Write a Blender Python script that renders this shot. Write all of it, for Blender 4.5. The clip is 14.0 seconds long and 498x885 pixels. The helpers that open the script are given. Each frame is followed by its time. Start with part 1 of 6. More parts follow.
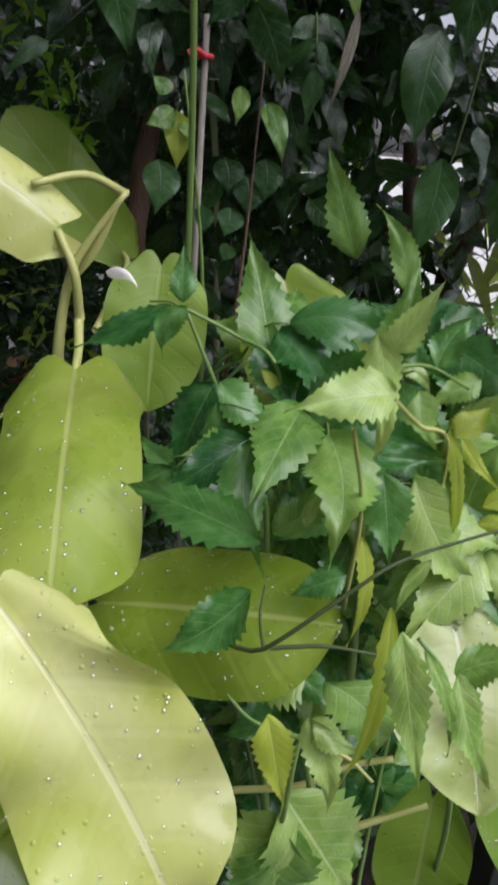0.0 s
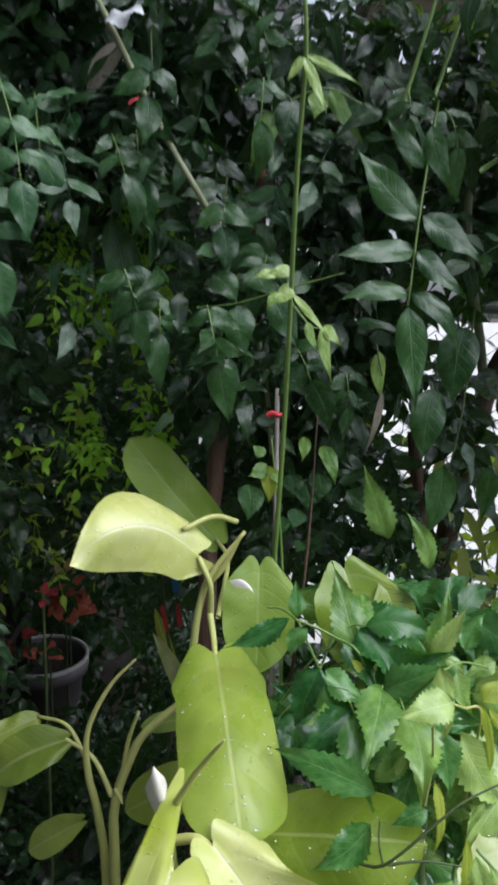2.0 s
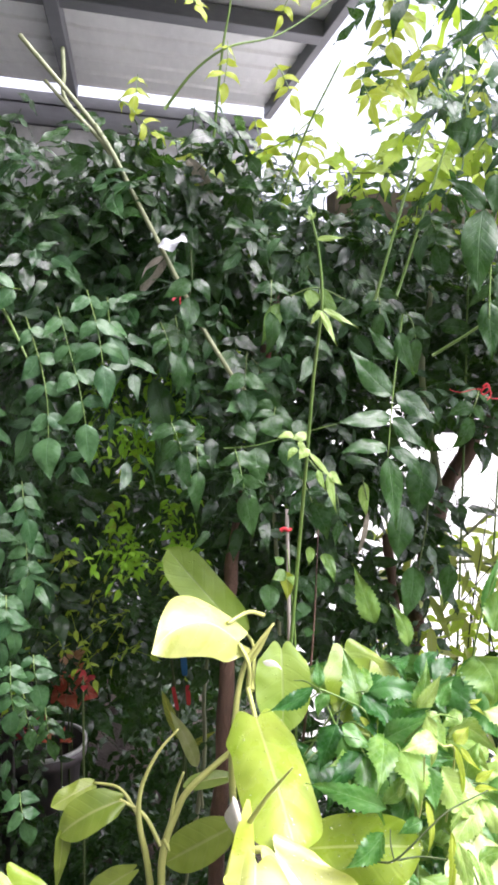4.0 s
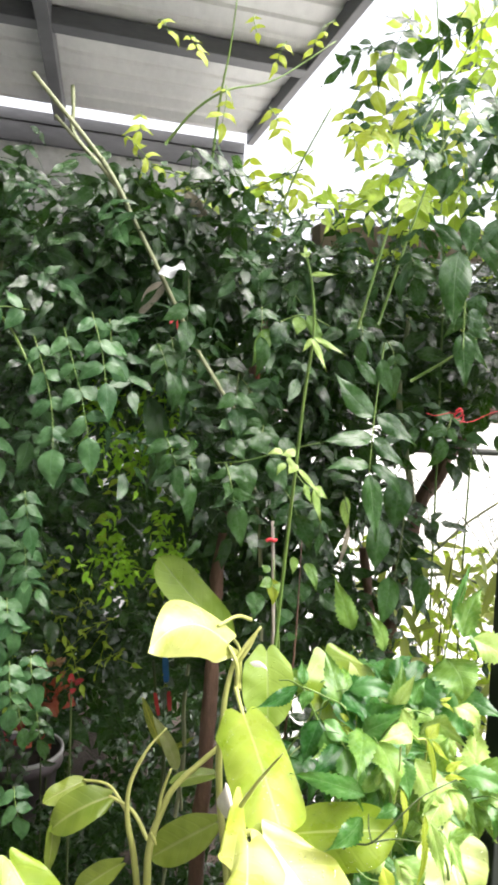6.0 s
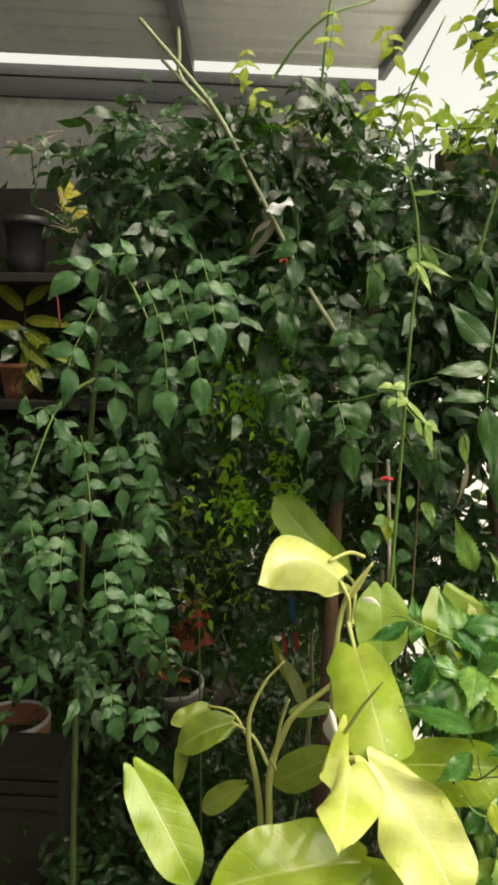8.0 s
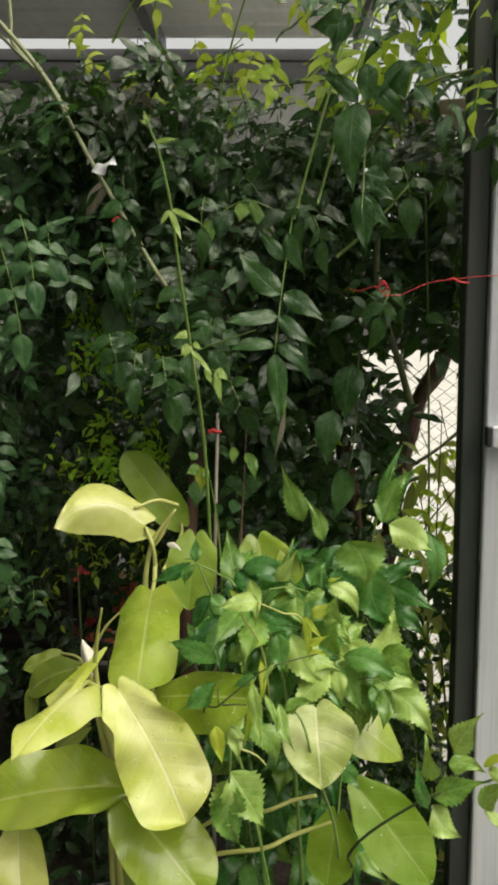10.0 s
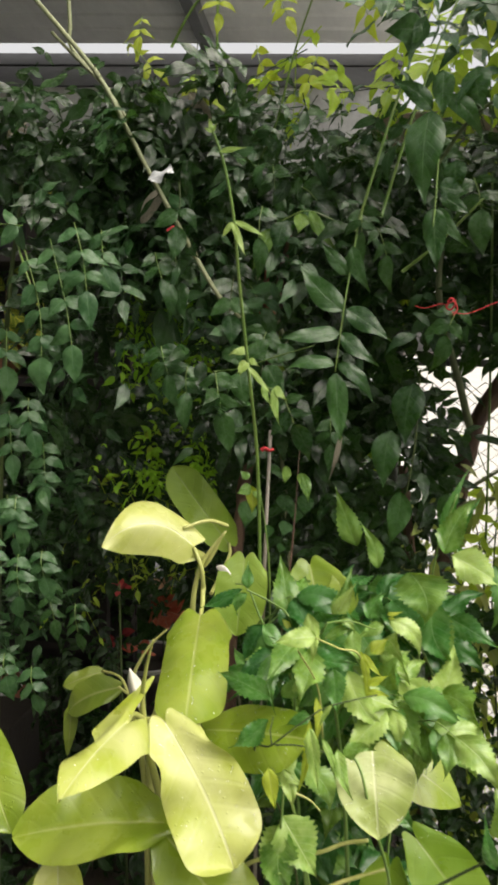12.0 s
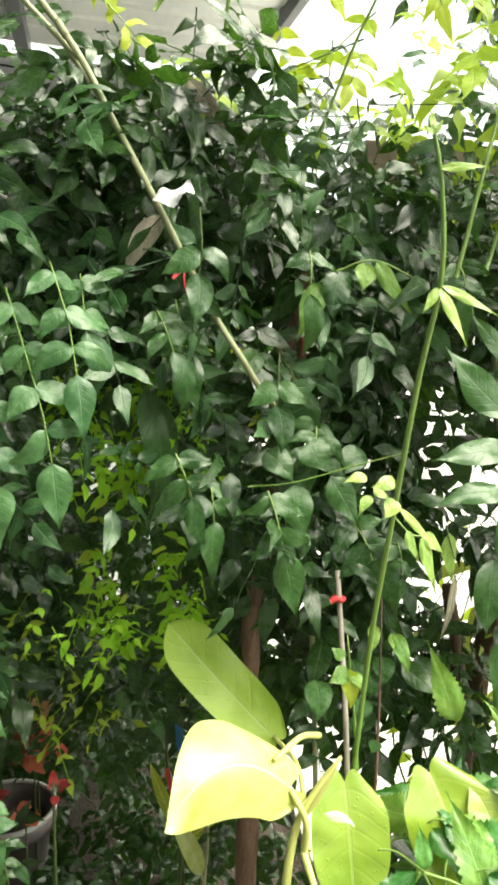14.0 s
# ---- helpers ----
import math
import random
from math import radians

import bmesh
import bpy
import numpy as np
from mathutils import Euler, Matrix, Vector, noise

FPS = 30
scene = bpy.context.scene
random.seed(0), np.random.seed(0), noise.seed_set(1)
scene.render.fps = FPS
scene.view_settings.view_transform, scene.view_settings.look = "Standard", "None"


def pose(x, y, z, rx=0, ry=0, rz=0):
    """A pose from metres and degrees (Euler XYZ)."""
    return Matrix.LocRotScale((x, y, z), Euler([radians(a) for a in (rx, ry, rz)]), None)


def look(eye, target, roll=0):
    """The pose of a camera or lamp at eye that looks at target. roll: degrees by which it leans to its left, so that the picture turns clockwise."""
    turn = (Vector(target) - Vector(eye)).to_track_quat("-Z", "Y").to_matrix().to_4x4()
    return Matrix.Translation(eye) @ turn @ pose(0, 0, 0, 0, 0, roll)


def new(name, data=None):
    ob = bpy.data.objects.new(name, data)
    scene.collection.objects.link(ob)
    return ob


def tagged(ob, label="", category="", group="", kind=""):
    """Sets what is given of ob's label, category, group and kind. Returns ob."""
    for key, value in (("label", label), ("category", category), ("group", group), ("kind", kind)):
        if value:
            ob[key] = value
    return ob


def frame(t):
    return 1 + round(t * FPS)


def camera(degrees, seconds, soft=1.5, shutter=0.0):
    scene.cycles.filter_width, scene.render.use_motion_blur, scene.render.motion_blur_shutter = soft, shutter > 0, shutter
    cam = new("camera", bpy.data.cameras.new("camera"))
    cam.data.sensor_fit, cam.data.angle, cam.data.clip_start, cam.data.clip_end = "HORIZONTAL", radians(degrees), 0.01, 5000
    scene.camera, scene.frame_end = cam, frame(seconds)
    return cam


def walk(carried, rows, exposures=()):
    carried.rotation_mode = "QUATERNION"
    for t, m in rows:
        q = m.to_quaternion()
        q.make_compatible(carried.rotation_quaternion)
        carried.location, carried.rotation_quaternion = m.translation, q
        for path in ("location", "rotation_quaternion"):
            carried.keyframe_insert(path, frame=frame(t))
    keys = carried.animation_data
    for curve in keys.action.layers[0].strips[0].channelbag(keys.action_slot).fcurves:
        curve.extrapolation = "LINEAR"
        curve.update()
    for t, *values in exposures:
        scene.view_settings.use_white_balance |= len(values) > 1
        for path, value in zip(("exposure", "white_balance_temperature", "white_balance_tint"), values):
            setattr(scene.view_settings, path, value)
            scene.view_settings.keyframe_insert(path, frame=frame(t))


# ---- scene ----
cam = camera(38.3, 14.0, soft=3.2, shutter=0.3)
METRES, EYE, TILT, LEAN, TURN = 2.2, 1.35, -23.0, -4.4, 0.0
ROWS = [
    (0.0, 0.0, 0.0, 0.0, 0.0, 0.0, -0.0),
    (0.5, 0.0064, -0.0168, 0.016, 0.57, 2.75, 0.09),
    (1.0, 0.005, -0.0407, 0.0303, 3.45, 6.33, 0.91),
    (1.5, -0.0112, -0.074, 0.0433, 2.03, 9.56, 0.73),
    (2.0, -0.0484, -0.1335, 0.0551, -0.69, 12.17, 2.84),
    (2.5, -0.0714, -0.1901, 0.0568, -1.75, 14.27, 4.11),
    (5.0, -0.1123, -0.2955, 0.0503, -7.04, 19.37, 5.32),
    (5.5, -0.1163, -0.3045, 0.0465, -8.36, 19.67, 5.71),
    (6.0, -0.1247, -0.3132, 0.0422, -6.71, 19.23, 4.48),
    (6.5, -0.1336, -0.3129, 0.0426, -3.65, 19.23, 3.46),
    (7.0, -0.141, -0.3165, 0.0397, -0.7, 18.8, 2.92),
    (9.5, 0.0529, -0.29, -0.005, 8.66, 13.76, 1.36),
    (10.0, 0.0937, -0.2949, -0.0129, 8.34, 15.45, 1.57),
    (10.5, 0.1045, -0.3083, -0.0132, 6.98, 17.03, 0.84),
    (11.0, 0.1025, -0.3143, -0.0113, 8.62, 17.87, 0.11),
    (11.5, 0.0982, -0.3057, -0.0088, 8.91, 16.97, -0.01),
    (12.0, 0.0743, -0.2791, 0.0059, 10.49, 15.76, -0.63),
    (12.5, 0.0194, -0.2262, 0.044, 7.49, 16.61, 0.12),
    (13.0, -0.0405, -0.1798, 0.0921, -0.37, 17.03, 4.18),
    (13.5, -0.0951, -0.1448, 0.1198, -2.93, 16.95, 6.1),
    (14.0, -0.1278, -0.1163, 0.1405, -6.65, 16.86, 6.57),
]
EXPOSURES = [
    (0.0, 0.30, 5900, 21), (0.5, 0.44, 6100, 18), (1.0, 0.56, 5800, 22), (1.5, 0.46, 6100, 14), (2.0, 0.54, 5700, 16), (2.5, 1.42, 5600, 26), (5.0, 1.85, 6400, 22), (6.0, 1.86, 6500, 15),
    (7.0, 1.63, 7200, 4), (9.5, 0.27, 8000, 5), (10.0, 0.48, 7200, 8), (10.5, 0.98, 6800, 13), (11.5, 0.89, 7000, 12), (12.0, 0.73, 7000, 12), (12.5, 0.90, 7500, 12),
    (13.0, 1.85, 6900, 14), (13.5, 1.97, 7100, 8), (14.0, 2.10, 7200, 2),
]
walk(cam, [(t, pose(0, 0, EYE, TILT, LEAN, TURN) @ pose(METRES * x, METRES * y, METRES * z, 90 + pitch, roll, yaw)) for t, x, y, z, yaw, pitch, roll in ROWS], EXPOSURES)

# ---- daylight: an overcast sky, with a faint wide sun high on the open side ----
world = bpy.data.worlds.new("sky")
scene.world = world
world.use_nodes = True
wn, wl = world.node_tree.nodes, world.node_tree.links
sky = wn.new("ShaderNodeTexSky")
sky.sky_type, sky.sun_disc = "NISHITA", False
sky.sun_elevation, sky.sun_rotation = radians(57), radians(117)
sky.air_density, sky.dust_density = 1.5, 4.0
grey = wn.new("ShaderNodeHueSaturation")
grey.inputs["Saturation"].default_value = 0.22
wl.new(sky.outputs[0], grey.inputs["Color"])
wl.new(grey.outputs[0], wn["Background"].inputs[0])
wn["Background"].inputs[1].default_value = 0.13
sun = new("sun", bpy.data.lights.new("sun", "SUN"))
sun.data.energy, sun.data.angle, sun.data.color = 2.3, radians(60), (1.0, 0.96, 0.88)
sun.matrix_world = look((1.15, -0.6, 2.0), (0, 0, 0))

# ---- materials ----
def shader(name):
    m = bpy.data.materials.new(name)
    m.use_nodes = True
    n = m.node_tree.nodes
    return m, n, m.node_tree.links, n["Principled BSDF"]


def mixed(n, l, fac, a, b, mode="MIX"):
    """The output of a colour mix node; fac, a and b are sockets or values."""
    k = n.new("ShaderNodeMix")
    k.data_type, k.blend_type = "RGBA", mode
    for i, v in ((0, fac), (6, a), (7, b)):
        if isinstance(v, bpy.types.NodeSocket):
            l.new(v, k.inputs[i])
        else:
            k.inputs[i].default_value = v if i == 0 else (*v, 1)
    return k.outputs[2]


def noisy(n, l, scale, detail=3.0, coords=None, rough=0.55):
    k = n.new("ShaderNodeTexNoise")
    k.inputs["Scale"].default_value, k.inputs["Detail"].default_value, k.inputs["Roughness"].default_value = scale, detail, rough
    if coords is None:
        coords = n.new("ShaderNodeTexCoord").outputs["Object"]
    l.new(coords, k.inputs["Vector"])
    return k.outputs["Fac"]


def sums(n, l, op, a, b=0.0, c=None):
    k = n.new("ShaderNodeMath")
    k.operation = op
    for i, v in enumerate((a, b) if c is None else (a, b, c)):
        if isinstance(v, bpy.types.NodeSocket):
            l.new(v, k.inputs[i])
        else:
            k.inputs[i].default_value = v
    return k.outputs[0]


def ramped(n, l, fac, lo, hi):
    k = n.new("ShaderNodeMapRange")
    k.inputs["From Min"].default_value, k.inputs["From Max"].default_value = lo, hi
    l.new(fac, k.inputs["Value"])
    return k.outputs[0]


def bumped(n, l, height, strength, distance, bsdf):
    k = n.new("ShaderNodeBump")
    k.inputs["Strength"].default_value, k.inputs["Distance"].default_value = strength, distance
    l.new(height, k.inputs["Height"])
    l.new(k.outputs[0], bsdf.inputs["Normal"])
    return k.outputs[0]


def leaf_material(name, dark, light, vein, through_light, rough=0.35, see=0.4, ribs=9.0, blotch=30.0, drops=0.0, island=False, rib=0.05, relief=0.5, sides=0.35, density=0.3, swell=0.0, patches=0.35, film=0.0, gloss=0.10):
    """A leaf: base colour between dark and light, paler midrib and side veins along the UV, light shining through the blade."""
    m, n, l, bsdf = shader(name)
    uv = n.new("ShaderNodeUVMap")
    sep = n.new("ShaderNodeSeparateXYZ")
    l.new(uv.outputs[0], sep.inputs[0])
    u, v = sep.outputs[0], sep.outputs[1]
    across = sums(n, l, "ABSOLUTE", sums(n, l, "SUBTRACT", v, 0.5))
    mid = sums(n, l, "SUBTRACT", 1.0, ramped(n, l, across, rib * 0.35, rib))
    slant = sums(n, l, "FRACT", sums(n, l, "MULTIPLY_ADD", across, -0.9 * ribs / 2.2, sums(n, l, "MULTIPLY", u, ribs)))
    side = sums(n, l, "SUBTRACT", 1.0, ramped(n, l, sums(n, l, "ABSOLUTE", sums(n, l, "SUBTRACT", slant, 0.5)), 0.03, 0.13))
    veins = sums(n, l, "MAXIMUM", mid, sums(n, l, "MULTIPLY", side, sides))
    fine = noisy(n, l, blotch, 4.0)
    if island:
        pick = n.new("ShaderNodeNewGeometry").outputs["Random Per Island"]
    else:
        pick = n.new("ShaderNodeObjectInfo").outputs["Random"]
    tone = sums(n, l, "MULTIPLY_ADD", sums(n, l, "SUBTRACT", pick, 0.5), 1.0, ramped(n, l, fine, 0.3, 0.7))
    clamp = ramped(n, l, tone, 0.0, 1.0)
    base = mixed(n, l, clamp, dark, light)
    base = mixed(n, l, sums(n, l, "MULTIPLY", veins, 0.75), base, vein)
    patch = ramped(n, l, noisy(n, l, max(blotch * 0.5, 9.0), 2.0, rough=0.4), 0.50, 0.68)
    base = mixed(n, l, sums(n, l, "MULTIPLY", patch, patches), base, tuple(0.5 * a + 0.5 * b for a, b in zip(light, vein)))
    speck = ramped(n, l, noisy(n, l, blotch * 9.0, 2.0), 0.70, 0.78)
    base = mixed(n, l, sums(n, l, "MULTIPLY", speck, 0.35), base, tuple(c * 0.45 for c in dark))
    l.new(base, bsdf.inputs["Base Color"])
    bsdf.inputs["IOR"].default_value = 1.4
    wet = ramped(n, l, noisy(n, l, blotch * 1.7, 3.0), 0.35, 0.65)
    l.new(sums(n, l, "MULTIPLY_ADD", wet, 0.25, rough), bsdf.inputs["Roughness"])
    if film:
        l.new(sums(n, l, "MULTIPLY", wet, film), bsdf.inputs["Coat Weight"])
        bsdf.inputs["Coat Roughness"].default_value = gloss
    height = sums(n, l, "MULTIPLY_ADD", sums(n, l, "MAXIMUM", mid, sums(n, l, "MULTIPLY", side, 0.45)), -0.7, sums(n, l, "MULTIPLY", fine, 0.3))
    if drops:
        cell = n.new("ShaderNodeTexVoronoi")
        cell.inputs["Scale"].default_value = drops
        l.new(n.new("ShaderNodeTexCoord").outputs["Object"], cell.inputs["Vector"])
        chosen = n.new("ShaderNodeSeparateColor")
        l.new(cell.outputs["Color"], chosen.inputs[0])
        bead = sums(n, l, "SUBTRACT", 1.0, ramped(n, l, cell.outputs["Distance"], 0.08, 0.32))
        bead = sums(n, l, "MULTIPLY", bead, sums(n, l, "LESS_THAN", chosen.outputs[0], density))
        height = sums(n, l, "MULTIPLY_ADD", bead, 1.4, height)
    normal = bumped(n, l, height, relief, 0.0012, bsdf)
    if swell:
        soft = n.new("ShaderNodeBump")
        soft.inputs["Strength"].default_value, soft.inputs["Distance"].default_value = 1.0, swell
        l.new(noisy(n, l, blotch * 0.9, 1.5), soft.inputs["Height"])
        l.new(soft.outputs[0], normal.node.inputs["Normal"])
    glow = n.new("ShaderNodeBsdfTranslucent")
    l.new(mixed(n, l, sums(n, l, "MULTIPLY", veins, 0.5), through_light, vein), glow.inputs[0])
    l.new(normal, glow.inputs["Normal"])
    mix = n.new("ShaderNodeMixShader")
    mix.inputs[0].default_value = see
    l.new(bsdf.outputs[0], mix.inputs[1])
    l.new(glow.outputs[0], mix.inputs[2])
    l.new(mix.outputs[0], n["Material Output"].inputs[0])
    return m


def plain_material(name, dark, light, rough=0.6, scale=20.0, metal=0.0, relief=0.3, depth=0.002, stretch=None, contrast=(0.35, 0.65)):
    """A surface whose colour wanders between two tones in large stains and fine grain."""
    m, n, l, bsdf = shader(name)
    coords = n.new("ShaderNodeTexCoord").outputs["Object"]
    if stretch:
        mp = n.new("ShaderNodeMapping")
        mp.inputs["Scale"].default_value = stretch
        l.new(coords, mp.inputs[0])
        coords = mp.outputs[0]
    big = ramped(n, l, noisy(n, l, scale * 0.2, 3.0, coords), *contrast)
    small = noisy(n, l, scale * 3.0, 5.0, coords, 0.65)
    fac = sums(n, l, "MULTIPLY_ADD", big, 0.6, sums(n, l, "MULTIPLY", ramped(n, l, small, 0.3, 0.7), 0.4))
    l.new(mixed(n, l, fac, dark, light), bsdf.inputs["Base Color"])
    l.new(sums(n, l, "MULTIPLY_ADD", small, 0.25, rough - 0.12), bsdf.inputs["Roughness"])
    bsdf.inputs["Metallic"].default_value = metal
    bumped(n, l, small, relief, depth, bsdf)
    return m


def water_material():
    """Clear beads: mostly seen through, with a sharp gleam."""
    m, n, l, bsdf = shader("rain_water")
    clear, gleam, mix = n.new("ShaderNodeBsdfTransparent"), n.new("ShaderNodeBsdfGlossy"), n.new("ShaderNodeMixShader")
    gleam.inputs["Roughness"].default_value, mix.inputs[0].default_value = 0.06, 0.22
    l.new(clear.outputs[0], mix.inputs[1]), l.new(gleam.outputs[0], mix.inputs[2]), l.new(mix.outputs[0], n["Material Output"].inputs[0])
    return m


MAT = {
    "water": water_material(),
    "gold": leaf_material("golden_leaf", (0.20, 0.31, 0.026), (0.35, 0.44, 0.065), (0.47, 0.53, 0.17), (0.42, 0.54, 0.03), 0.20, 0.30, 7.0, 14.0, 210.0, rib=0.026, relief=0.45, sides=0.10, density=0.14, swell=0.016, patches=0.5, film=1.0),
    "gold_pale": leaf_material("pale_golden_leaf", (0.33, 0.41, 0.040), (0.58, 0.62, 0.20), (0.68, 0.70, 0.40), (0.52, 0.57, 0.06), 0.20, 0.26, 6.0, 12.0, 190.0, rib=0.024, relief=0.45, sides=0.10, density=0.12, swell=0.022, patches=0.8, film=1.0),
    "cream": leaf_material("cream_mottled_leaf", (0.30, 0.38, 0.10), (0.56, 0.62, 0.30), (0.62, 0.66, 0.38), (0.46, 0.54, 0.10), 0.22, 0.26, 6.0, 22.0, 190.0, rib=0.024, relief=0.45, sides=0.12, density=0.16, swell=0.012, patches=0.8, film=0.8),
    "lime": leaf_material("lime_leaf", (0.15, 0.28, 0.024), (0.26, 0.39, 0.055), (0.36, 0.46, 0.13), (0.40, 0.58, 0.03), 0.26, 0.40, 7.0, 16.0, 210.0, rib=0.030, relief=0.4, sides=0.08, density=0.12, swell=0.016),
    # lime leaf darkened: shade low in the clumps is put into its colour
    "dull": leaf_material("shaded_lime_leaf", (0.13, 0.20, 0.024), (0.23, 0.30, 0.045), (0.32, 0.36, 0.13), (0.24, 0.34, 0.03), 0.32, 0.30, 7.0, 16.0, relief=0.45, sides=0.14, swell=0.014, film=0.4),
    "serr": leaf_material("serrated_leaf", (0.075, 0.19, 0.030), (0.22, 0.37, 0.075), (0.30, 0.45, 0.15), (0.30, 0.48, 0.05), 0.16, 0.28, 9.0, 5.0, 45.0, rib=0.026, relief=0.35, sides=0.35, density=0.30, swell=0.0012, film=0.5, gloss=0.2),
    "serr_pale": leaf_material("pale_serrated_leaf", (0.15, 0.29, 0.050), (0.34, 0.48, 0.120), (0.46, 0.57, 0.24), (0.42, 0.56, 0.10), 0.16, 0.26, 9.0, 5.0, 45.0, rib=0.026, relief=0.35, sides=0.35, density=0.34, swell=0.0012, film=0.5, gloss=0.2),
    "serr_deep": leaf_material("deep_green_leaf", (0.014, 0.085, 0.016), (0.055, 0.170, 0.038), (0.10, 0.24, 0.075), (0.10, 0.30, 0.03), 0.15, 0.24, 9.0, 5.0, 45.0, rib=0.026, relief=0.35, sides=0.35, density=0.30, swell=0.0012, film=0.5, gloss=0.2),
    "serr_mid": leaf_material("wet_green_leaf", (0.030, 0.135, 0.024), (0.11, 0.265, 0.060), (0.20, 0.36, 0.12), (0.20, 0.40, 0.04), 0.13, 0.26, 9.0, 5.0, 45.0, rib=0.026, relief=0.35, sides=0.35, density=0.32, swell=0.0012, film=0.6, gloss=0.2),
    # lime leaf whose base colour also carries the backlit brightness
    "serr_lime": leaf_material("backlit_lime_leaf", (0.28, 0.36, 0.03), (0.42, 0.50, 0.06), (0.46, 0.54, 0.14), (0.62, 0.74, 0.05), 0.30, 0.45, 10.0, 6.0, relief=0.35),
    "hedge": leaf_material("hedge_leaf", (0.012, 0.048, 0.011), (0.045, 0.118, 0.030), (0.085, 0.160, 0.060), (0.10, 0.24, 0.02), 0.18, 0.22, 8.0, 5.0, 60.0, rib=0.030, relief=0.5, sides=0.35, density=0.22, swell=0.0014, film=0.5, gloss=0.2),
    # hedge leaf darkened: shade inside the foliage is put into its colour
    "hedge_shaded": leaf_material("shaded_hedge_foliage", (0.004, 0.018, 0.004), (0.026, 0.068, 0.017), (0.050, 0.105, 0.036), (0.07, 0.18, 0.015), 0.17, 0.20, 8.0, 45.0, 700.0, True, rib=0.038, relief=0.65, sides=0.35, density=0.22, swell=0.0025, film=0.5, gloss=0.2),
    "casc": leaf_material("cascade_leaf", (0.024, 0.082, 0.027), (0.070, 0.160, 0.056), (0.10, 0.20, 0.085), (0.12, 0.30, 0.04), 0.24, 0.24, 8.0, 5.0, 60.0, rib=0.03, relief=0.45, sides=0.3, density=0.2, swell=0.0014, film=0.4, gloss=0.25),
    # cascade leaf dimmed: shade behind the fronds is put into its colour
    "casc_dimmed": leaf_material("dimmed_cascade_foliage", (0.010, 0.042, 0.012), (0.044, 0.110, 0.034), (0.07, 0.15, 0.06), (0.08, 0.22, 0.03), 0.24, 0.22, 8.0, 40.0, 700.0, True, relief=0.7, density=0.2, film=0.4, gloss=0.25),
    # the next two put sun and backlight into a bright base colour
    "sun": leaf_material("painted_sunlit_foliage", (0.20, 0.33, 0.03), (0.38, 0.52, 0.06), (0.40, 0.52, 0.10), (0.58, 0.80, 0.06), 0.26, 0.52, 7.0, 40.0, 0.0, True, relief=0.5),
    "lime_glow": leaf_material("painted_backlit_foliage", (0.17, 0.42, 0.02), (0.36, 0.64, 0.05), (0.38, 0.62, 0.10), (0.50, 0.86, 0.04), 0.26, 0.50, 7.0, 40.0, 0.0, True, relief=0.5),
    "blade": leaf_material("grass_blade", (0.16, 0.24, 0.05), (0.38, 0.42, 0.12), (0.40, 0.46, 0.20), (0.48, 0.56, 0.10), 0.4, 0.4, 3.0, 40.0, 0.0, True, relief=0.3),
    "croton": leaf_material("croton_leaf", (0.13, 0.21, 0.025), (0.28, 0.35, 0.05), (0.78, 0.70, 0.10), (0.30, 0.36, 0.04), 0.3, 0.25, 9.0, 24.0, 0.0, rib=0.06, relief=0.4, sides=0.85),
    "red": leaf_material("red_leaf", (0.16, 0.015, 0.02), (0.36, 0.035, 0.035), (0.32, 0.07, 0.06), (0.40, 0.04, 0.03), 0.4, 0.3, 5.0, 50.0, 0.0, relief=0.5),
    "dry": leaf_material("dry_leaf", (0.20, 0.18, 0.13), (0.40, 0.37, 0.30), (0.42, 0.38, 0.30), (0.30, 0.26, 0.16), 0.6, 0.2, 6.0, 40.0, 0.0, relief=0.8),
    "peach": leaf_material("peach_leaf", (0.50, 0.26, 0.13), (0.66, 0.42, 0.24), (0.70, 0.50, 0.30), (0.5, 0.3, 0.1), 0.45, 0.3, 5.0, 50.0, 0.0, relief=0.5),
    "yellow": leaf_material("yellow_frond", (0.50, 0.44, 0.04), (0.70, 0.62, 0.10), (0.72, 0.66, 0.20), (0.6, 0.6, 0.06), 0.4, 0.35, 5.0, 40.0, 0.0, relief=0.4),
    "coral": leaf_material("coral_leaf", (0.52, 0.075, 0.045), (0.68, 0.20, 0.12), (0.62, 0.32, 0.20), (0.55, 0.10, 0.05), 0.45, 0.3, 5.0, 50.0, 0.0, relief=0.5),
    "stem": plain_material("pale_green_stem", (0.34, 0.38, 0.10), (0.50, 0.50, 0.18), 0.42, 60.0, 0, 0.25, 0.001, (1, 1, 0.25)),
    "shoot": plain_material("green_shoot", (0.10, 0.20, 0.04), (0.20, 0.30, 0.07), 0.42, 80.0, 0, 0.2, 0.001, (1, 1, 0.2)),
    "twig": plain_material("dark_twig", (0.030, 0.055, 0.012), (0.075, 0.105, 0.026), 0.7, 90.0, 0, 0.4, 0.001, (1, 1, 0.3)),
    "cane": plain_material("green_cane", (0.16, 0.19, 0.09), (0.32, 0.33, 0.19), 0.55, 60.0, 0, 0.35, 0.001, (1, 1, 0.2)),
    "stake": plain_material("weathered_stake", (0.20, 0.17, 0.14), (0.44, 0.40, 0.35), 0.65, 60.0, 0, 0.4, 0.001, (1, 1, 0.15)),
    "bark": plain_material("brown_bark", (0.045, 0.027, 0.018), (0.17, 0.092, 0.062), 0.75, 40.0, 0, 0.9, 0.006, (1, 1, 0.35)),
    "sheath": plain_material("papery_white_sheath", (0.55, 0.52, 0.44), (0.80, 0.78, 0.72), 0.6, 60.0, 0, 0.4, 0.001),
    "paper": plain_material("white_scrap", (0.36, 0.38, 0.39), (0.66, 0.68, 0.69), 0.5, 60.0, 0, 0.5, 0.002),
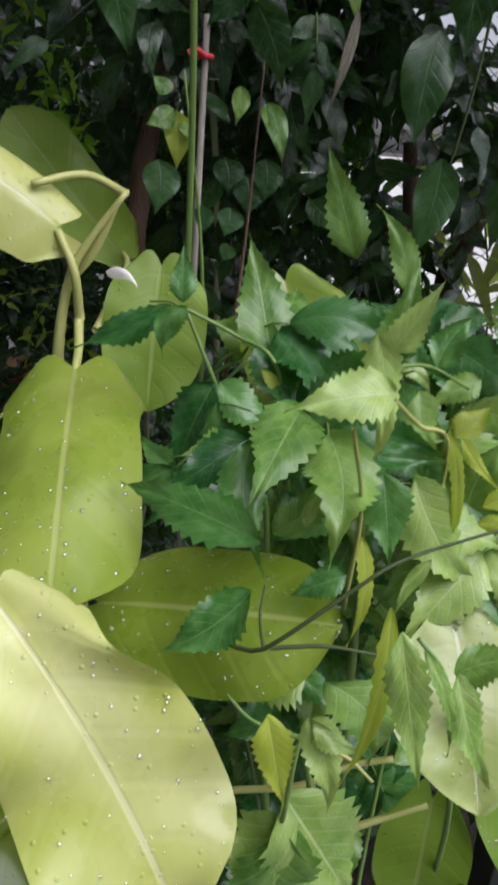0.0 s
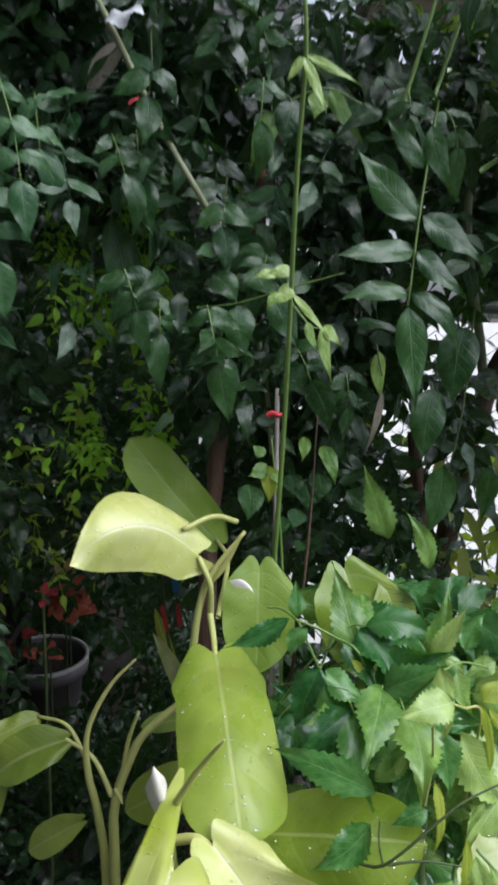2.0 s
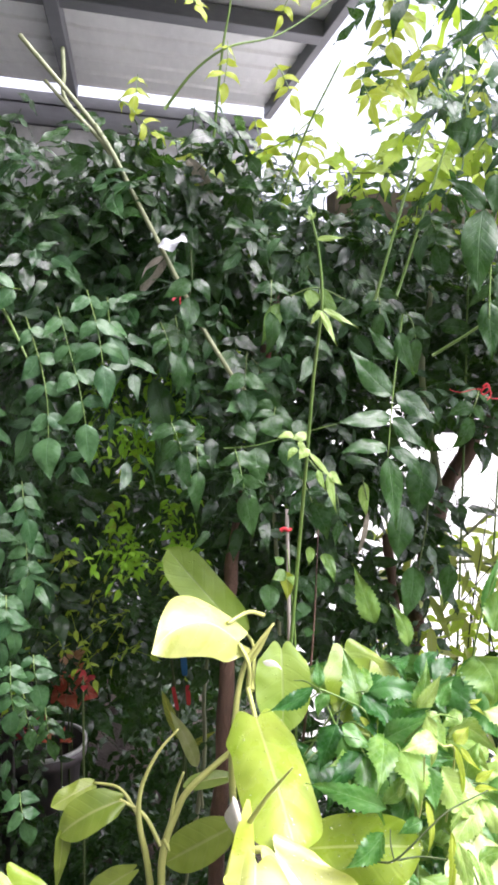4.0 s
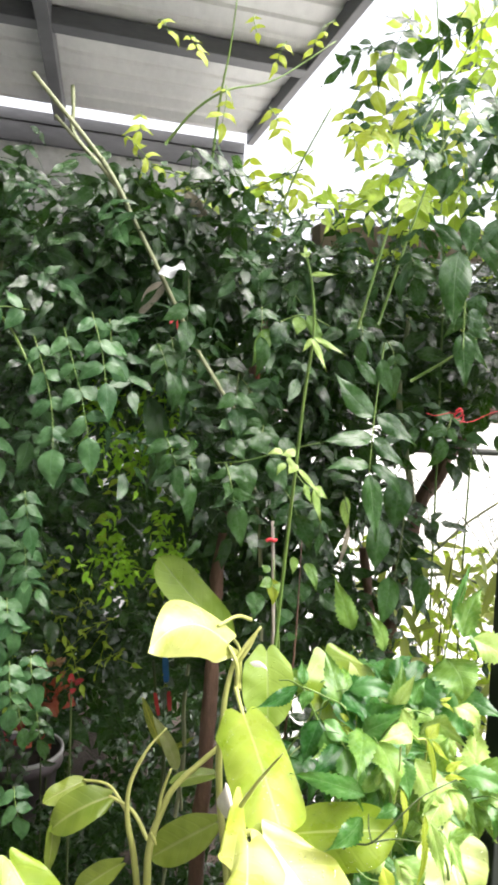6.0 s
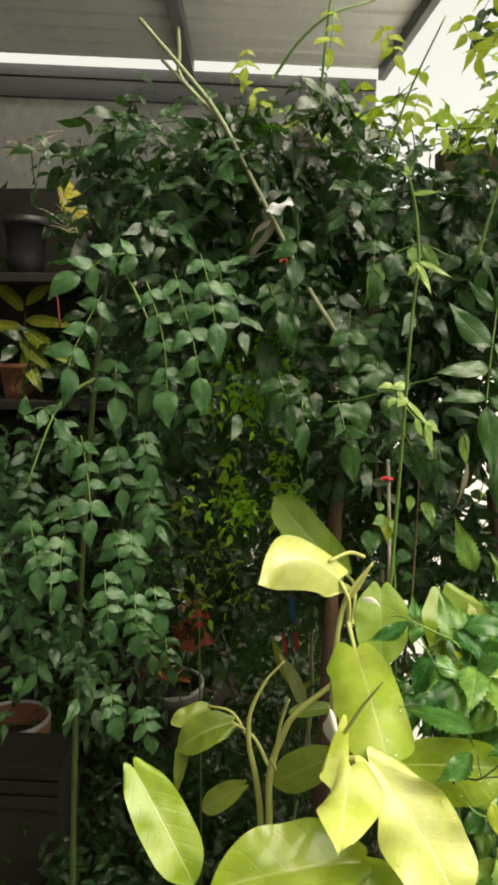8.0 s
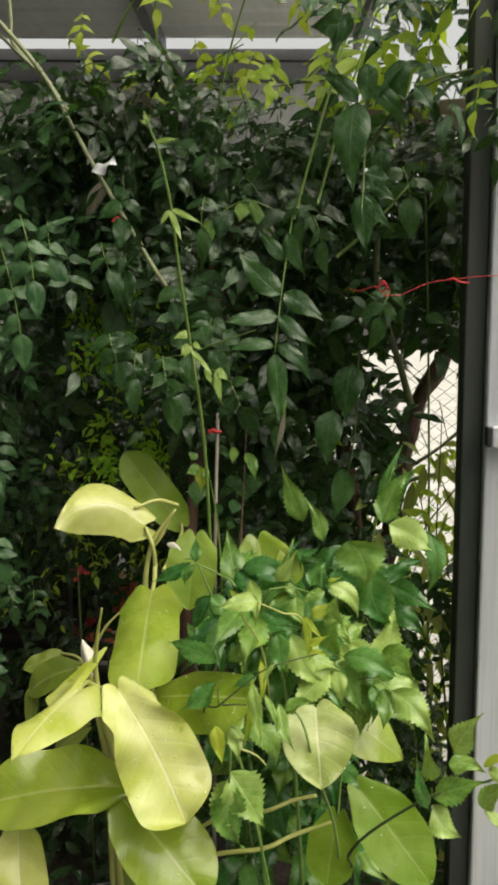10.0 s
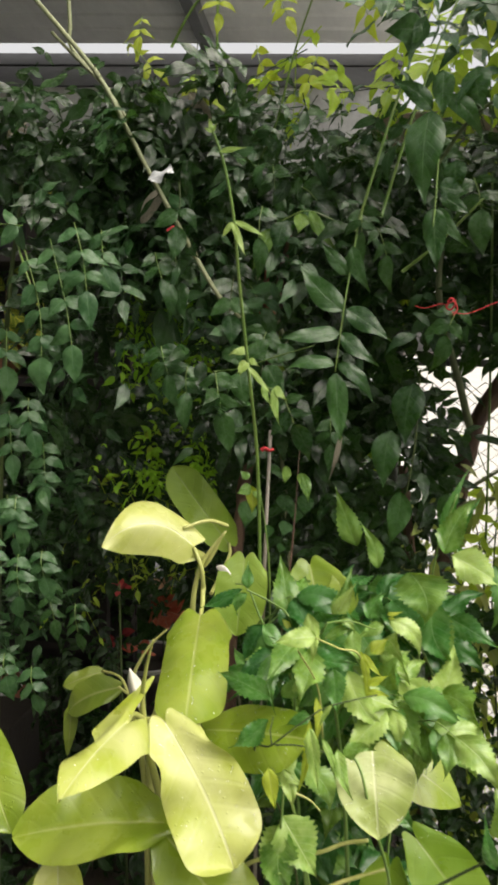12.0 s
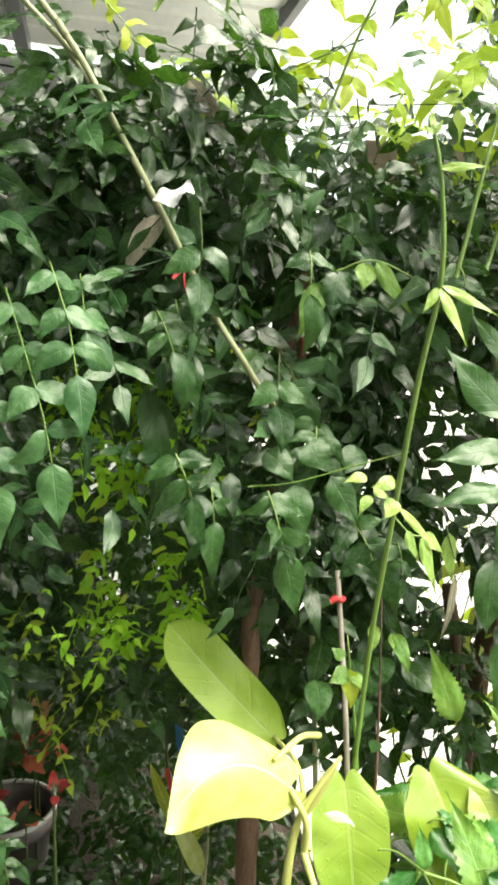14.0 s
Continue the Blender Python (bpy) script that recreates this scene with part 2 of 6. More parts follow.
    "string": plain_material("red_string", (0.50, 0.02, 0.03), (0.72, 0.06, 0.07), 0.6, 200.0, 0, 0.3, 0.0005),
    "alu": plain_material("brushed_aluminium", (0.38, 0.41, 0.45), (0.68, 0.71, 0.75), 0.36, 26.0, 0.3, 0.2, 0.0006, (2.4, 2.4, 0.06)),
    "rubber": plain_material("dark_green_frame", (0.018, 0.026, 0.020), (0.045, 0.055, 0.045), 0.55, 30.0, 0, 0.2, 0.001, (1, 1, 0.2)),
    "black": plain_material("black_plastic", (0.012, 0.012, 0.013), (0.03, 0.03, 0.032), 0.45, 40.0, 0, 0.2, 0.001),
    "sheet": plain_material("galvanised_sheet", (0.56, 0.57, 0.57), (0.78, 0.79, 0.78), 0.5, 9.0, 0.3, 0.2, 0.002, (1, 0.3, 1)),
    "beam": plain_material("grey_steel_beam", (0.10, 0.105, 0.115), (0.19, 0.195, 0.21), 0.5, 14.0, 0.3, 0.3, 0.001, (0.3, 1, 1)),
    "plate": plain_material("dark_painted_steel", (0.055, 0.058, 0.064), (0.125, 0.13, 0.14), 0.5, 14.0, 0.2, 0.3, 0.001, (0.3, 1, 1)),
    "plaster": plain_material("stained_plaster", (0.30, 0.31, 0.31), (0.68, 0.69, 0.69), 0.8, 7.0, 0, 0.6, 0.004),
    "soil": plain_material("damp_soil", (0.018, 0.014, 0.010), (0.070, 0.050, 0.034), 0.85, 24.0, 0, 1.0, 0.02),
    "yard": plain_material("pale_concrete_yard", (0.36, 0.36, 0.33), (0.55, 0.54, 0.50), 0.8, 6.0, 0, 0.5, 0.004),
    # grey of the unseen floor, set for how much light it bounces
    "path": plain_material("unseen_floor_concrete", (0.12, 0.12, 0.11), (0.24, 0.235, 0.22), 0.7, 6.0, 0, 0.5, 0.004),
    "clay": plain_material("terracotta", (0.16, 0.060, 0.032), (0.32, 0.13, 0.075), 0.75, 24.0, 0, 0.4, 0.002),
    "pot_grey": plain_material("plum_grey_plastic", (0.055, 0.045, 0.048), (0.125, 0.105, 0.110), 0.45, 24.0, 0, 0.2, 0.001),
    "pot_white": plain_material("grimy_white_plastic", (0.30, 0.30, 0.29), (0.58, 0.58, 0.56), 0.4, 24.0, 0, 0.2, 0.001),
    "wood": plain_material("weathered_wood", (0.10, 0.075, 0.055), (0.24, 0.19, 0.14), 0.75, 20.0, 0, 0.6, 0.003, (0.15, 1, 1)),
    # wood taken down to near black so the shelf nook stays dark
    "dark_wood": plain_material("darkened_wood", (0.008, 0.006, 0.005), (0.026, 0.020, 0.016), 0.7, 20.0, 0, 0.6, 0.003, (0.15, 1, 1)),
    "wire": plain_material("dull_wire", (0.045, 0.05, 0.045), (0.12, 0.125, 0.115), 0.5, 60.0, 0.4, 0.2, 0.0005),
    "rust": plain_material("rust_red_tape", (0.16, 0.028, 0.020), (0.30, 0.060, 0.045), 0.55, 60.0, 0, 0.4, 0.001),
    "blue": plain_material("blue_ribbon", (0.010, 0.10, 0.30), (0.03, 0.20, 0.48), 0.5, 80.0, 0, 0.2, 0.0005),
    "paint": plain_material("dull_wall_paint", (0.22, 0.22, 0.20), (0.34, 0.34, 0.31), 0.8, 6.0, 0, 0.4, 0.003),
}

# ---- building tools ----
rng = np.random.default_rng(7)


def mesh_of(name, pieces, material, smooth=True):
    """One mesh out of (verts, faces, uv) pieces."""
    vs, fs, us, k = [], [], [], 0
    for v, f, u in pieces:
        vs.append(v), us.append(u), fs.append(np.where(f < 0, -1, f + k))
        k += len(v)
    verts, uvs = np.concatenate(vs), np.concatenate(us)
    faces = np.concatenate(fs)
    me = bpy.data.meshes.new(name)
    corners = faces.ravel()[faces.ravel() >= 0]
    counts = (faces >= 0).sum(1)
    me.vertices.add(len(verts)), me.loops.add(len(corners)), me.polygons.add(len(faces))
    me.vertices.foreach_set("co", verts.astype(np.float32).ravel())
    me.loops.foreach_set("vertex_index", corners.astype(np.int32))
    me.polygons.foreach_set("loop_start", (np.cumsum(counts) - counts).astype(np.int32))
    me.polygons.foreach_set("use_smooth", np.full(len(faces), smooth))
    me.uv_layers.new(name="UVMap").data.foreach_set("uv", uvs[corners].astype(np.float32).ravel())
    me.materials.append(MAT[material] if isinstance(material, str) else material)
    me.update(calc_edges=True), me.validate()
    return me


def leaf_piece(length, width, a=0.6, b=1.0, nu=8, nv=4, fold=0.12, arch=0.0, lobe=0.0, serr=0.0, wave=0.0, sway=0.0, cup=0.0, droop=0.0, phase=0.0):
    """A leaf blade that runs from the origin along y, its upper face towards z. a, b: fullness of the base and sharpness of the tip."""
    u = np.linspace(0, 1, nu + 1)[:, None] * np.ones((1, nv + 1))
    v = np.linspace(-1, 1, nv + 1)[None, :] * np.ones((nu + 1, 1))
    uc = np.clip(u, 0.004, 0.996)
    peak = (a / (a + b)) ** a * (b / (a + b)) ** b
    half = width / 2 * uc ** a * (1 - uc) ** b / peak
    if serr:
        teeth = (np.arange(nu + 1) % 2)[:, None] * np.ones((1, nv + 1))
        half = half * (1 + serr * teeth * (np.abs(v) > 0.99) * (u > 0.12) * (u < 0.95))
    x = v * half
    y = length * u - lobe * length * (1 - u) ** 4 * np.abs(v) ** 1.4
    if serr:
        y = y + (np.abs(v) > 0.99) * serr * 0.25 * length / nu
    x = x + sway * length * 4 * u * (1 - u)
    z = arch * length * 4 * u * (1 - u) + fold * np.abs(v * half) - cup * (v * half) ** 2 / max(width, 1e-6) * 4
    z = z - droop * length * u ** 2.2 + wave * width * np.sin(u * 9.0 + phase + v * 1.1) * v ** 2
    verts = np.stack([x, y, z], -1).reshape(-1, 3)
    i = np.arange(nu)[:, None] * (nv + 1) + np.arange(nv)[None, :]
    i = i.ravel()
    faces = np.stack([i, i + 1, i + nv + 2, i + nv + 1], -1)
    uv = np.stack([u, v / 2 + 0.5], -1).reshape(-1, 2)
    return verts, faces, uv


def heart_piece(length, width, top=0.6, belly=0.45, blunt=1.7, lobe=0.12, nu=28, nv=14, fold=0.1, arch=0.05, wave=0.03, sway=0.0, cup=0.0, droop=0.0, phase=0.0, sharp=0.75, waist=0.0, ears=0.85, finger=0.0):
    """A big leaf with two rounded lobes at its base: top is its width there, belly where it is broadest, blunt how round it ends."""
    u = np.linspace(0, 1, nu + 1)[:, None] * np.ones((1, nv + 1))
    v = np.linspace(-1, 1, nv + 1)[None, :] * np.ones((nu + 1, 1))
    w = np.abs(v)
    rise = top + (1 - top) * np.sin(np.pi / 2 * np.clip(u / belly, 0, 1))
    fall = np.cos(np.pi / 2 * np.clip((u - belly) / (1 - belly), 0, 0.995) ** blunt) ** sharp
    half = width / 2 * rise * fall * (1 - waist * np.exp(-((u - 0.22) / 0.13) ** 2))
    half = half * (1 - 0.30 * np.clip(1 - u / 0.14, 0, 1) ** 2)
    x = v * half
    y = length * u - lobe * length * np.sin(np.pi * np.clip(w, 0, 1) ** ears) * (1 - u) ** 3 + 0.5 * lobe * length * w ** 6 * (1 - u) ** 4
    if finger:
        side = v > 0
        x = np.where(side, x * (1 - 0.62 * np.exp(-((u - 0.30) / 0.22) ** 2)), x)
        y = y - finger * length * np.where(side, np.sin(np.pi * np.clip(v, 0, 1)), 0) * (1 - u) ** 5
    x = x + sway * length * 4 * u * (1 - u)
    z = arch * length * 4 * u * (1 - u) + fold * np.abs(v * half) - cup * (v * half) ** 2 / width * 4 - droop * length * u ** 2.2
    z = z + wave * width * np.sin(u * 8.0 + phase + np.sign(v) * 0.9) * v ** 2 + 0.3 * wave * width * np.sin(u * 17.0 + phase * 2 + v * 3.0) * w
    verts = np.stack([x, y, z], -1).reshape(-1, 3)
    i = (np.arange(nu)[:, None] * (nv + 1) + np.arange(nv)[None, :]).ravel()
    return verts, np.stack([i, i + 1, i + nv + 2, i + nv + 1], -1), np.stack([u, v / 2 + 0.5], -1).reshape(-1, 2)


def tube_piece(points, radius, tip=None, sides=6, steps=6, knobs=0.0):
    """A tapered round stem along a smooth line through the points."""
    p = np.array(points, float)
    if len(p) == 2:
        p = np.array([p[0], (p[0] + p[1]) / 2, p[1]])
    q = np.concatenate([[2 * p[0] - p[1]], p, [2 * p[-1] - p[-2]]])
    line = []
    for k in range(len(p) - 1):
        a, b, c, d = q[k:k + 4]
        for s in np.arange(steps) / steps:
            line.append(0.5 * (2 * b + (c - a) * s + (2 * a - 5 * b + 4 * c - d) * s ** 2 + (3 * b - a - 3 * c + d) * s ** 3))
    line = np.array(line + [p[-1]])
    n = len(line)
    tang = np.gradient(line, axis=0)
    tang /= np.linalg.norm(tang, axis=1)[:, None] + 1e-9
    ref = np.array([0.31, 0.83, 0.46])
    side = np.cross(tang, ref)
    side /= np.linalg.norm(side, axis=1)[:, None] + 1e-9
    up = np.cross(side, tang)
    r = np.linspace(radius, radius if tip is None else tip, n)
    ang = np.linspace(0, 2 * np.pi, sides, endpoint=False)
    ring = np.cos(ang)[None, :, None] * side[:, None, :] + np.sin(ang)[None, :, None] * up[:, None, :]
    girth = r[:, None] * np.ones((1, sides))
    if knobs:
        girth *= 1 + knobs * np.array([[noise.noise(Vector(c) * 22 + Vector((0.9 * math.cos(a), 0.9 * math.sin(a), 0))) for a in ang] for c in line])
    verts = (line[:, None, :] + ring * girth[:, :, None]).reshape(-1, 3)
    i = np.arange(n - 1)[:, None] * sides
    j = np.arange(sides)[None, :]
    k = (j + 1) % sides
    faces = np.stack([i + j, i + k, i + sides + k, i + sides + j], -1).reshape(-1, 4)
    ends = []
    for row in (0, (n - 1) * sides):
        ends += [[row, row + 2 * h + 1, row + 2 * h + 2, row + (2 * h + 3) % sides] for h in range(max(1, (sides - 1) // 2))]
    faces = np.concatenate([faces, np.array(ends)])
    uv = np.stack([np.repeat(np.linspace(0, 1, n), sides), np.tile(np.linspace(0, 1, sides), n)], -1)
    return verts, faces, uv


def moved(piece, m):
    v, f, u = piece
    a = np.array(m)
    return v @ a[:3, :3].T + a[:3, 3], f, u


def aim(base, tip, facing):
    """The pose at base whose y points to tip and whose z leans towards facing; and the distance."""
    y = Vector(tip) - Vector(base)
    d = y.length
    y.normalize()
    z = Vector(facing) - y * y.dot(Vector(facing))
    if z.length < 1e-4:
        z = y.orthogonal()
    z.normalize()
    x = y.cross(z)
    m = Matrix((x, y, z)).transposed().to_4x4()
    m.translation = Vector(base)
    return m, d


VIEW = Vector((-0.03, -0.55, 1.75))


def towards_view(p, tweak=(0, 0, 0)):
    return (VIEW - Vector(p)).normalized() + Vector(tweak)


def thing(name, place, label, category, group="", kind=""):
    ob = new(name)
    ob.location = place
    ob.empty_display_size = 0.05
    return tagged(ob, label, category, group, kind)


def root_of(ob):
    p = Vector((0, 0, 0))
    while ob is not None:
        p = p + ob.location
        ob = ob.parent
    return p


def part(name, pieces, material, parent, label="", smooth=True, kind=""):
    """World-space pieces as ONE mesh object under a thing or a part."""
    if isinstance(pieces, tuple):
        pieces = [pieces]
    at = np.array(root_of(parent))
    ob = new(name, mesh_of(name, [(v - at, f, u) for v, f, u in pieces], material, smooth))
    ob.parent = parent
    return tagged(ob, label, kind=kind)


def placed(name, mesh, m, parent, label=""):
    """A mesh shared by alike pieces, at the world pose m, under a thing or part."""
    ob = new(name, mesh)
    ob.parent = parent
    ob.matrix_basis = Matrix.Translation(-root_of(parent)) @ m
    return tagged(ob, label)


def box_piece(lo, hi, bevel=0.0):
    """A box with bevelled long edges, as quads."""
    bm = bmesh.new()
    bmesh.ops.create_cube(bm, size=1.0)
    for v in bm.verts:
        v.co = Vector([(lo[k] + hi[k]) / 2 + v.co[k] * (hi[k] - lo[k]) for k in range(3)])
    if bevel:
        bmesh.ops.bevel(bm, geom=list(bm.edges), offset=bevel, segments=2, profile=0.5, affect="EDGES", clamp_overlap=True)
    verts = np.array([v.co[:] for v in bm.verts])
    bm.verts.index_update()
    faces = []
    for f in bm.faces:
        i = [v.index for v in f.verts]
        faces.append(i if len(i) == 4 else i + [-1] if len(i) == 3 else i[:4])
    bm.free()
    return verts, np.array(faces), np.zeros((len(verts), 2))


def lathe_piece(profile, centre, sides=28):
    """A turned form: (radius, height) pairs round the vertical through centre."""
    ang = np.linspace(0, 2 * np.pi, sides, endpoint=False)
    verts = np.array([[centre[0] + r * math.cos(a), centre[1] + r * math.sin(a), centre[2] + z] for r, z in profile for a in ang])
    i = (np.arange(len(profile) - 1)[:, None] * sides)
    j = np.arange(sides)[None, :]
    k = (j + 1) % sides
    faces = np.stack([i + j, i + k, i + sides + k, i + sides + j], -1).reshape(-1, 4)
    return verts, faces, np.zeros((len(verts), 2))


# ---- the place: ground, walls, roof, door ----
def structure(name, pieces, material, label, category, smooth=False):
    if isinstance(pieces, tuple):
        pieces = [pieces]
    return tagged(new(name, mesh_of(name, pieces, material, smooth)), label, category, kind="structure")


def ground_piece(size, cells, rough):
    g = np.linspace(-1, 1, cells + 1)
    g = np.sign(g) * np.abs(g) ** 2.5 * size
    x, y = np.meshgrid(g, g)
    z = np.array([[rough * (noise.noise(Vector((a * 2.1, b * 2.1, 0))) + 0.5 * noise.noise(Vector((a * 6, b * 6, 3)))) for a in g] for b in g])
    z = z * (np.abs(x) < 8) * (np.abs(y) < 8)
    i = (np.arange(cells)[:, None] * (cells + 1) + np.arange(cells)[None, :]).ravel()
    return np.stack([x, y, z], -1).reshape(-1, 3), np.stack([i, i + 1, i + cells + 2, i + cells + 1], -1), np.zeros(((cells + 1) ** 2, 2))


structure("ground", ground_piece(400, 70, 0.03), "soil", "damp dark soil under the plants", "ground", True)
structure("pavement", box_piece((0.28, 1.45, -0.05), (90.0, 160.0, 0.045), 0.01), "yard", "pale concrete yard beyond the mesh fence", "pavement")

ROOF = pose(0.0, 4.12, 3.40, 0, 0, 8.0)   # the far edge of the roof; x runs along it, y away from the eye


def on_roof(piece):
    return moved(piece, ROOF)


# corrugated sheets, seen from below, each with its trapezoid ribs
def sheet_piece(x0, x1, y0, y1, z, ribs):
    xs, zs = [], []
    step = (y1 - y0) / ribs
    for k in range(ribs):
        for f, h in ((0.0, 0.0), (0.60, 0.0), (0.68, 0.012), (0.92, 0.012)):
            xs.append(y0 + step * (k + f)), zs.append(z + h)
    xs.append(y1), zs.append(z)
    n = len(xs)
    v = np.array([[x, xs[k], zs[k]] for x in (x0, x1) for k in range(n)])
    i = np.arange(n - 1)
    return v, np.stack([i, i + 1, i + n + 1, i + n], -1), np.zeros((2 * n, 2))


def slanted(x0, x1, y0, y1, width, z0, z1):
    """A beam under the roof from (x0, y0) to (x1, y1)."""
    a, b = Vector((x0, y0, 0)), Vector((x1, y1, 0))
    m, d = aim(a, b, (0, 0, 1))
    return on_roof(moved(box_piece((-width / 2, 0, z0), (width / 2, d, z1), 0.004), m))


# the first sheet runs on out of view, added to darken its side
structure("roof", [on_roof(sheet_piece(-5.0, -0.90, -5.6, -0.036, 0.03, 31)), on_roof(sheet_piece(-0.96, 0.26, -2.3, -0.036, 0.034, 13))],
          "sheet", "grey ribbed metal roof sheets, one lengthened unseen for shade", "roof")
for k, yy in enumerate((-1.13, -2.25)):
    structure("trim_%d" % (k + 1), on_roof(box_piece((-5.0, yy - 0.045, -0.05), (0.245, yy + 0.045, 0.028), 0.004)), "beam", "dark grey steel purlin under the roof sheets", "roof beam")
structure("trim_4", slanted(-1.105, -0.918, -2.3, -0.06, 0.065, -0.075, 0.024), "beam", "dark grey steel rafter under the roof sheets", "roof beam")
structure("trim_5", slanted(-3.04, -2.85, -2.3, -0.06, 0.065, -0.075, 0.024), "beam", "dark grey steel rafter under the roof sheets", "roof beam")
structure("trim_6", slanted(0.27, 0.27, -2.3, -0.05, 0.045, -0.04, 0.05), "beam", "grey steel edge beam along the open side of the roof", "roof beam")
structure("trim_7", on_roof(box_piece((-5.0, 0.03, -0.07), (0.26, 0.11, 0.0), 0.004)), "plate", "dark grey steel wall plate below the light gap", "roof beam")
structure("trim_3", on_roof(box_piece((-5.0, 0.036, -0.19), (0.26, 0.11, -0.073), 0.004)), "beam", "grey steel channel along the top of the wall", "roof beam")
structure("wall_back", on_roof(box_piece((-5.0, 0.05, -3.5), (0.26, 0.22, -0.193), 0.004)), "plaster", "stained whitewashed plaster wall behind the shrubs", "wall")
# unseen wall that closes the yard and holds side light out
structure("wall_side", box_piece((-3.0, -1.95, 0.0), (-2.85, 3.6, 3.3), 0.004), "plaster", "unseen stained whitewashed wall closing the yard", "wall")
# unseen wall, added to cut the daylight from behind the eye
structure("wall_house", box_piece((-2.84, -1.95, 0.0), (1.1, -1.8, 2.9), 0.004), "paint", "unseen dull painted wall added to hold back daylight", "wall")
# unseen floor, added to throw light up at the roof and wall
structure("pavement_house", box_piece((-2.84, -1.79, -0.05), (1.6, 0.12, 0.05), 0.01), "path", "unseen grey concrete floor added to bounce light upward", "pavement")


def door():
    """The metal door stile with its dark seal, and the next stile behind it."""
    x0, y0 = 0.405, 0.70
    d = thing("metal_door", (x0, y0, 0.0), "brushed aluminium door standing open beside the shrubs", "door")
    part("seal", box_piece((x0, y0 - 0.012, 0.05), (x0 + 0.036, y0 + 0.05, 2.75), 0.003), "rubber", d, "dark green rubber-sealed edge", False)
    part("stile", [box_piece((x0 + 0.037, y0 - 0.03, 0.05), (x0 + 0.132, y0 + 0.045, 2.75), 0.004)], "alu", d, "brushed aluminium stile with fine vertical streaks", False)
    part("gasket", box_piece((x0 + 0.134, y0 - 0.02, 0.05), (x0 + 0.165, y0 + 0.03, 2.75), 0.003), "black", d, "black gasket strip", False)
    part("panel", box_piece((x0 + 0.166, y0 - 0.012, 0.05), (x0 + 0.95, y0 + 0.02, 2.75), 0.003), "alu", d, "dull aluminium door panel", False)
    part("bead", box_piece((x0 + 0.125, y0 - 0.038, 0.05), (x0 + 0.131, y0 - 0.029, 2.75), 0.002), "alu", d, "thin bright bead along the stile", False)
    latch = part("latch", box_piece((x0 + 0.043, y0 - 0.058, 1.412), (x0 + 0.20, y0 - 0.031, 1.448), 0.003), "alu", d, "short square aluminium latch", False)
    part("latch_end", box_piece((x0 + 0.035, y0 - 0.057, 1.413), (x0 + 0.0425, y0 - 0.031, 1.447), 0.002), "black", latch, "black plastic end cap", False)
    d.location.x, d.rotation_euler = x0 + 0.009, (0, radians(-0.3), 0)   # it hangs a little out of plumb
    return d


door()

# ---- golden-leaved philodendron ----
def big_leaf(plant, base, tip, width, mat="gold", tweak=(0, 0, 0), label="", drops=0, **shape):
    mid = (Vector(base) + Vector(tip)) / 2
    m, d = aim(base, tip, towards_view(mid, tweak))
    piece = moved(heart_piece(d, width, **shape), m)
    leaf = part("leaf", piece, mat, plant, label)
    if drops:
        part("rainwater", beads(piece, drops, len(plant.children)), "water", leaf, "clear rain drops", kind="stuff")
    return leaf


def beads(piece, count, seed):
    """Small flattened drops sitting on a leaf blade."""
    verts, faces, _ = piece
    p = random.Random(seed)
    out = []
    ring = [(math.cos(a), math.sin(a)) for a in np.linspace(0, 2 * np.pi, 8, endpoint=False)]
    for k in range(count):
        f = faces[p.randrange(len(faces))]
        a, b, c = (Vector(verts[i]) for i in f[:3])
        n = (b - a).cross(c - a)
        if n.length < 1e-9:
            continue
        n.normalize()
        if n.dot(VIEW - a) < 0:
            n = -n
        x = n.orthogonal().normalized()
        y = n.cross(x)
        r = 0.0006 + 0.0019 * p.random() ** 2.5
        o = a.lerp(c, p.random())
        rows = [(1.0, -0.1), (0.92, 0.32), (0.62, 0.62), (0.2, 0.74)]
        v = np.array([o + (x * i + y * j) * r * w + n * r * h for w, h in rows for i, j in ring])
        q = np.array([[s * 8 + j, s * 8 + (j + 1) % 8, (s + 1) * 8 + (j + 1) % 8, (s + 1) * 8 + j] for s in range(3) for j in range(8)] + [[24, 25, 26, 27], [24, 27, 28, 29], [24, 29, 30, 31]])
        out.append((v, q, np.zeros((len(v), 2))))
    return out


def stalk(plant, points, r, tip=None, mat="stem", name="petiole", label=""):
    return part(name, tube_piece(points, r, tip, 8), mat, plant, label)


gold = thing("golden_philodendron", (-0.12, 0.62, 0.25), "philodendron with large wet golden-yellow heart-shaped leaves", "plant", "philodendrons")
# main climbing stem and its forks
stalk(gold, [(-0.12, 0.62, 0.25), (-0.115, 0.62, 0.7), (-0.153, 0.600, 1.020), (-0.152, 0.600, 1.154), (-0.142, 0.600, 1.225), (-0.127, 0.600, 1.258), (-0.094, 0.600, 1.303)], 0.0082, 0.0022, name="stem", label="pale yellow-green climbing stem")
part("sheath", moved(leaf_piece(0.085, 0.013, cup=0.4, fold=0.5, nu=12, nv=6, arch=0.02), aim((-0.136, 0.605, 1.232), (-0.092, 0.600, 1.307), (-0.6, -0.8, 0.1))[0]), "stem", gold, "pale green sheath round the new shoot")
stalk(gold, [(-0.12, 0.61, 0.3), (-0.13, 0.50, 0.7), (-0.155, 0.38, 1.0), (-0.160, 0.352, 1.107), (-0.142, 0.31, 1.18), (-0.116, 0.262, 1.249)], 0.0088, 0.0012, name="stem", label="pale stem ending in a rolled new leaf")
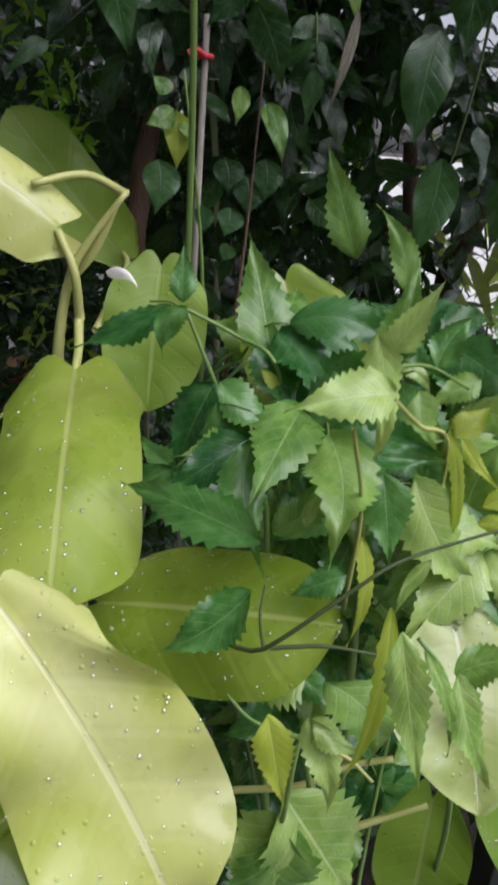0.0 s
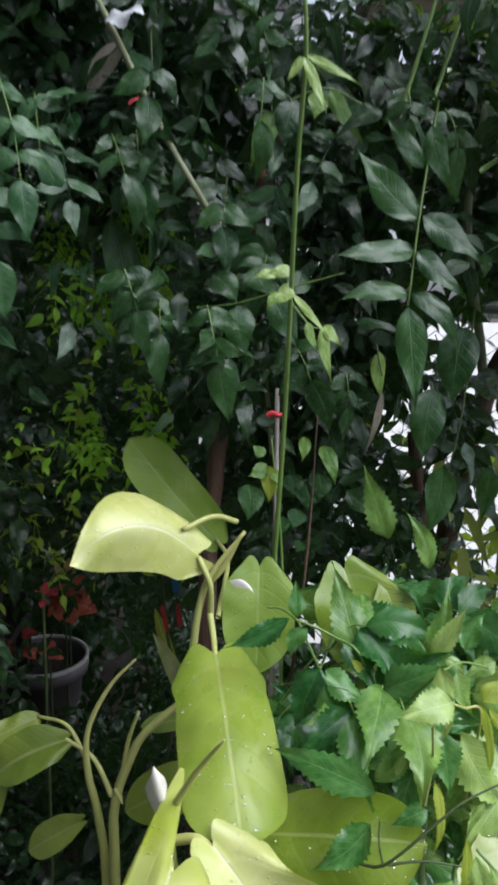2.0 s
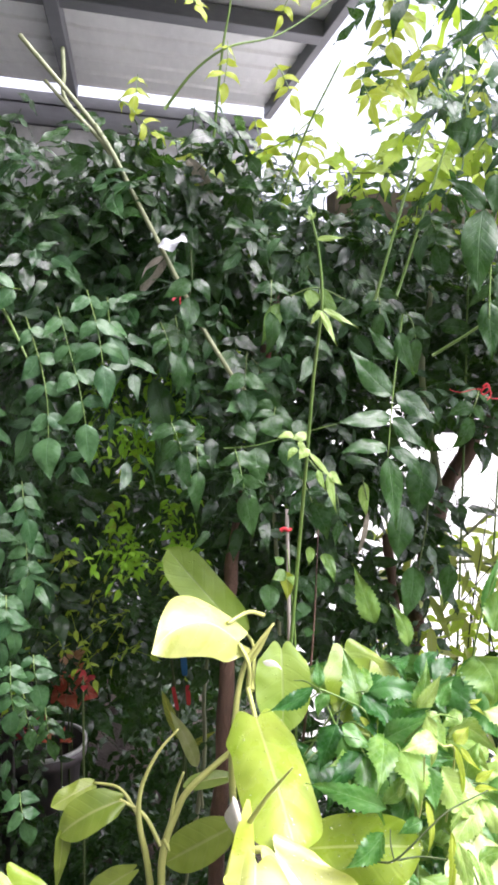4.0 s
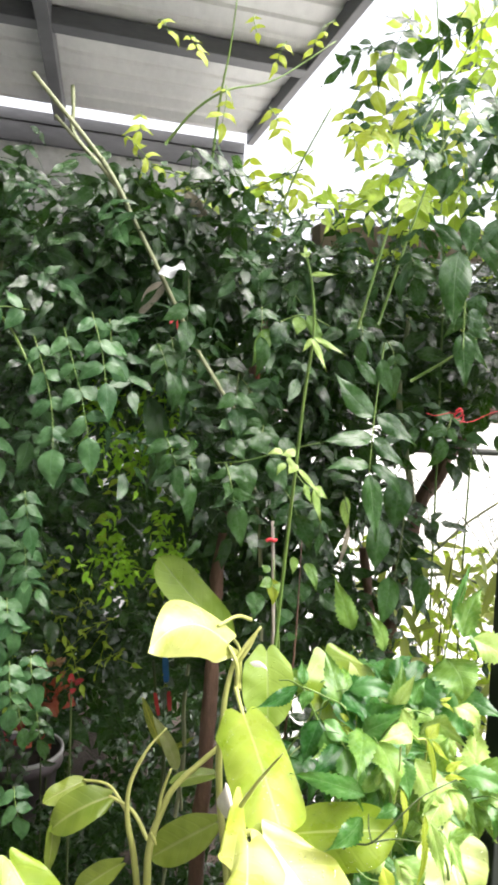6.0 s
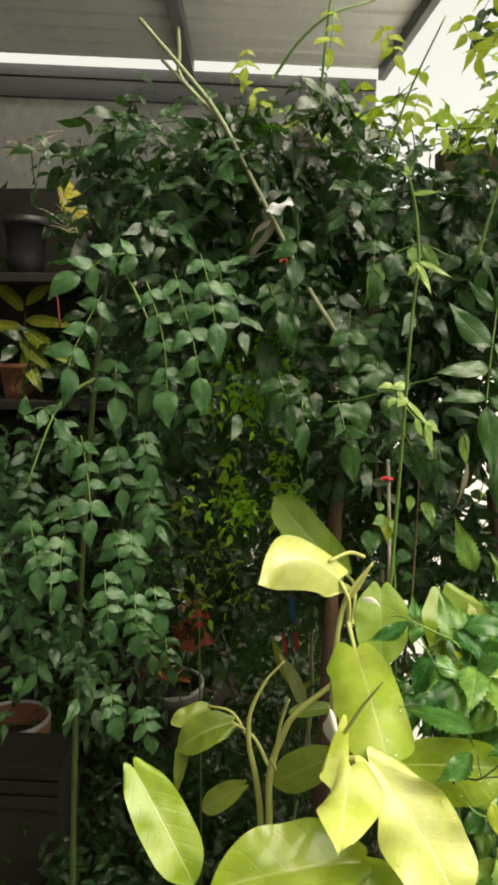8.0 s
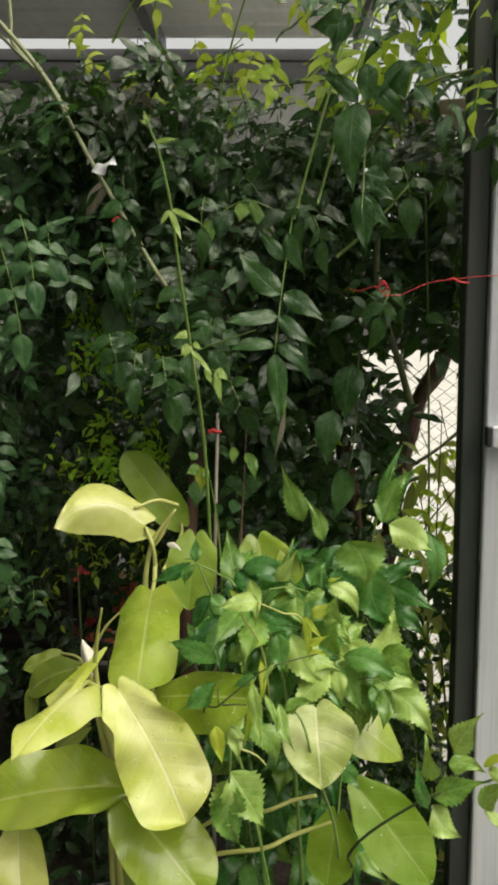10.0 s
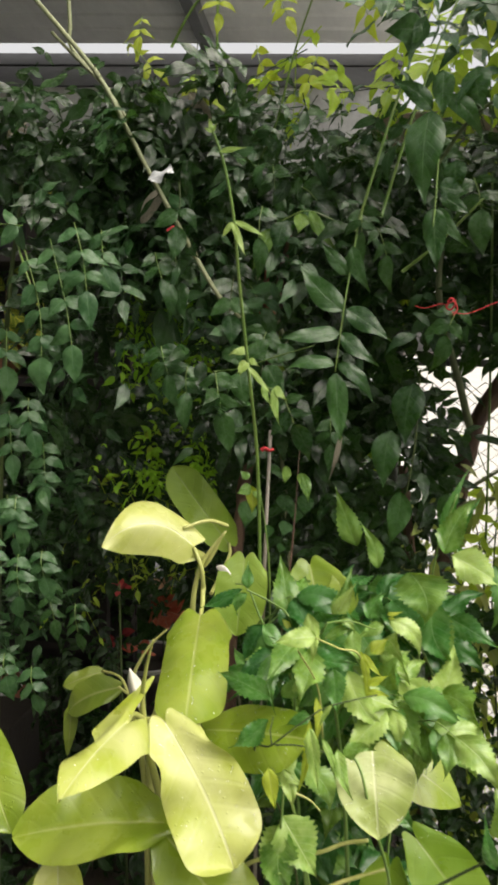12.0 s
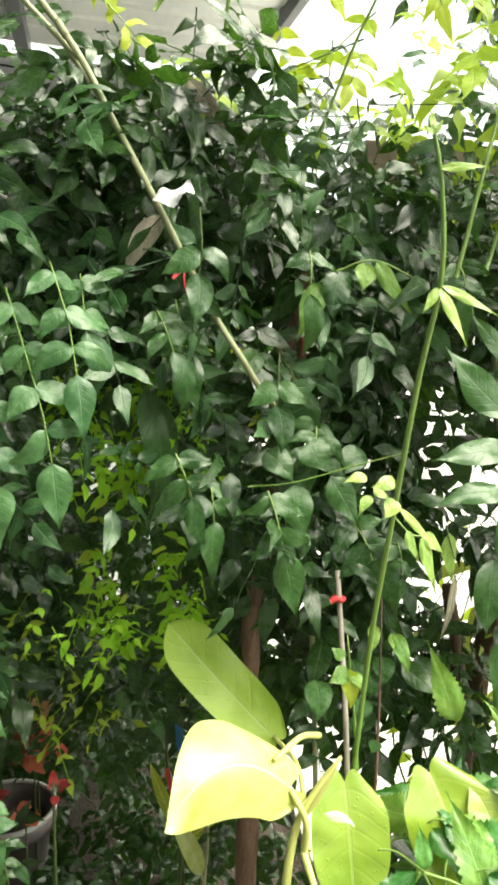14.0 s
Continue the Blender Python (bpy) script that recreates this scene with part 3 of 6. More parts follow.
part("sheath", moved(leaf_piece(0.058, 0.020, cup=1.6, fold=0.3, nu=10, nv=6, arch=0.1), aim((-0.163, 0.343, 1.112), (-0.176, 0.345, 1.168), (0.3, -1, 0.2))[0]), "sheath", gold, "dry white papery sheath")
part("sheath", moved(leaf_piece(0.034, 0.009, arch=0.30, cup=1.2, fold=0.3, nu=12, nv=6), aim((-0.110, 0.600, 1.240), (-0.083, 0.585, 1.232), (0, -0.2, 1))[0]), "sheath", gold, "curled dry white sheath")
# the arching yellow leaf, its petiole and the darker leaf behind
stalk(gold, [(-0.103, 0.660, 1.297), (-0.132, 0.630, 1.312), (-0.168, 0.600, 1.304)], 0.0038, 0.003, label="pale curved petiole")
big_leaf(gold, (-0.150, 0.600, 1.272), (-0.286, 0.524, 1.284), 0.098, "gold_pale", (-0.1, 0.05, 0.10), top=0.72, belly=0.42, blunt=1.25, lobe=0.15, ears=1.3, arch=0.05, fold=-0.06, cup=0.22, wave=0.035, sway=0.25, sharp=0.8, label="bright yellow leaf arching over")
stalk(gold, [(-0.132, 0.600, 1.198), (-0.134, 0.590, 1.240), (-0.149, 0.600, 1.270)], 0.0042, 0.0034, label="yellow petiole")
big_leaf(gold, (-0.128, 0.80, 1.222), (-0.268, 0.878, 1.360), 0.082, "lime", (0.1, 0, 0.1), top=0.8, belly=0.5, blunt=2.6, lobe=0.05, arch=-0.04, label="green leaf in the shade of the yellow one")
stalk(gold, [(-0.123, 0.620, 1.184), (-0.112, 0.720, 1.222), (-0.128, 0.80, 1.224)], 0.0035, 0.003)
# the long hanging leaf and the broad one beside it
big_leaf(gold, (-0.124, 0.545, 1.172), (-0.094, 0.335, 1.093), 0.104, "gold", (0, -0.1, 0.25), ears=1.2, top=1.12, waist=0.08, belly=0.55, blunt=2.6, lobe=0.09, arch=0.03, fold=0.08, wave=0.025, cup=0.2, drops=170, label="long hanging yellow-green leaf with a pale midrib")
stalk(gold, [(-0.133, 0.600, 1.198), (-0.128, 0.575, 1.180), (-0.125, 0.548, 1.169)], 0.0042, 0.0035)
big_leaf(gold, (-0.078, 0.400, 1.057), (0.077, 0.355, 1.084), 0.100, "gold", (0, 0, 0.6), top=0.7, belly=0.52, blunt=2.0, lobe=0.08, arch=0.04, wave=0.03, cup=0.2, drops=180, label="broad yellow-green leaf beaded with water")
# the big pale leaf in front, and the leaves under it
big_leaf(gold, (-0.121, 0.335, 1.096), (-0.010, 0.265, 0.949), 0.116, "gold_pale", (0.05, 0, 0.15), top=0.70, belly=0.66, blunt=2.4, lobe=0.09, waist=0.26, arch=0.05, wave=0.13, fold=0.10, sway=-0.035, drops=120, label="large pale yellow leaf, wavy and wet")
stalk(gold, [(-0.158, 0.356, 1.085), (-0.135, 0.342, 1.098), (-0.116, 0.338, 1.083)], 0.005, 0.0042, label="thick pale petiole")
big_leaf(gold, (-0.155, 0.265, 1.130), (-0.178, 0.115, 1.118), 0.096, "gold_pale", (-0.1, 0.0, 0.9), ears=1.1, top=1.0, belly=0.08, blunt=1.2, lobe=0.16, finger=0.62, arch=0.06, wave=0.04, fold=0.12, cup=0.2, sharp=0.95, drops=30, label="pale yellow leaf curled like a horn")
stalk(gold, [(-0.158, 0.352, 1.09), (-0.160, 0.310, 1.120), (-0.155, 0.268, 1.128)], 0.0045, 0.0036)
big_leaf(gold, (-0.127, 0.345, 0.941), (-0.335, 0.300, 0.921), 0.122, "gold", (0, 0.1, 0.55), top=0.6, belly=0.45, blunt=1.3, lobe=0.06, arch=0.07, wave=0.08, fold=0.35, label="folded yellow-green leaf")
big_leaf(gold, (-0.127, 0.340, 0.931), (0.020, 0.270, 0.827), 0.115, "gold", (0, 0, 0.3), top=0.6, belly=0.5, blunt=1.9, lobe=0.10, arch=0.06, wave=0.05, fold=0.1, label="yellow leaf under the pale one")
big_leaf(gold, (-0.470, 0.430, 1.014), (-0.365, 0.350, 0.888), 0.080, "gold", (-0.1, 0, 0.2), top=0.7, belly=0.5, blunt=2.2, lobe=0.08, arch=0.06, wave=0.04, label="yellow-green leaf with a rounded end")
big_leaf(gold, (-0.282, 0.330, 0.875), (-0.234, 0.230, 0.746), 0.080, "gold_pale", (0, 0, 0.2), top=0.7, belly=0.5, blunt=2.0, lobe=0.06, arch=0.05, wave=0.07, fold=0.12, label="pale yellow wavy leaf")
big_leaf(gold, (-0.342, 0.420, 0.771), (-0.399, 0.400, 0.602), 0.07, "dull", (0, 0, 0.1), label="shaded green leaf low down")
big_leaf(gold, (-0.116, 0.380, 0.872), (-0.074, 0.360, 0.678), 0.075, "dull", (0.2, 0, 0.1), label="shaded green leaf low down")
# leaves beside the serrated shrub
big_leaf(gold, (0.161, 0.390, 1.058), (0.172, 0.320, 0.975), 0.106, "cream", (0.1, 0, 0.6), top=0.86, belly=0.25, blunt=1.3, lobe=0.12, arch=0.06, wave=0.06, drops=40, label="pale mottled heart-shaped leaf")
big_leaf(gold, (0.180, 0.500, 0.995), (0.299, 0.500, 0.918), 0.096, "gold", (0.1, 0, 0.8), top=0.7, belly=0.35, blunt=1.1, lobe=0.08, arch=0.08, sharp=0.85, label="pointed yellow-green leaf")
big_leaf(gold, (0.230, 0.440, 0.898), (0.336, 0.400, 0.779), 0.100, "lime", (0.1, 0, 0.2), top=0.7, belly=0.4, blunt=1.6, lobe=0.12, arch=0.06, drops=60, label="yellow-green leaf beaded with water")
big_leaf(gold, (0.194, 0.440, 0.849), (0.180, 0.400, 0.759), 0.078, "lime", (0, 0, 0.2), top=0.75, belly=0.4, blunt=1.8, lobe=0.16, arch=0.06, label="rounded lime leaf")
stalk(gold, [(-0.115, 0.500, 0.640), (-0.02, 0.440, 0.760), (0.079, 0.420, 0.801), (0.123, 0.430, 0.819), (0.190, 0.438, 0.845)], 0.004, 0.0032, label="pale petiole")
stalk(gold, [(-0.115, 0.510, 0.680), (-0.02, 0.470, 0.800), (0.079, 0.450, 0.844), (0.124, 0.460, 0.860), (0.161, 0.460, 0.871)], 0.0035, 0.003, label="pale petiole")
big_leaf(gold, (-0.071, 0.660, 1.238), (-0.073, 0.600, 1.119), 0.092, "lime", (0, 0, 0.1), top=0.8, belly=0.35, blunt=1.9, lobe=0.10, arch=0.04, label="hanging heart-shaped yellow-green leaf")
big_leaf(gold, (0.043, 0.680, 1.229), (0.085, 0.620, 1.100), 0.110, "gold", (0, 0, 0.2), top=0.8, belly=0.35, blunt=1.7, lobe=0.10, arch=0.05, wave=0.05, label="broad yellow-green leaf behind the serrated ones")
big_leaf(gold, (0.094, 0.660, 1.215), (0.116, 0.620, 1.164), 0.05, "gold", (0, 0, 0.2), label="yellow-green leaf")

low = thing("golden_philodendron", (-0.28, 0.75, 0.3), "lower philodendron clump with dull yellow-green leaves in shade", "plant", "philodendrons")
stalk(low, [(-0.28, 0.75, 0.3), (-0.281, 0.740, 0.670), (-0.292, 0.730, 0.811), (-0.308, 0.730, 0.891), (-0.306, 0.730, 0.958), (-0.277, 0.740, 1.019), (-0.241, 0.750, 1.057)], 0.0085, 0.0018, name="stem", label="thick pale stem")
stalk(low, [(-0.26, 0.75, 0.3), (-0.266, 0.720, 0.728), (-0.265, 0.710, 0.846), (-0.243, 0.710, 0.923), (-0.217, 0.710, 0.970), (-0.140, 0.720, 1.035)], 0.0085, 0.005, name="stem", label="thick pale stem")
stalk(low, [(-0.269, 0.710, 0.862), (-0.300, 0.735, 0.905), (-0.345, 0.755, 0.924)], 0.0042, 0.003)
stalk(low, [(-0.307, 0.730, 0.900), (-0.345, 0.770, 0.935), (-0.397, 0.800, 0.932)], 0.0034, 0.0026)
stalk(low, [(-0.254, 0.710, 0.894), (-0.246, 0.710, 0.951), (-0.231, 0.710, 0.998)], 0.004, 0.002)
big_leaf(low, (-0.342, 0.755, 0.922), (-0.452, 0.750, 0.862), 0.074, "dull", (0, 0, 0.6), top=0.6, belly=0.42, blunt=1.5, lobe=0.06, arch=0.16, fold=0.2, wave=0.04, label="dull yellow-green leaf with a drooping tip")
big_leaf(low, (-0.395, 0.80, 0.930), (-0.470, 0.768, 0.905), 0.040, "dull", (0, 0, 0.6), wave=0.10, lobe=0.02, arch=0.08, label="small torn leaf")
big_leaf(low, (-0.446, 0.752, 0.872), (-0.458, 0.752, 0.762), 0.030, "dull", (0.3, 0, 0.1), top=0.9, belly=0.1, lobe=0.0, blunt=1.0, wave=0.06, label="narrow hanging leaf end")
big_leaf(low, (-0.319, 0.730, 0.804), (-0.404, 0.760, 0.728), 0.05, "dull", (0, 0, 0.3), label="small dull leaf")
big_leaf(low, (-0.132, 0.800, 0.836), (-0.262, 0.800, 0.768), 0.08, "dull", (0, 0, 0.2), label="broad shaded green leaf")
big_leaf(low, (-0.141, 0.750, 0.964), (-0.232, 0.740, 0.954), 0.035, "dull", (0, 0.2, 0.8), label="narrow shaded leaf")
part("sheath", moved(leaf_piece(0.028, 0.012, cup=1.2, nu=8, nv=4), aim((-0.264, 0.700, 0.882), (-0.253, 0.700, 0.858), (0.2, -1, 0.3))[0]), "stem", low)

# ---- serrated shrub in front ----
shrub = thing("serrated_shrub", (0.14, 0.48, 0.2), "leafy green shrub with wet toothed leaves and thin dark twigs", "shrub")
TOOTHED = [leaf_piece(1.0, w, 0.78, 1.80, 26, 8, 0.32, ar * 1.5, 0.0, 0.24, wv * 4.0, sw * 2.5, 0.14, dr * 1.8, ph) for w, ar, wv, sw, dr, ph in
           ((0.44, 0.03, 0.03, 0.0, 0.10, 0.0), (0.40, 0.06, 0.04, 0.05, 0.16, 1.0), (0.48, 0.02, 0.05, -0.04, 0.05, 2.0), (0.38, 0.08, 0.03, -0.06, 0.22, 3.0))]
TOOTH = {k: [mesh_of("toothed_leaf", [p], k) for p in TOOTHED] for k in ("serr", "serr_mid", "serr_pale", "serr_deep", "serr_lime")}


def toothed(base, tip, width, mat="serr", tweak=(0, 0, 0), kind=0, parent=None):
    mid = (Vector(base) + Vector(tip)) / 2
    m, d = aim(base, tip, towards_view(mid, tweak))
    return placed("leaf", TOOTH[mat][kind % 4], m @ Matrix.Diagonal((0.94 * width / 0.44, d, min(d, 2.0 * width), 1)), parent or shrub)


def twig(plant, points, r, tip=None, mat="twig", name="twig"):
    return part(name, tube_piece(points, r, tip), mat, plant)


twig(shrub, [(0.13, 0.48, 0.2), (0.05, 0.47, 0.80), (0.000, 0.365, 1.045), (0.028, 0.322, 1.090), (0.072, 0.325, 1.129), (0.102, 0.335, 1.146), (0.164, 0.360, 1.156)], 0.0019, 0.0009)
twig(shrub, [(0.028, 0.322, 1.090), (0.025, 0.330, 1.107), (0.027, 0.340, 1.120)], 0.0012, 0.0008)
twig(shrub, [(0.032, 0.322, 1.091), (0.064, 0.325, 1.092), (0.101, 0.330, 1.083)], 0.0014, 0.0008)
twig(shrub, [(0.16, 0.48, 0.2), (0.13, 0.5, 0.8), (0.103, 0.460, 1.087), (0.075, 0.440, 1.174), (0.091, 0.400, 1.233)], 0.0045, 0.0016, "shoot")
twig(shrub, [(0.091, 0.400, 1.234), (0.122, 0.430, 1.228), (0.160, 0.460, 1.206)], 0.0014, 0.0009, "shoot")
twig(shrub, [(0.14, 0.47, 0.2), (0.05, 0.52, 0.85), (0.035, 0.520, 1.073), (-0.010, 0.500, 1.179), (-0.036, 0.510, 1.233)], 0.0042, 0.0012, "shoot")
twig(shrub, [(-0.010, 0.500, 1.179), (0.012, 0.560, 1.184), (0.033, 0.600, 1.174)], 0.0016, 0.001, "shoot")
twig(shrub, [(-0.036, 0.510, 1.232), (-0.051, 0.540, 1.232), (-0.067, 0.550, 1.229)], 0.0014, 0.001, "shoot")
twig(shrub, [(0.15, 0.46, 0.2), (0.10, 0.36, 0.75), (0.055, 0.300, 1.040), (0.046, 0.290, 0.996)], 0.0028, 0.0014, "shoot")
twig(shrub, [(0.056, 0.310, 1.038), (0.027, 0.320, 1.039), (0.010, 0.330, 1.049)], 0.0016, 0.0009, "shoot")
twig(shrub, [(0.053, 0.310, 1.036), (0.080, 0.310, 1.027), (0.096, 0.300, 1.019)], 0.0016, 0.001, "stem")
twig(shrub, [(0.16, 0.46, 0.2), (0.2, 0.42, 0.75), (0.159, 0.350, 0.995), (0.144, 0.350, 1.054), (0.126, 0.360, 1.075)], 0.003, 0.0014, "shoot")
twig(shrub, [(0.17, 0.47, 0.2), (0.22, 0.45, 0.7), (0.213, 0.300, 0.900), (0.299, 0.270, 1.001), (0.355, 0.260, 1.032), (0.421, 0.250, 1.066)], 0.003, 0.001)
twig(shrub, [(0.17, 0.5, 0.2), (0.2, 0.6, 0.8), (0.241, 0.620, 1.154), (0.257, 0.620, 1.290), (0.284, 0.620, 1.382)], 0.003, 0.001, "shoot")

toothed((-0.038, 0.500, 1.241), (-0.040, 0.510, 1.281), 0.018, "serr_mid", (0, 0, 0.2), 0)
toothed((-0.032, 0.460, 1.247), (-0.049, 0.450, 1.215), 0.021, "serr_mid", (-0.2, 0, 0.2), 1)
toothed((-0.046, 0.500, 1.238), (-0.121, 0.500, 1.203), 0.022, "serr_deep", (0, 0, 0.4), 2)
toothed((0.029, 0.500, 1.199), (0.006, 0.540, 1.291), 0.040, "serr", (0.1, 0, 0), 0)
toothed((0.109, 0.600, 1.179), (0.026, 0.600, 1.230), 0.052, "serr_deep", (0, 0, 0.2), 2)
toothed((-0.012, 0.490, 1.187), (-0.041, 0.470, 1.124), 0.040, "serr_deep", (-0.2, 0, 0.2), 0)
toothed((-0.008, 0.475, 1.193), (0.047, 0.450, 1.169), 0.029, "serr_mid", (0.2, 0, 0.3), 1)
toothed((-0.009, 0.465, 1.181), (0.022, 0.440, 1.102), 0.041, "serr_mid", (0, 0, 0.2), 2)
toothed((0.022, 0.345, 1.145), (-0.073, 0.420, 1.144), 0.034, "serr_mid", (0, 0, 0.3), 0)
toothed((0.032, 0.390, 1.125), (0.066, 0.400, 1.172), 0.026, "serr", (0.2, 0, 0.1), 1)
toothed((0.050, 0.380, 1.137), (0.064, 0.385, 1.161), 0.010, "serr_pale", (0.4, 0, 0.1), 3)
toothed((0.020, 0.480, 1.203), (0.045, 0.470, 1.164), 0.012, "serr_lime", (0.4, 0, 0), 3)
toothed((0.031, 0.460, 1.172), (0.043, 0.440, 1.121), 0.014, "serr", (0.4, 0, 0), 1)
toothed((0.033, 0.490, 1.207), (0.064, 0.480, 1.187), 0.015, "serr_mid", (0, 0, 0.2), 3)
toothed((0.081, 0.335, 1.240), (0.028, 0.315, 1.238), 0.029, "serr_pale", (0, 0, 0.3), 0)
toothed((0.070, 0.345, 1.267), (0.078, 0.335, 1.202), 0.018, "serr_pale", (0.3, 0, 0.1), 2)
toothed((0.098, 0.470, 1.217), (0.115, 0.480, 1.289), 0.027, "serr", (-0.2, 0, 0.1), 1)
toothed((0.099, 0.455, 1.220), (0.128, 0.445, 1.280), 0.022, "serr_pale", (0.2, 0, 0.2), 0)
toothed((0.148, 0.500, 1.207), (0.174, 0.510, 1.247), 0.023, "serr_mid", (0, 0, 0.2), 2)
toothed((0.108, 0.450, 1.221), (0.132, 0.440, 1.205), 0.013, "serr_pale", (0, 0, 0.2), 3)
toothed((0.127, 0.460, 1.202), (0.147, 0.440, 1.162), 0.027, "serr", (0.2, 0, 0.1), 1)
toothed((0.171, 0.470, 1.210), (0.133, 0.460, 1.193), 0.020, "serr", (0, 0, 0.2), 0)
toothed((0.100, 0.430, 1.170), (0.132, 0.420, 1.148), 0.025, "serr_mid", (0.1, 0, 0.3), 2)
toothed((0.102, 0.420, 1.158), (0.110, 0.390, 1.104), 0.032, "serr_mid", (0, 0, 0.2), 0)
toothed((0.140, 0.420, 1.188), (0.151, 0.400, 1.109), 0.013, "serr_lime", (0.4, 0, 0), 3)
toothed((0.144, 0.410, 1.190), (0.174, 0.400, 1.160), 0.010, "serr_lime", (0, 0, 0.2), 1)
toothed((0.151, 0.370, 1.163), (0.179, 0.370, 1.181), 0.011, "serr_lime", (0, 0, 0.2), 0)
toothed((0.150, 0.370, 1.152), (0.180, 0.360, 1.155), 0.009, "serr_lime", (0, 0, 0.2), 2)
toothed((0.154, 0.450, 1.174), (0.179, 0.460, 1.197), 0.020, "serr_lime", (0, 0, 0.2), 0)
toothed((0.175, 0.460, 1.230), (0.197, 0.460, 1.238), 0.007, "serr_lime", (0, 0, 0.2), 1)
toothed((0.177, 0.460, 1.226), (0.199, 0.450, 1.213), 0.007, "serr_lime", (0, 0, 0.2), 3)
toothed((0.020, 0.345, 1.112), (-0.036, 0.335, 1.072), 0.027, "serr_mid", (0, 0, 0.3), 2)
toothed((0.076, 0.360, 1.117), (0.041, 0.355, 1.103), 0.019, "serr_mid", (0, 0, 0.2), 0)
toothed((0.082, 0.365, 1.141), (0.083, 0.340, 1.077), 0.013, "serr_lime", (0.4, 0, 0), 3)
toothed((0.107, 0.310, 1.162), (0.090, 0.300, 1.131), 0.008, "serr_pale", (0, 0, 0.2), 1)
toothed((0.081, 0.275, 1.156), (0.068, 0.250, 1.061), 0.013, "serr_lime", (0.3, 0, 0.1), 3)
toothed((0.083, 0.260, 1.154), (0.096, 0.230, 1.087), 0.019, "serr_pale", (-0.2, 0, 0.3), 0)
toothed((0.097, 0.265, 1.141), (0.118, 0.250, 1.088), 0.010, "serr_pale", (0.3, 0, 0.2), 3)
toothed((0.116, 0.270, 1.125), (0.140, 0.245, 1.075), 0.019, "serr_pale", (0.2, 0, 0.3), 1)
toothed((0.124, 0.290, 1.107), (0.161, 0.280, 1.125), 0.019, "serr", (0, 0, 0.5), 2)
toothed((0.030, 0.280, 1.083), (0.042, 0.260, 1.038), 0.020, "serr_lime", (0, 0, 0.2), 0)
toothed((0.050, 0.275, 1.088), (0.063, 0.255, 1.044), 0.018, "serr_pale", (0, 0, 0.2), 2)
toothed((0.052, 0.275, 1.087), (0.079, 0.265, 1.077), 0.015, "serr_pale", (0, 0, 0.4), 1)
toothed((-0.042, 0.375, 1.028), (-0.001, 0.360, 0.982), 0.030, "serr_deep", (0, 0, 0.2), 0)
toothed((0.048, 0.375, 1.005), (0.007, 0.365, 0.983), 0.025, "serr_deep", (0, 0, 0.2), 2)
toothed((0.051, 0.360, 1.045), (0.095, 0.350, 1.031), 0.019, "serr_mid", (0, 0, 0.2), 1)
toothed((0.122, 0.780, 1.241), (0.079, 0.770, 1.354), 0.042, "serr", (0, 0, 0), 0)
toothed((0.163, 0.700, 1.225), (0.128, 0.710, 1.304), 0.031, "serr", (0, 0, 0.2), 1)
toothed((0.274, 0.560, 1.296), (0.359, 0.540, 1.257), 0.051, "serr_pale", (0, 0, 0.2), 0)
toothed((0.338, 0.560, 1.284), (0.335, 0.530, 1.184), 0.038, "serr_mid", (0.3, 0, 0), 3)
toothed((0.264, 0.580, 1.293), (0.311, 0.600, 1.382), 0.039, "serr", (0, 0, 0.2), 2)
toothed((0.248, 0.560, 1.218), (0.288, 0.530, 1.122), 0.063, "serr_mid", (0, 0, 0.2), 1)
toothed((0.207, 0.520, 1.277), (0.231, 0.500, 1.199), 0.069, "serr", (0, 0, 0.2), 2)
toothed((0.178, 0.415, 1.239), (0.227, 0.400, 1.195), 0.033, "serr_pale", (0.3, 0, 0.2), 3)
toothed((0.117, 0.430, 1.121), (0.197, 0.415, 1.115), 0.055, "serr_pale", (0.1, 0, 0.5), 0)
toothed((0.122, 0.420, 1.157), (0.185, 0.400, 1.081), 0.044, "serr_pale", (0, 0, 0.2), 1)
toothed((0.047, 0.300, 1.005), (0.099, 0.280, 0.934), 0.059, "serr_pale", (0, 0, 0.2), 0)
toothed((0.044, 0.300, 0.991), (0.020, 0.285, 0.921), 0.046, "serr_pale", (0, 0, 0.2), 2)
toothed((0.051, 0.295, 0.990), (0.067, 0.270, 0.901), 0.051, "serr", (0, 0, 0.2), 1)
toothed((0.058, 0.360, 1.055), (0.004, 0.350, 1.038), 0.050, "serr_pale", (0, 0, 0.4), 0)
toothed((0.069, 0.340, 1.054), (0.110, 0.320, 0.997), 0.041, "serr", (0, 0, 0.2), 3)
# sprays low by the door
toothed((0.339, 0.265, 1.077), (0.364, 0.250, 1.137), 0.034, "serr_pale", (0, 0, 0.2), 0)
toothed((0.334, 0.265, 1.058), (0.376, 0.250, 1.062), 0.025, "serr_pale", (0, 0, 0.5), 2)
toothed((0.317, 0.265, 1.012), (0.378, 0.250, 1.052), 0.034, "serr", (0, 0, 0.4), 0)
toothed((0.315, 0.265, 1.000), (0.356, 0.250, 0.969), 0.037, "serr_pale", (0, 0, 0.3), 1)
toothed((0.375, 0.265, 1.004), (0.412, 0.250, 1.043), 0.026, "serr_pale", (0, 0, 0.4), 2)
toothed((0.377, 0.265, 1.059), (0.414, 0.250, 1.083), 0.015, "serr_lime", (0, 0, 0.5), 3)
toothed((0.380, 0.265, 0.999), (0.413, 0.250, 0.961), 0.016, "serr_pale", (0.3, 0, 0.2), 3)
toothed((0.311, 0.265, 1.037), (0.296, 0.250, 1.095), 0.025, "serr", (-0.2, 0, 0.1), 1)
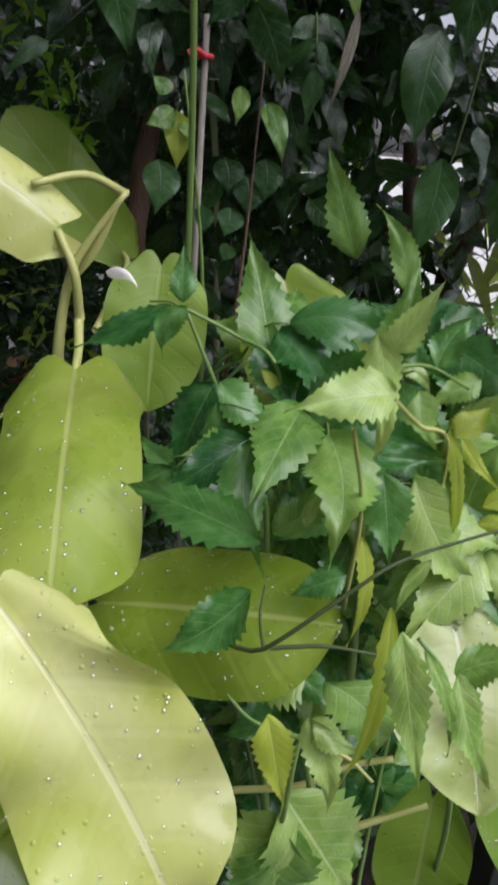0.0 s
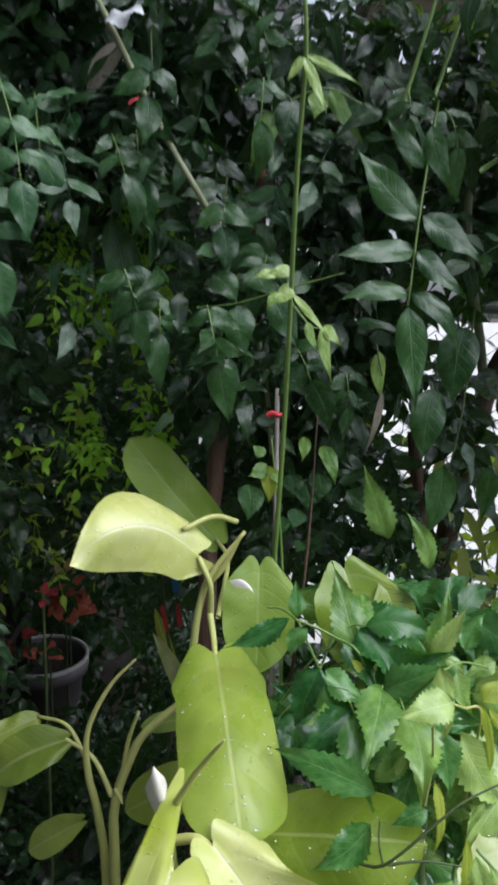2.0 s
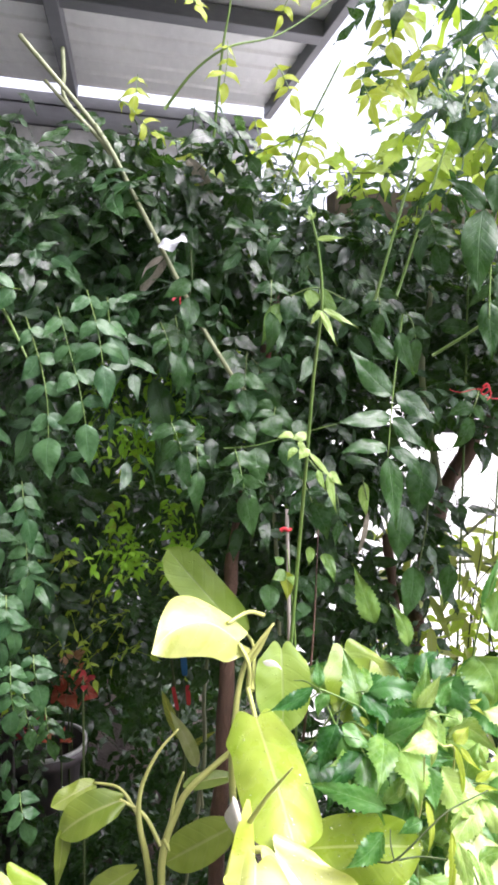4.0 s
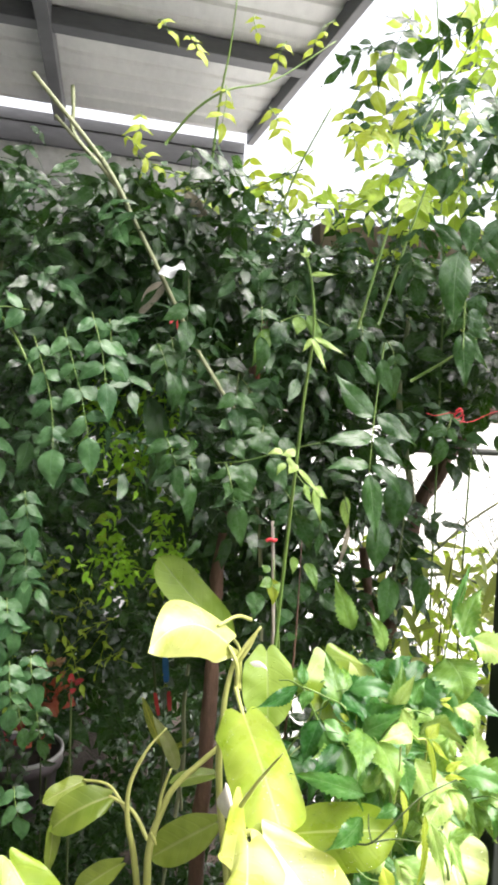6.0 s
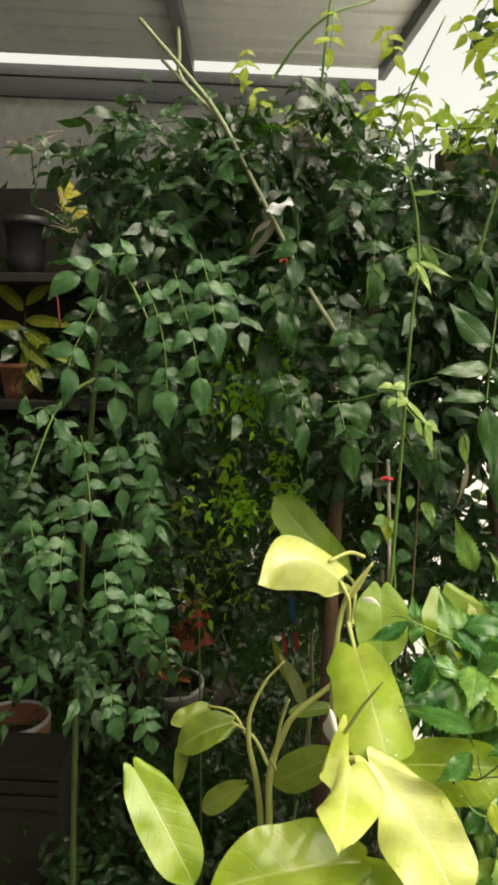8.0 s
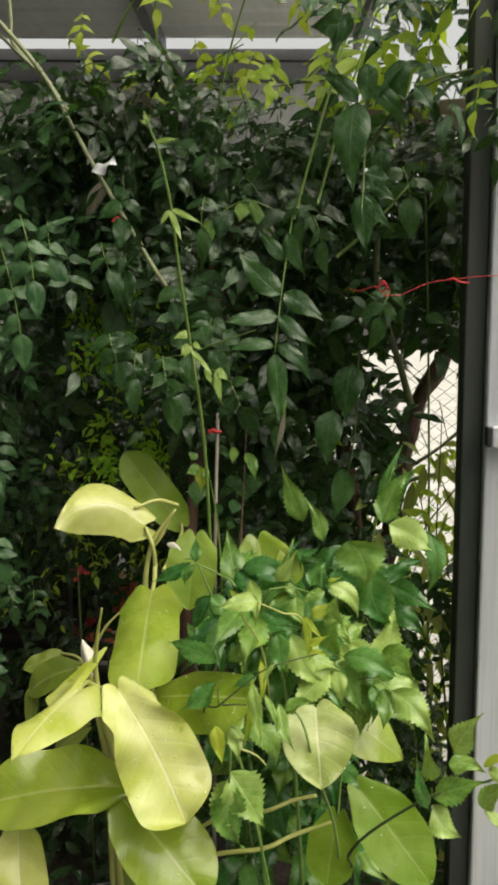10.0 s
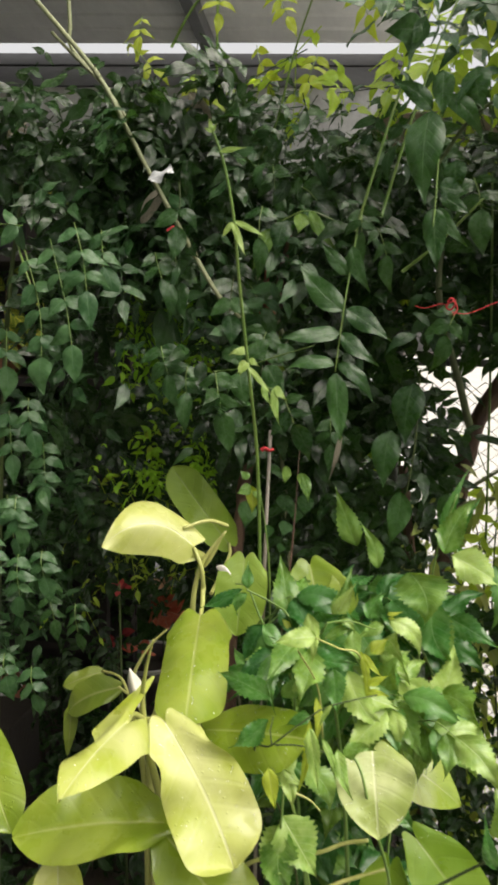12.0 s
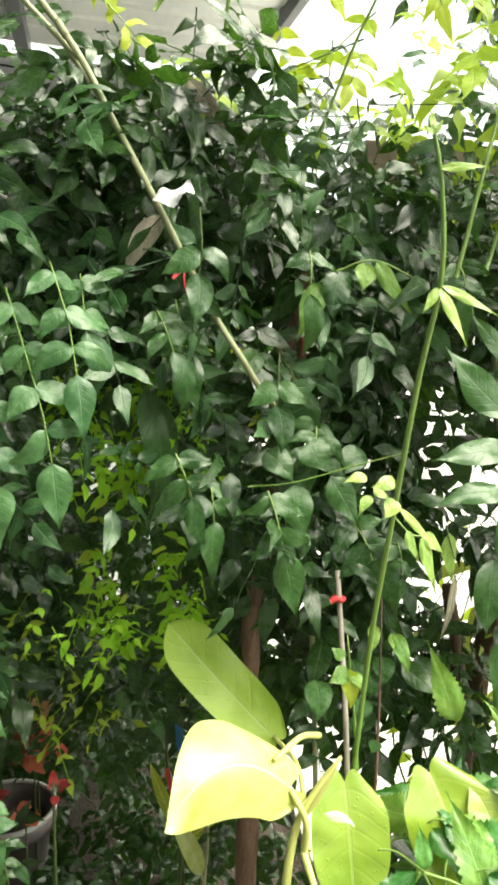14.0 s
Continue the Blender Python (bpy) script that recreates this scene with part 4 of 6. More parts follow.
toothed((0.310, 0.265, 0.997), (0.297, 0.250, 1.068), 0.021, "serr_mid", (0.3, 0, 0), 3)
toothed((0.382, 0.265, 1.055), (0.415, 0.250, 1.057), 0.018, "serr_pale", (0, 0, 0.4), 1)
# upper sprays
toothed((0.265, 0.620, 1.295), (0.315, 0.620, 1.379), 0.024, "serr_mid", (0, 0, 0.4), 1)
toothed((0.260, 0.620, 1.310), (0.307, 0.630, 1.427), 0.020, "serr_mid", (0.4, 0, 0), 3)
toothed((0.286, 0.610, 1.294), (0.367, 0.580, 1.237), 0.032, "serr_mid", (0, 0, 0.3), 1)
toothed((0.255, 0.600, 1.198), (0.285, 0.560, 1.104), 0.038, "serr", (0, 0, 0.1), 0)
toothed((0.238, 0.600, 1.243), (0.221, 0.580, 1.168), 0.034, "serr_mid", (0, 0, 0.1), 2)
twig(shrub, [(-0.039, 0.500, 1.238), (0.001, 0.500, 1.220), (0.032, 0.480, 1.202), (0.05, 0.50, 1.10)], 0.0014, 0.0016, "shoot")
twig(shrub, [(0.081, 0.340, 1.236), (0.110, 0.385, 1.205), (0.141, 0.420, 1.176), (0.15, 0.46, 1.05)], 0.0012, 0.0016, "stem")
twig(shrub, [(0.060, 0.320, 1.226), (0.083, 0.380, 1.148), (0.09, 0.42, 1.05)], 0.0012, 0.0016, "stem")


def compound(parent, base, tip, size, mats, p, pairs=2):
    """One divided leaf: a stalk with toothed leaflets in pairs and one at its end."""
    base, tip = Vector(base), Vector(tip)
    run = (tip - base).normalized()
    sag = (base + tip) / 2 + Vector((0, 0, 0.012))
    stalk_ = part("leaf_stalk", tube_piece([base, sag, tip], 0.0013, 0.0008, 5, 3), "shoot", parent)
    face = towards_view(tip, (p.uniform(-0.5, 0.5), p.uniform(-0.3, 0.3), p.uniform(0.0, 0.8)))
    across = run.cross(face).normalized()
    for k in range(pairs):
        c = base.lerp(tip, 0.35 + 0.62 * (k + 0.4) / pairs)
        for sign in (-1, 1):
            way = (run * p.uniform(0.35, 0.75) + across * sign + Vector((0, -0.1, -p.uniform(0.2, 0.95)))).normalized()
            n = size * p.uniform(0.75, 1.1)
            toothed(c, c + way * n, n * p.uniform(0.40, 0.52), p.choice(mats), tuple(face * 0.3 + Vector((p.uniform(-0.5, 0.5), 0, p.uniform(-0.2, 0.4)))), p.randrange(4), stalk_)
    n = size * p.uniform(1.0, 1.25)
    toothed(tip, tip + (run + Vector((0, 0, -0.75))).normalized() * n, n * p.uniform(0.38, 0.46), p.choice(mats), tuple(face * 0.3), p.randrange(4), stalk_)


# the rest of its crown: divided leaves on thin twigs
crown = random.Random(3)
made = 0
while made < 84:
    c = Vector((crown.uniform(-0.02, 0.25), crown.uniform(0.43, 0.76), crown.uniform(0.62, 1.20)))
    if c.x > 0.19 and c.z < 0.96:
        continue
    if (c.y < 0.60 and 0.07 < c.x < 0.34 and c.z < 1.05) or (c.x < 0.10 and c.y < 0.58 and c.z < 1.14) or c.z > 1.21 - 0.5 * max(0.0, c.x - 0.16) - 0.10 * (c.y - 0.43):
        continue
    made += 1
    out = Vector((crown.uniform(-1, 1), -0.6 + crown.uniform(-0.3, 0.5), crown.uniform(-0.2, 0.7))).normalized()
    t = twig(shrub, [c - out * 0.07 + Vector((0, 0.03, -0.05)), c - out * 0.03, c], 0.0018, 0.0011, "shoot", "twiglet")
    # inner and low leaves take darker greens, their shade put into the colour
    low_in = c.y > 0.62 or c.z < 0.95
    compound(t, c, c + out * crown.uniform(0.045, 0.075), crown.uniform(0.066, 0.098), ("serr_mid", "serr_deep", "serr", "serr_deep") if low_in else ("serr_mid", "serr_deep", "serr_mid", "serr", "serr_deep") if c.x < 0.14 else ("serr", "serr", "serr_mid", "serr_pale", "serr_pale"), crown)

# ---- the shrubs with feathered leaves ----
LEAFLETS = [leaf_piece(1.0, w, 0.68, 1.42, 14, 6, 0.20, ar, 0.0, 0.0, 0.09, 2 * sw, 0.12, dr * 1.3, ph) for w, ar, sw, dr, ph in
            ((0.42, 0.02, 0.0, 0.12, 0.0), (0.38, 0.05, 0.04, 0.20, 1.0), (0.46, 0.0, -0.03, 0.06, 2.0), (0.35, 0.06, -0.05, 0.25, 3.0), (0.50, 0.03, 0.02, 0.10, 4.0))]
FLAT = [leaf_piece(1.0, w, 0.66, 1.38, 7, 4, 0.22, ar, 0.0, 0.0, 0.10, sw, 0.1, dr, ph) for w, ar, dr, sw, ph in ((0.42, 0.03, 0.15, 0.05, 0), (0.46, 0.0, 0.10, -0.05, 1), (0.36, 0.08, 0.30, 0.08, 2), (0.40, -0.04, 0.05, -0.09, 3))]
FEATHER = {k: [mesh_of("leaflet", [p], k) for p in LEAFLETS] for k in ("hedge", "casc", "serr_lime", "serr", "serr_pale", "dry")}


def spray_poses(base, tip, facing, pairs, size, pick, spread=58):
    """Where the leaflets of one feathered leaf sit: in pairs along its stalk, and one at the end."""
    base, tip = Vector(base), Vector(tip)
    run = (tip - base).normalized()
    z = Vector(facing)
    z = (z - run * run.dot(z)).normalized()
    x = run.cross(z)
    poses = []
    for k in range(pairs):
        s = (k + 0.3) / pairs
        p = base.lerp(tip, s)
        for sign in (-1, 1):
            a = radians(spread + pick.uniform(-18, 18))
            y = (run * math.cos(a) + x * sign * math.sin(a) + z * pick.uniform(-0.15, 0.25)).normalized()
            m, _ = aim(p, p + y, z + Vector((pick.uniform(-0.6, 0.6), pick.uniform(-0.5, 0.5), pick.uniform(-0.4, 0.4))))
            g = size * pick.uniform(0.6, 1.15) * (0.8 + 0.25 * s)
            poses.append(m @ Matrix.Diagonal((g, g, g, 1)))
    m, _ = aim(tip, tip + run + z * pick.uniform(-0.15, 0.1), z)
    g = size * pick.uniform(1.0, 1.25)
    poses.append(m @ Matrix.Diagonal((g, g, g, 1)))
    return poses


def spray(plant, base, tip, mat, pairs=3, size=0.06, facing=(0, -0.8, 0.5), pick=random.Random(5), bend=0.012):
    """A feathered leaf of its own: stalk and leaflets."""
    base, tip = Vector(base), Vector(tip)
    run = (tip - base).normalized()
    tip = tip - run * size * 0.9
    if (tip - base).dot(run) < size:
        base = tip - run * size
    mid = (base + tip) / 2 + Vector(facing).normalized() * bend
    s = part("leaf_stalk", tube_piece([base, mid, tip], 0.0011, 0.0007, 4, 3), "shoot" if mat == "serr_lime" else "twig", plant)
    for m in spray_poses(base, tip, facing, pairs, size, pick):
        placed("leaflet", pick.choice(FEATHER[mat]), m, s)
    return s


def frond(plant, points, pairs, size, mat, pick, broad=0.58, lead=0.10):
    """A feathered leaf in good order: leaflets in flat opposite pairs along a curved stalk, the largest at its end."""
    pts = [Vector(p) for p in points]
    face = towards_view(pts[len(pts) // 2], (pick.uniform(-0.2, 0.2), 0, pick.uniform(0.1, 0.4))).normalized()
    stalk_ = part("leaf_stalk", tube_piece(pts, 0.0012, 0.0008, 5, 4), "shoot", plant)
    steps = [(b - a).length for a, b in zip(pts, pts[1:])]
    whole = sum(steps)

    def at(s):
        left = s * whole
        for a, b, n in zip(pts, pts[1:], steps):
            if left <= n or b is pts[-1]:
                return a.lerp(b, left / n), (b - a).normalized()
            left -= n

    def blade(base, way, n):
        m, _ = aim(base, base + way, face + Vector((pick.uniform(-0.4, 0.4), pick.uniform(-0.3, 0.3), pick.uniform(-0.3, 0.4))))
        placed("leaflet", pick.choice(FEATHER[mat]), m @ Matrix.Diagonal((n * broad * pick.uniform(0.9, 1.1) / 0.42, n, n, 1)), stalk_)

    for k in range(pairs):
        s = lead + (0.97 - lead) * k / max(1, pairs - 0.35)
        c, run = at(s)
        across = run.cross(face).normalized()
        for sign in (-1, 1):
            blade(c, (run * pick.uniform(0.3, 0.9) + across * sign + face * pick.uniform(-0.25, 0.15)).normalized(), size * pick.uniform(0.75, 1.12) * (0.82 + 0.2 * s))
    c, run = at(1.0)
    blade(c, (run + Vector((pick.uniform(-0.1, 0.1), 0, -0.1))).normalized(), size * pick.uniform(1.2, 1.4))
    return stalk_


def short(base, tip, size):
    """A hanging stalk from base that leaves room for the end leaflet above tip."""
    base, tip = Vector(base), Vector(tip)
    run = (tip - base).normalized()
    end = tip - run * size * 1.1
    if (end - base).dot(run) < size:
        base = end - run * size
    return [base, (base + end) / 2 + Vector((0, -0.008, 0.004)), end]


def hollow(p):
    """The dark hollow under the boughs that runs back to the pots, and the gap round the white scrap."""
    if p.y < 0.92 and abs(p.x + 0.272) < 0.045 and abs(p.z - 1.95) < 0.05:
        return True
    d = p.y - 0.75
    return -0.05 < d < 1.30 and abs(p.x + 0.30 + 0.20 * d) < 0.13 + 0.05 * d and abs(p.z - 1.07 + 0.50 * d) < 0.20


def fill(plant, name, mat, count, where, seed, size=(0.05, 0.075), pairs=(2, 3), run=(0.07, 0.14), down=0.6, label="", bias=(0, -0.7, 0.55)):
    """Dense feathered foliage, joined. where(pick) gives a point, or None."""
    pick = random.Random(seed)
    pieces = []
    while count:
        p = where(pick)
        if p is None or hollow(Vector(p)):
            continue
        count -= 1
        p = Vector(p)
        d = Vector((pick.uniform(-1, 1), pick.uniform(-1, 0.4), pick.uniform(-1, 0.6) - down)).normalized()
        q = p + d * pick.uniform(*run)
        face = Vector(bias) + Vector((pick.uniform(-0.8, 0.8), pick.uniform(-0.6, 0.6), pick.uniform(-0.5, 0.6)))
        if pick.random() < 0.6:
            pieces.append(tube_piece([p, q], 0.0012, 0.0008, 4, 1))
        for m in spray_poses(p, q, face, pick.randint(*pairs), pick.uniform(*size), pick):
            pieces.append(moved(pick.choice(FLAT), m))
    return part(name, pieces, mat, plant, label, kind="stuff")


def within(x, y, z, rule=None):
    def where(pick):
        p = (pick.uniform(*x), pick.uniform(*y), pick.uniform(*z))
        return p if rule is None or rule(*p) else None
    return where


# central climbing shrub: trunks, boughs, named sprays, foliage
hedge = thing("climbing_shrub", (-0.15, 0.95, 0.0), "tall dark-leaved climbing shrub with wet feathered leaves", "shrub")
part("trunk", tube_piece([(-0.17, 0.98, -0.02), (-0.155, 0.93, 0.6), (-0.143, 0.920, 1.06), (-0.13, 0.99, 1.32), (-0.09, 1.03, 1.55), (-0.068, 1.04, 1.75), (-0.04, 1.05, 1.88)], 0.019, 0.008, 10, 8, 0.5), "bark", hedge, "reddish-brown bare trunk")
part("trunk", tube_piece([(0.22, 1.02, -0.02), (0.19, 1.0, 0.7), (0.253, 1.000, 0.959), (0.233, 1.000, 1.196), (0.213, 1.020, 1.361)], 0.016, 0.010, 8, 8, 0.5), "bark", hedge, "dark thin trunk")
part("trunk", tube_piece([(0.30, 1.10, -0.02), (0.295, 1.10, 0.6), (0.305, 1.10, 1.05), (0.334, 1.10, 1.261), (0.351, 1.10, 1.361), (0.375, 1.10, 1.447), (0.414, 1.10, 1.526), (0.451, 1.10, 1.591), (0.560, 1.12, 1.70)], 0.0215, 0.017, 10, 10, 0.6), "bark", hedge, "leaning brown trunk")
for pts, r in (([(0.365, 1.10, 1.42), (0.330, 1.06, 1.530), (0.270, 1.00, 1.723), (0.277, 0.980, 1.900)], 0.010),
               ([(0.335, 1.085, 1.262), (0.420, 1.085, 1.285), (0.520, 1.09, 1.270), (0.64, 1.10, 1.215)], 0.006),
               ([(0.338, 1.085, 1.290), (0.420, 1.085, 1.345), (0.500, 1.09, 1.415), (0.62, 1.10, 1.49)], 0.005),
               ([(0.101, 0.800, 1.825), (0.154, 0.820, 2.017), (0.214, 0.850, 2.207), (0.300, 0.880, 2.395), (0.410, 0.900, 2.577)], 0.003),
               ([(0.145, 0.800, 1.849), (0.203, 0.800, 2.049), (0.271, 0.820, 2.234), (0.397, 0.860, 2.464)], 0.0028),
               ([(0.228, 0.620, 1.896), (0.272, 0.600, 1.954), (0.328, 0.580, 1.987), (0.388, 0.600, 2.009)], 0.0034),
               ([(0.184, 0.700, 1.742), (0.243, 0.660, 1.788), (0.298, 0.620, 1.843)], 0.003),
               ([(-0.123, 0.950, 1.956), (-0.065, 0.900, 2.044), (-0.023, 0.850, 2.162), (0.027, 0.800, 2.269)], 0.003)):
    part("bough", tube_piece(pts, r, r * 0.5, 6), "cane" if r > 0.0045 else "twig" if r > 0.0031 else "shoot", hedge)


def leaflet(parent, base, tip, width, mat="hedge", tweak=(0, 0, 0.2), kind=0):
    mid = (Vector(base) + Vector(tip)) / 2
    m, d = aim(base, tip, towards_view(mid, tweak))
    return placed("leaflet", FEATHER[mat][kind % 5], m @ Matrix.Diagonal((width / 0.42, d, min(d, 2.4 * width), 1)), parent)


# the drooping spray that catches the light
s = part("leaf_stalk", tube_piece([(0.109, 0.640, 1.805), (0.093, 0.620, 1.685), (0.082, 0.600, 1.575)], 0.0016, 0.001, 6), "shoot", hedge)
leaflet(s, (0.083, 0.600, 1.573), (0.094, 0.570, 1.462), 0.036, kind=0)
leaflet(s, (0.080, 0.600, 1.587), (0.002, 0.580, 1.586), 0.031, kind=1, tweak=(0, 0, 0.5))
leaflet(s, (0.086, 0.600, 1.589), (0.145, 0.580, 1.533), 0.031, kind=3, tweak=(0, 0, 0.4))
leaflet(s, (0.086, 0.610, 1.636), (-0.005, 0.580, 1.632), 0.033, kind=0, tweak=(0, 0, 0.5))
leaflet(s, (0.090, 0.610, 1.636), (0.151, 0.590, 1.593), 0.031, kind=1, tweak=(0, 0, 0.4))
leaflet(s, (0.092, 0.620, 1.672), (0.017, 0.620, 1.750), 0.038, kind=2, tweak=(0, 0, 0.3))
leaflet(s, (0.096, 0.620, 1.676), (0.169, 0.600, 1.629), 0.036, kind=0, tweak=(0, 0, 0.4))
leaflet(s, (0.096, 0.630, 1.730), (0.050, 0.630, 1.784), 0.024, kind=0)
leaflet(s, (0.101, 0.630, 1.774), (0.132, 0.620, 1.705), 0.030, kind=1)
# the broad leaf and its small neighbours
s = part("leaf_stalk", tube_piece([(0.226, 0.580, 1.959), (0.224, 0.570, 1.839), (0.221, 0.560, 1.793)], 0.0016, 0.001, 6), "shoot", hedge)
leaflet(s, (0.211, 0.580, 1.962), (0.205, 0.560, 1.828), 0.048, kind=4)
leaflet(s, (0.222, 0.570, 1.821), (0.227, 0.550, 1.730), 0.036, kind=0)
leaflet(s, (0.229, 0.570, 1.853), (0.265, 0.570, 1.846), 0.028, kind=4)
leaflet(s, (0.231, 0.570, 1.839), (0.275, 0.560, 1.810), 0.022, kind=0)
leaflet(s, (0.228, 0.570, 1.821), (0.272, 0.560, 1.765), 0.022, kind=1)
leaflet(s, (0.251, 0.580, 1.891), (0.257, 0.580, 1.841), 0.028, kind=4)
leaflet(s, (0.214, 0.580, 1.963), (0.151, 0.580, 2.010), 0.030, kind=1)
leaflet(s, (0.228, 0.580, 2.017), (0.227, 0.570, 1.951), 0.034, kind=0)
leaflet(s, (0.234, 0.580, 1.981), (0.285, 0.570, 1.919), 0.034, kind=3)
leaflet(s, (0.273, 0.580, 2.020), (0.284, 0.570, 1.959), 0.036, kind=4)
leaflet(s, (0.195, 0.580, 2.071), (0.140, 0.580, 2.077), 0.036, kind=4)
# smooth dark leaves by the leaning trunk
s = part("leaf_stalk", tube_piece([(0.227, 0.800, 1.576), (0.223, 0.800, 1.430), (0.207, 0.800, 1.316)], 0.002, 0.001, 6), "twig", hedge)
leaflet(s, (0.216, 0.800, 1.550), (0.203, 0.780, 1.438), 0.050, "hedge", (0, 0, 0), 4)
leaflet(s, (0.178, 0.800, 1.461), (0.169, 0.780, 1.354), 0.046, "hedge", (0.2, 0, 0), 4)
leaflet(s, (0.202, 0.800, 1.345), (0.180, 0.780, 1.245), 0.042, "hedge", (0, 0, 0), 2)
leaflet(s, (0.294, 0.850, 1.338), (0.283, 0.840, 1.252), 0.036, "hedge", (0, 0, 0), 0)
# a bare arching twig with a few lighter leaves
s = part("leaf_stalk", tube_piece([(0.076, 0.850, 1.844), (0.010, 0.850, 1.871), (-0.039, 0.860, 1.857), (-0.070, 0.860, 1.837)], 0.0016, 0.001, 6), "shoot", hedge)
leaflet(s, (-0.064, 0.860, 1.839), (-0.097, 0.840, 1.761), 0.034, "serr")
leaflet(s, (0.012, 0.850, 1.871), (0.064, 0.830, 1.799), 0.026, "serr", kind=1)
leaflet(s, (-0.006, 0.850, 1.867), (-0.010, 0.840, 1.829), 0.028, "serr", kind=2)
leaflet(s, (-0.035, 0.860, 1.857), (-0.049, 0.840, 1.790), 0.036, "hedge", kind=4)
s = part("leaf_stalk", tube_piece([(-0.166, 0.820, 1.564), (-0.109, 0.800, 1.572), (-0.039, 0.780, 1.595), (0.033, 0.760, 1.617)], 0.0013, 0.0009, 6), "shoot", hedge)
leaflet(s, (-0.109, 0.800, 1.568), (-0.093, 0.780, 1.501), 0.040, kind=4)
leaflet(s, (-0.059, 0.800, 1.579), (-0.021, 0.780, 1.515), 0.040, kind=0)
leaflet(s, (-0.144, 0.820, 1.611), (-0.109, 0.800, 1.572), 0.036, kind=2)
leaflet(s, (-0.083, 0.820, 1.626), (-0.063, 0.800, 1.587), 0.040, kind=4)
leaflet(s, (-0.020, 0.820, 1.619), (-0.040, 0.800, 1.583), 0.034, kind=2)
# dry and dark hanging leaves
s = part("leaf_stalk", tube_piece([(-0.277, 0.860, 1.943), (-0.280, 0.860, 1.917)], 0.0014, 0.001, 6), "twig", hedge)
leaflet(s, (-0.280, 0.860, 1.919), (-0.329, 0.850, 1.835), 0.034, "dry", kind=1)
leaflet(s, (-0.246, 0.920, 2.118), (-0.188, 0.900, 2.021), 0.034, "dry", kind=3)
leaflet(s, (-0.237, 0.860, 1.886), (-0.271, 0.860, 1.921), 0.030, "casc", kind=3)
s = part("leaf_stalk", tube_piece([(-0.298, 0.900, 1.729), (-0.301, 0.900, 1.682)], 0.0016, 0.001, 6), "twig", hedge)
leaflet(s, (-0.301, 0.900, 1.690), (-0.287, 0.880, 1.508), 0.066, "hedge", kind=3)
s = part("leaf_stalk", tube_piece([(0.078, 0.740, 1.525), (0.087, 0.730, 1.483)], 0.0012, 0.001, 6), "twig", hedge)
leaflet(s, (0.083, 0.740, 1.514), (0.091, 0.730, 1.450), 0.022, "serr_pale", kind=1)
leaflet(s, (0.089, 0.730, 1.461), (0.068, 0.720, 1.375), 0.012, "dry", kind=3)
# leaves that hang before the cane
s = part("leaf_stalk", tube_piece([(-0.235, 0.815, 1.925), (-0.232, 0.805, 1.875), (-0.236, 0.800, 1.835)], 0.0013, 0.0009, 6), "twig", hedge)
for base, tip, w, kind in (((-0.234, 0.800, 1.865), (-0.284, 0.790, 1.835), 0.032, 0), ((-0.232, 0.800, 1.868), (-0.196, 0.790, 1.830), 0.030, 3), ((-0.236, 0.800, 1.838), (-0.243, 0.785, 1.772), 0.034, 2)):
    leaflet(s, base, tip, w, "hedge", (0.1, 0, 0.3), kind)
s = part("leaf_stalk", tube_piece([(-0.128, 0.815, 1.745), (-0.131, 0.805, 1.705), (-0.133, 0.800, 1.672)], 0.0013, 0.0009, 6), "twig", hedge)
for base, tip, w, kind in (((-0.131, 0.805, 1.700), (-0.172, 0.795, 1.672), 0.030, 0), ((-0.131, 0.805, 1.702), (-0.086, 0.795, 1.680), 0.030, 1), ((-0.133, 0.800, 1.674), (-0.128, 0.785, 1.612), 0.034, 2)):
    leaflet(s, base, tip, w, "hedge", (0.0, 0, 0.3), kind)
# sprays across the face of the shrub
pick = random.Random(11)
for base, tip, n, size in (
        ((-0.150, 0.760, 1.568), (-0.117, 0.715, 1.426), 2, 0.066),
        ((-0.256, 0.780, 1.589), (-0.223, 0.750, 1.499), 2, 0.060),
        ((-0.281, 0.820, 1.776), (-0.244, 0.780, 1.681), 2, 0.062),
        ((-0.017, 0.800, 1.500), (0.024, 0.760, 1.414), 2, 0.060),
        ((-0.108, 0.900, 1.686), (-0.102, 0.860, 1.529), 3, 0.060),
        ((-0.082, 0.850, 1.864), (-0.088, 0.810, 1.752), 1, 0.066),
        ((-0.261, 0.880, 1.813), (-0.241, 0.840, 1.670), 3, 0.058),
        ((-0.216, 0.800, 1.544), (-0.210, 0.760, 1.465), 2, 0.060),
        ((-0.119, 0.800, 1.513), (-0.115, 0.760, 1.434), 2, 0.062),
        ((0.111, 0.800, 1.847), (0.114, 0.760, 1.769), 2, 0.052),
        ((0.063, 0.860, 1.451), (0.068, 0.840, 1.374), 2, 0.050),
        ((-0.189, 0.950, 1.963), (-0.172, 0.900, 1.865), 3, 0.060),
        ((-0.080, 0.980, 1.988), (-0.060, 0.920, 1.874), 3, 0.060),
        ((-0.239, 0.950, 2.063), (-0.255, 0.900, 1.983), 3, 0.055),
        ((-0.260, 0.900, 1.983), (-0.226, 0.860, 1.901), 2, 0.055),
        ((0.241, 0.900, 2.017), (0.257, 0.860, 1.908), 3, 0.060),
        ((0.306, 0.750, 1.874), (0.325, 0.720, 1.788), 2, 0.060),
        ((0.279, 0.720, 1.682), (0.240, 0.700, 1.588), 2, 0.050),
        ((0.140, 0.720, 1.817), (0.174, 0.700, 1.722), 2, 0.048),
        ((-0.068, 0.850, 1.639), (-0.089, 0.800, 1.538), 3, 0.060),
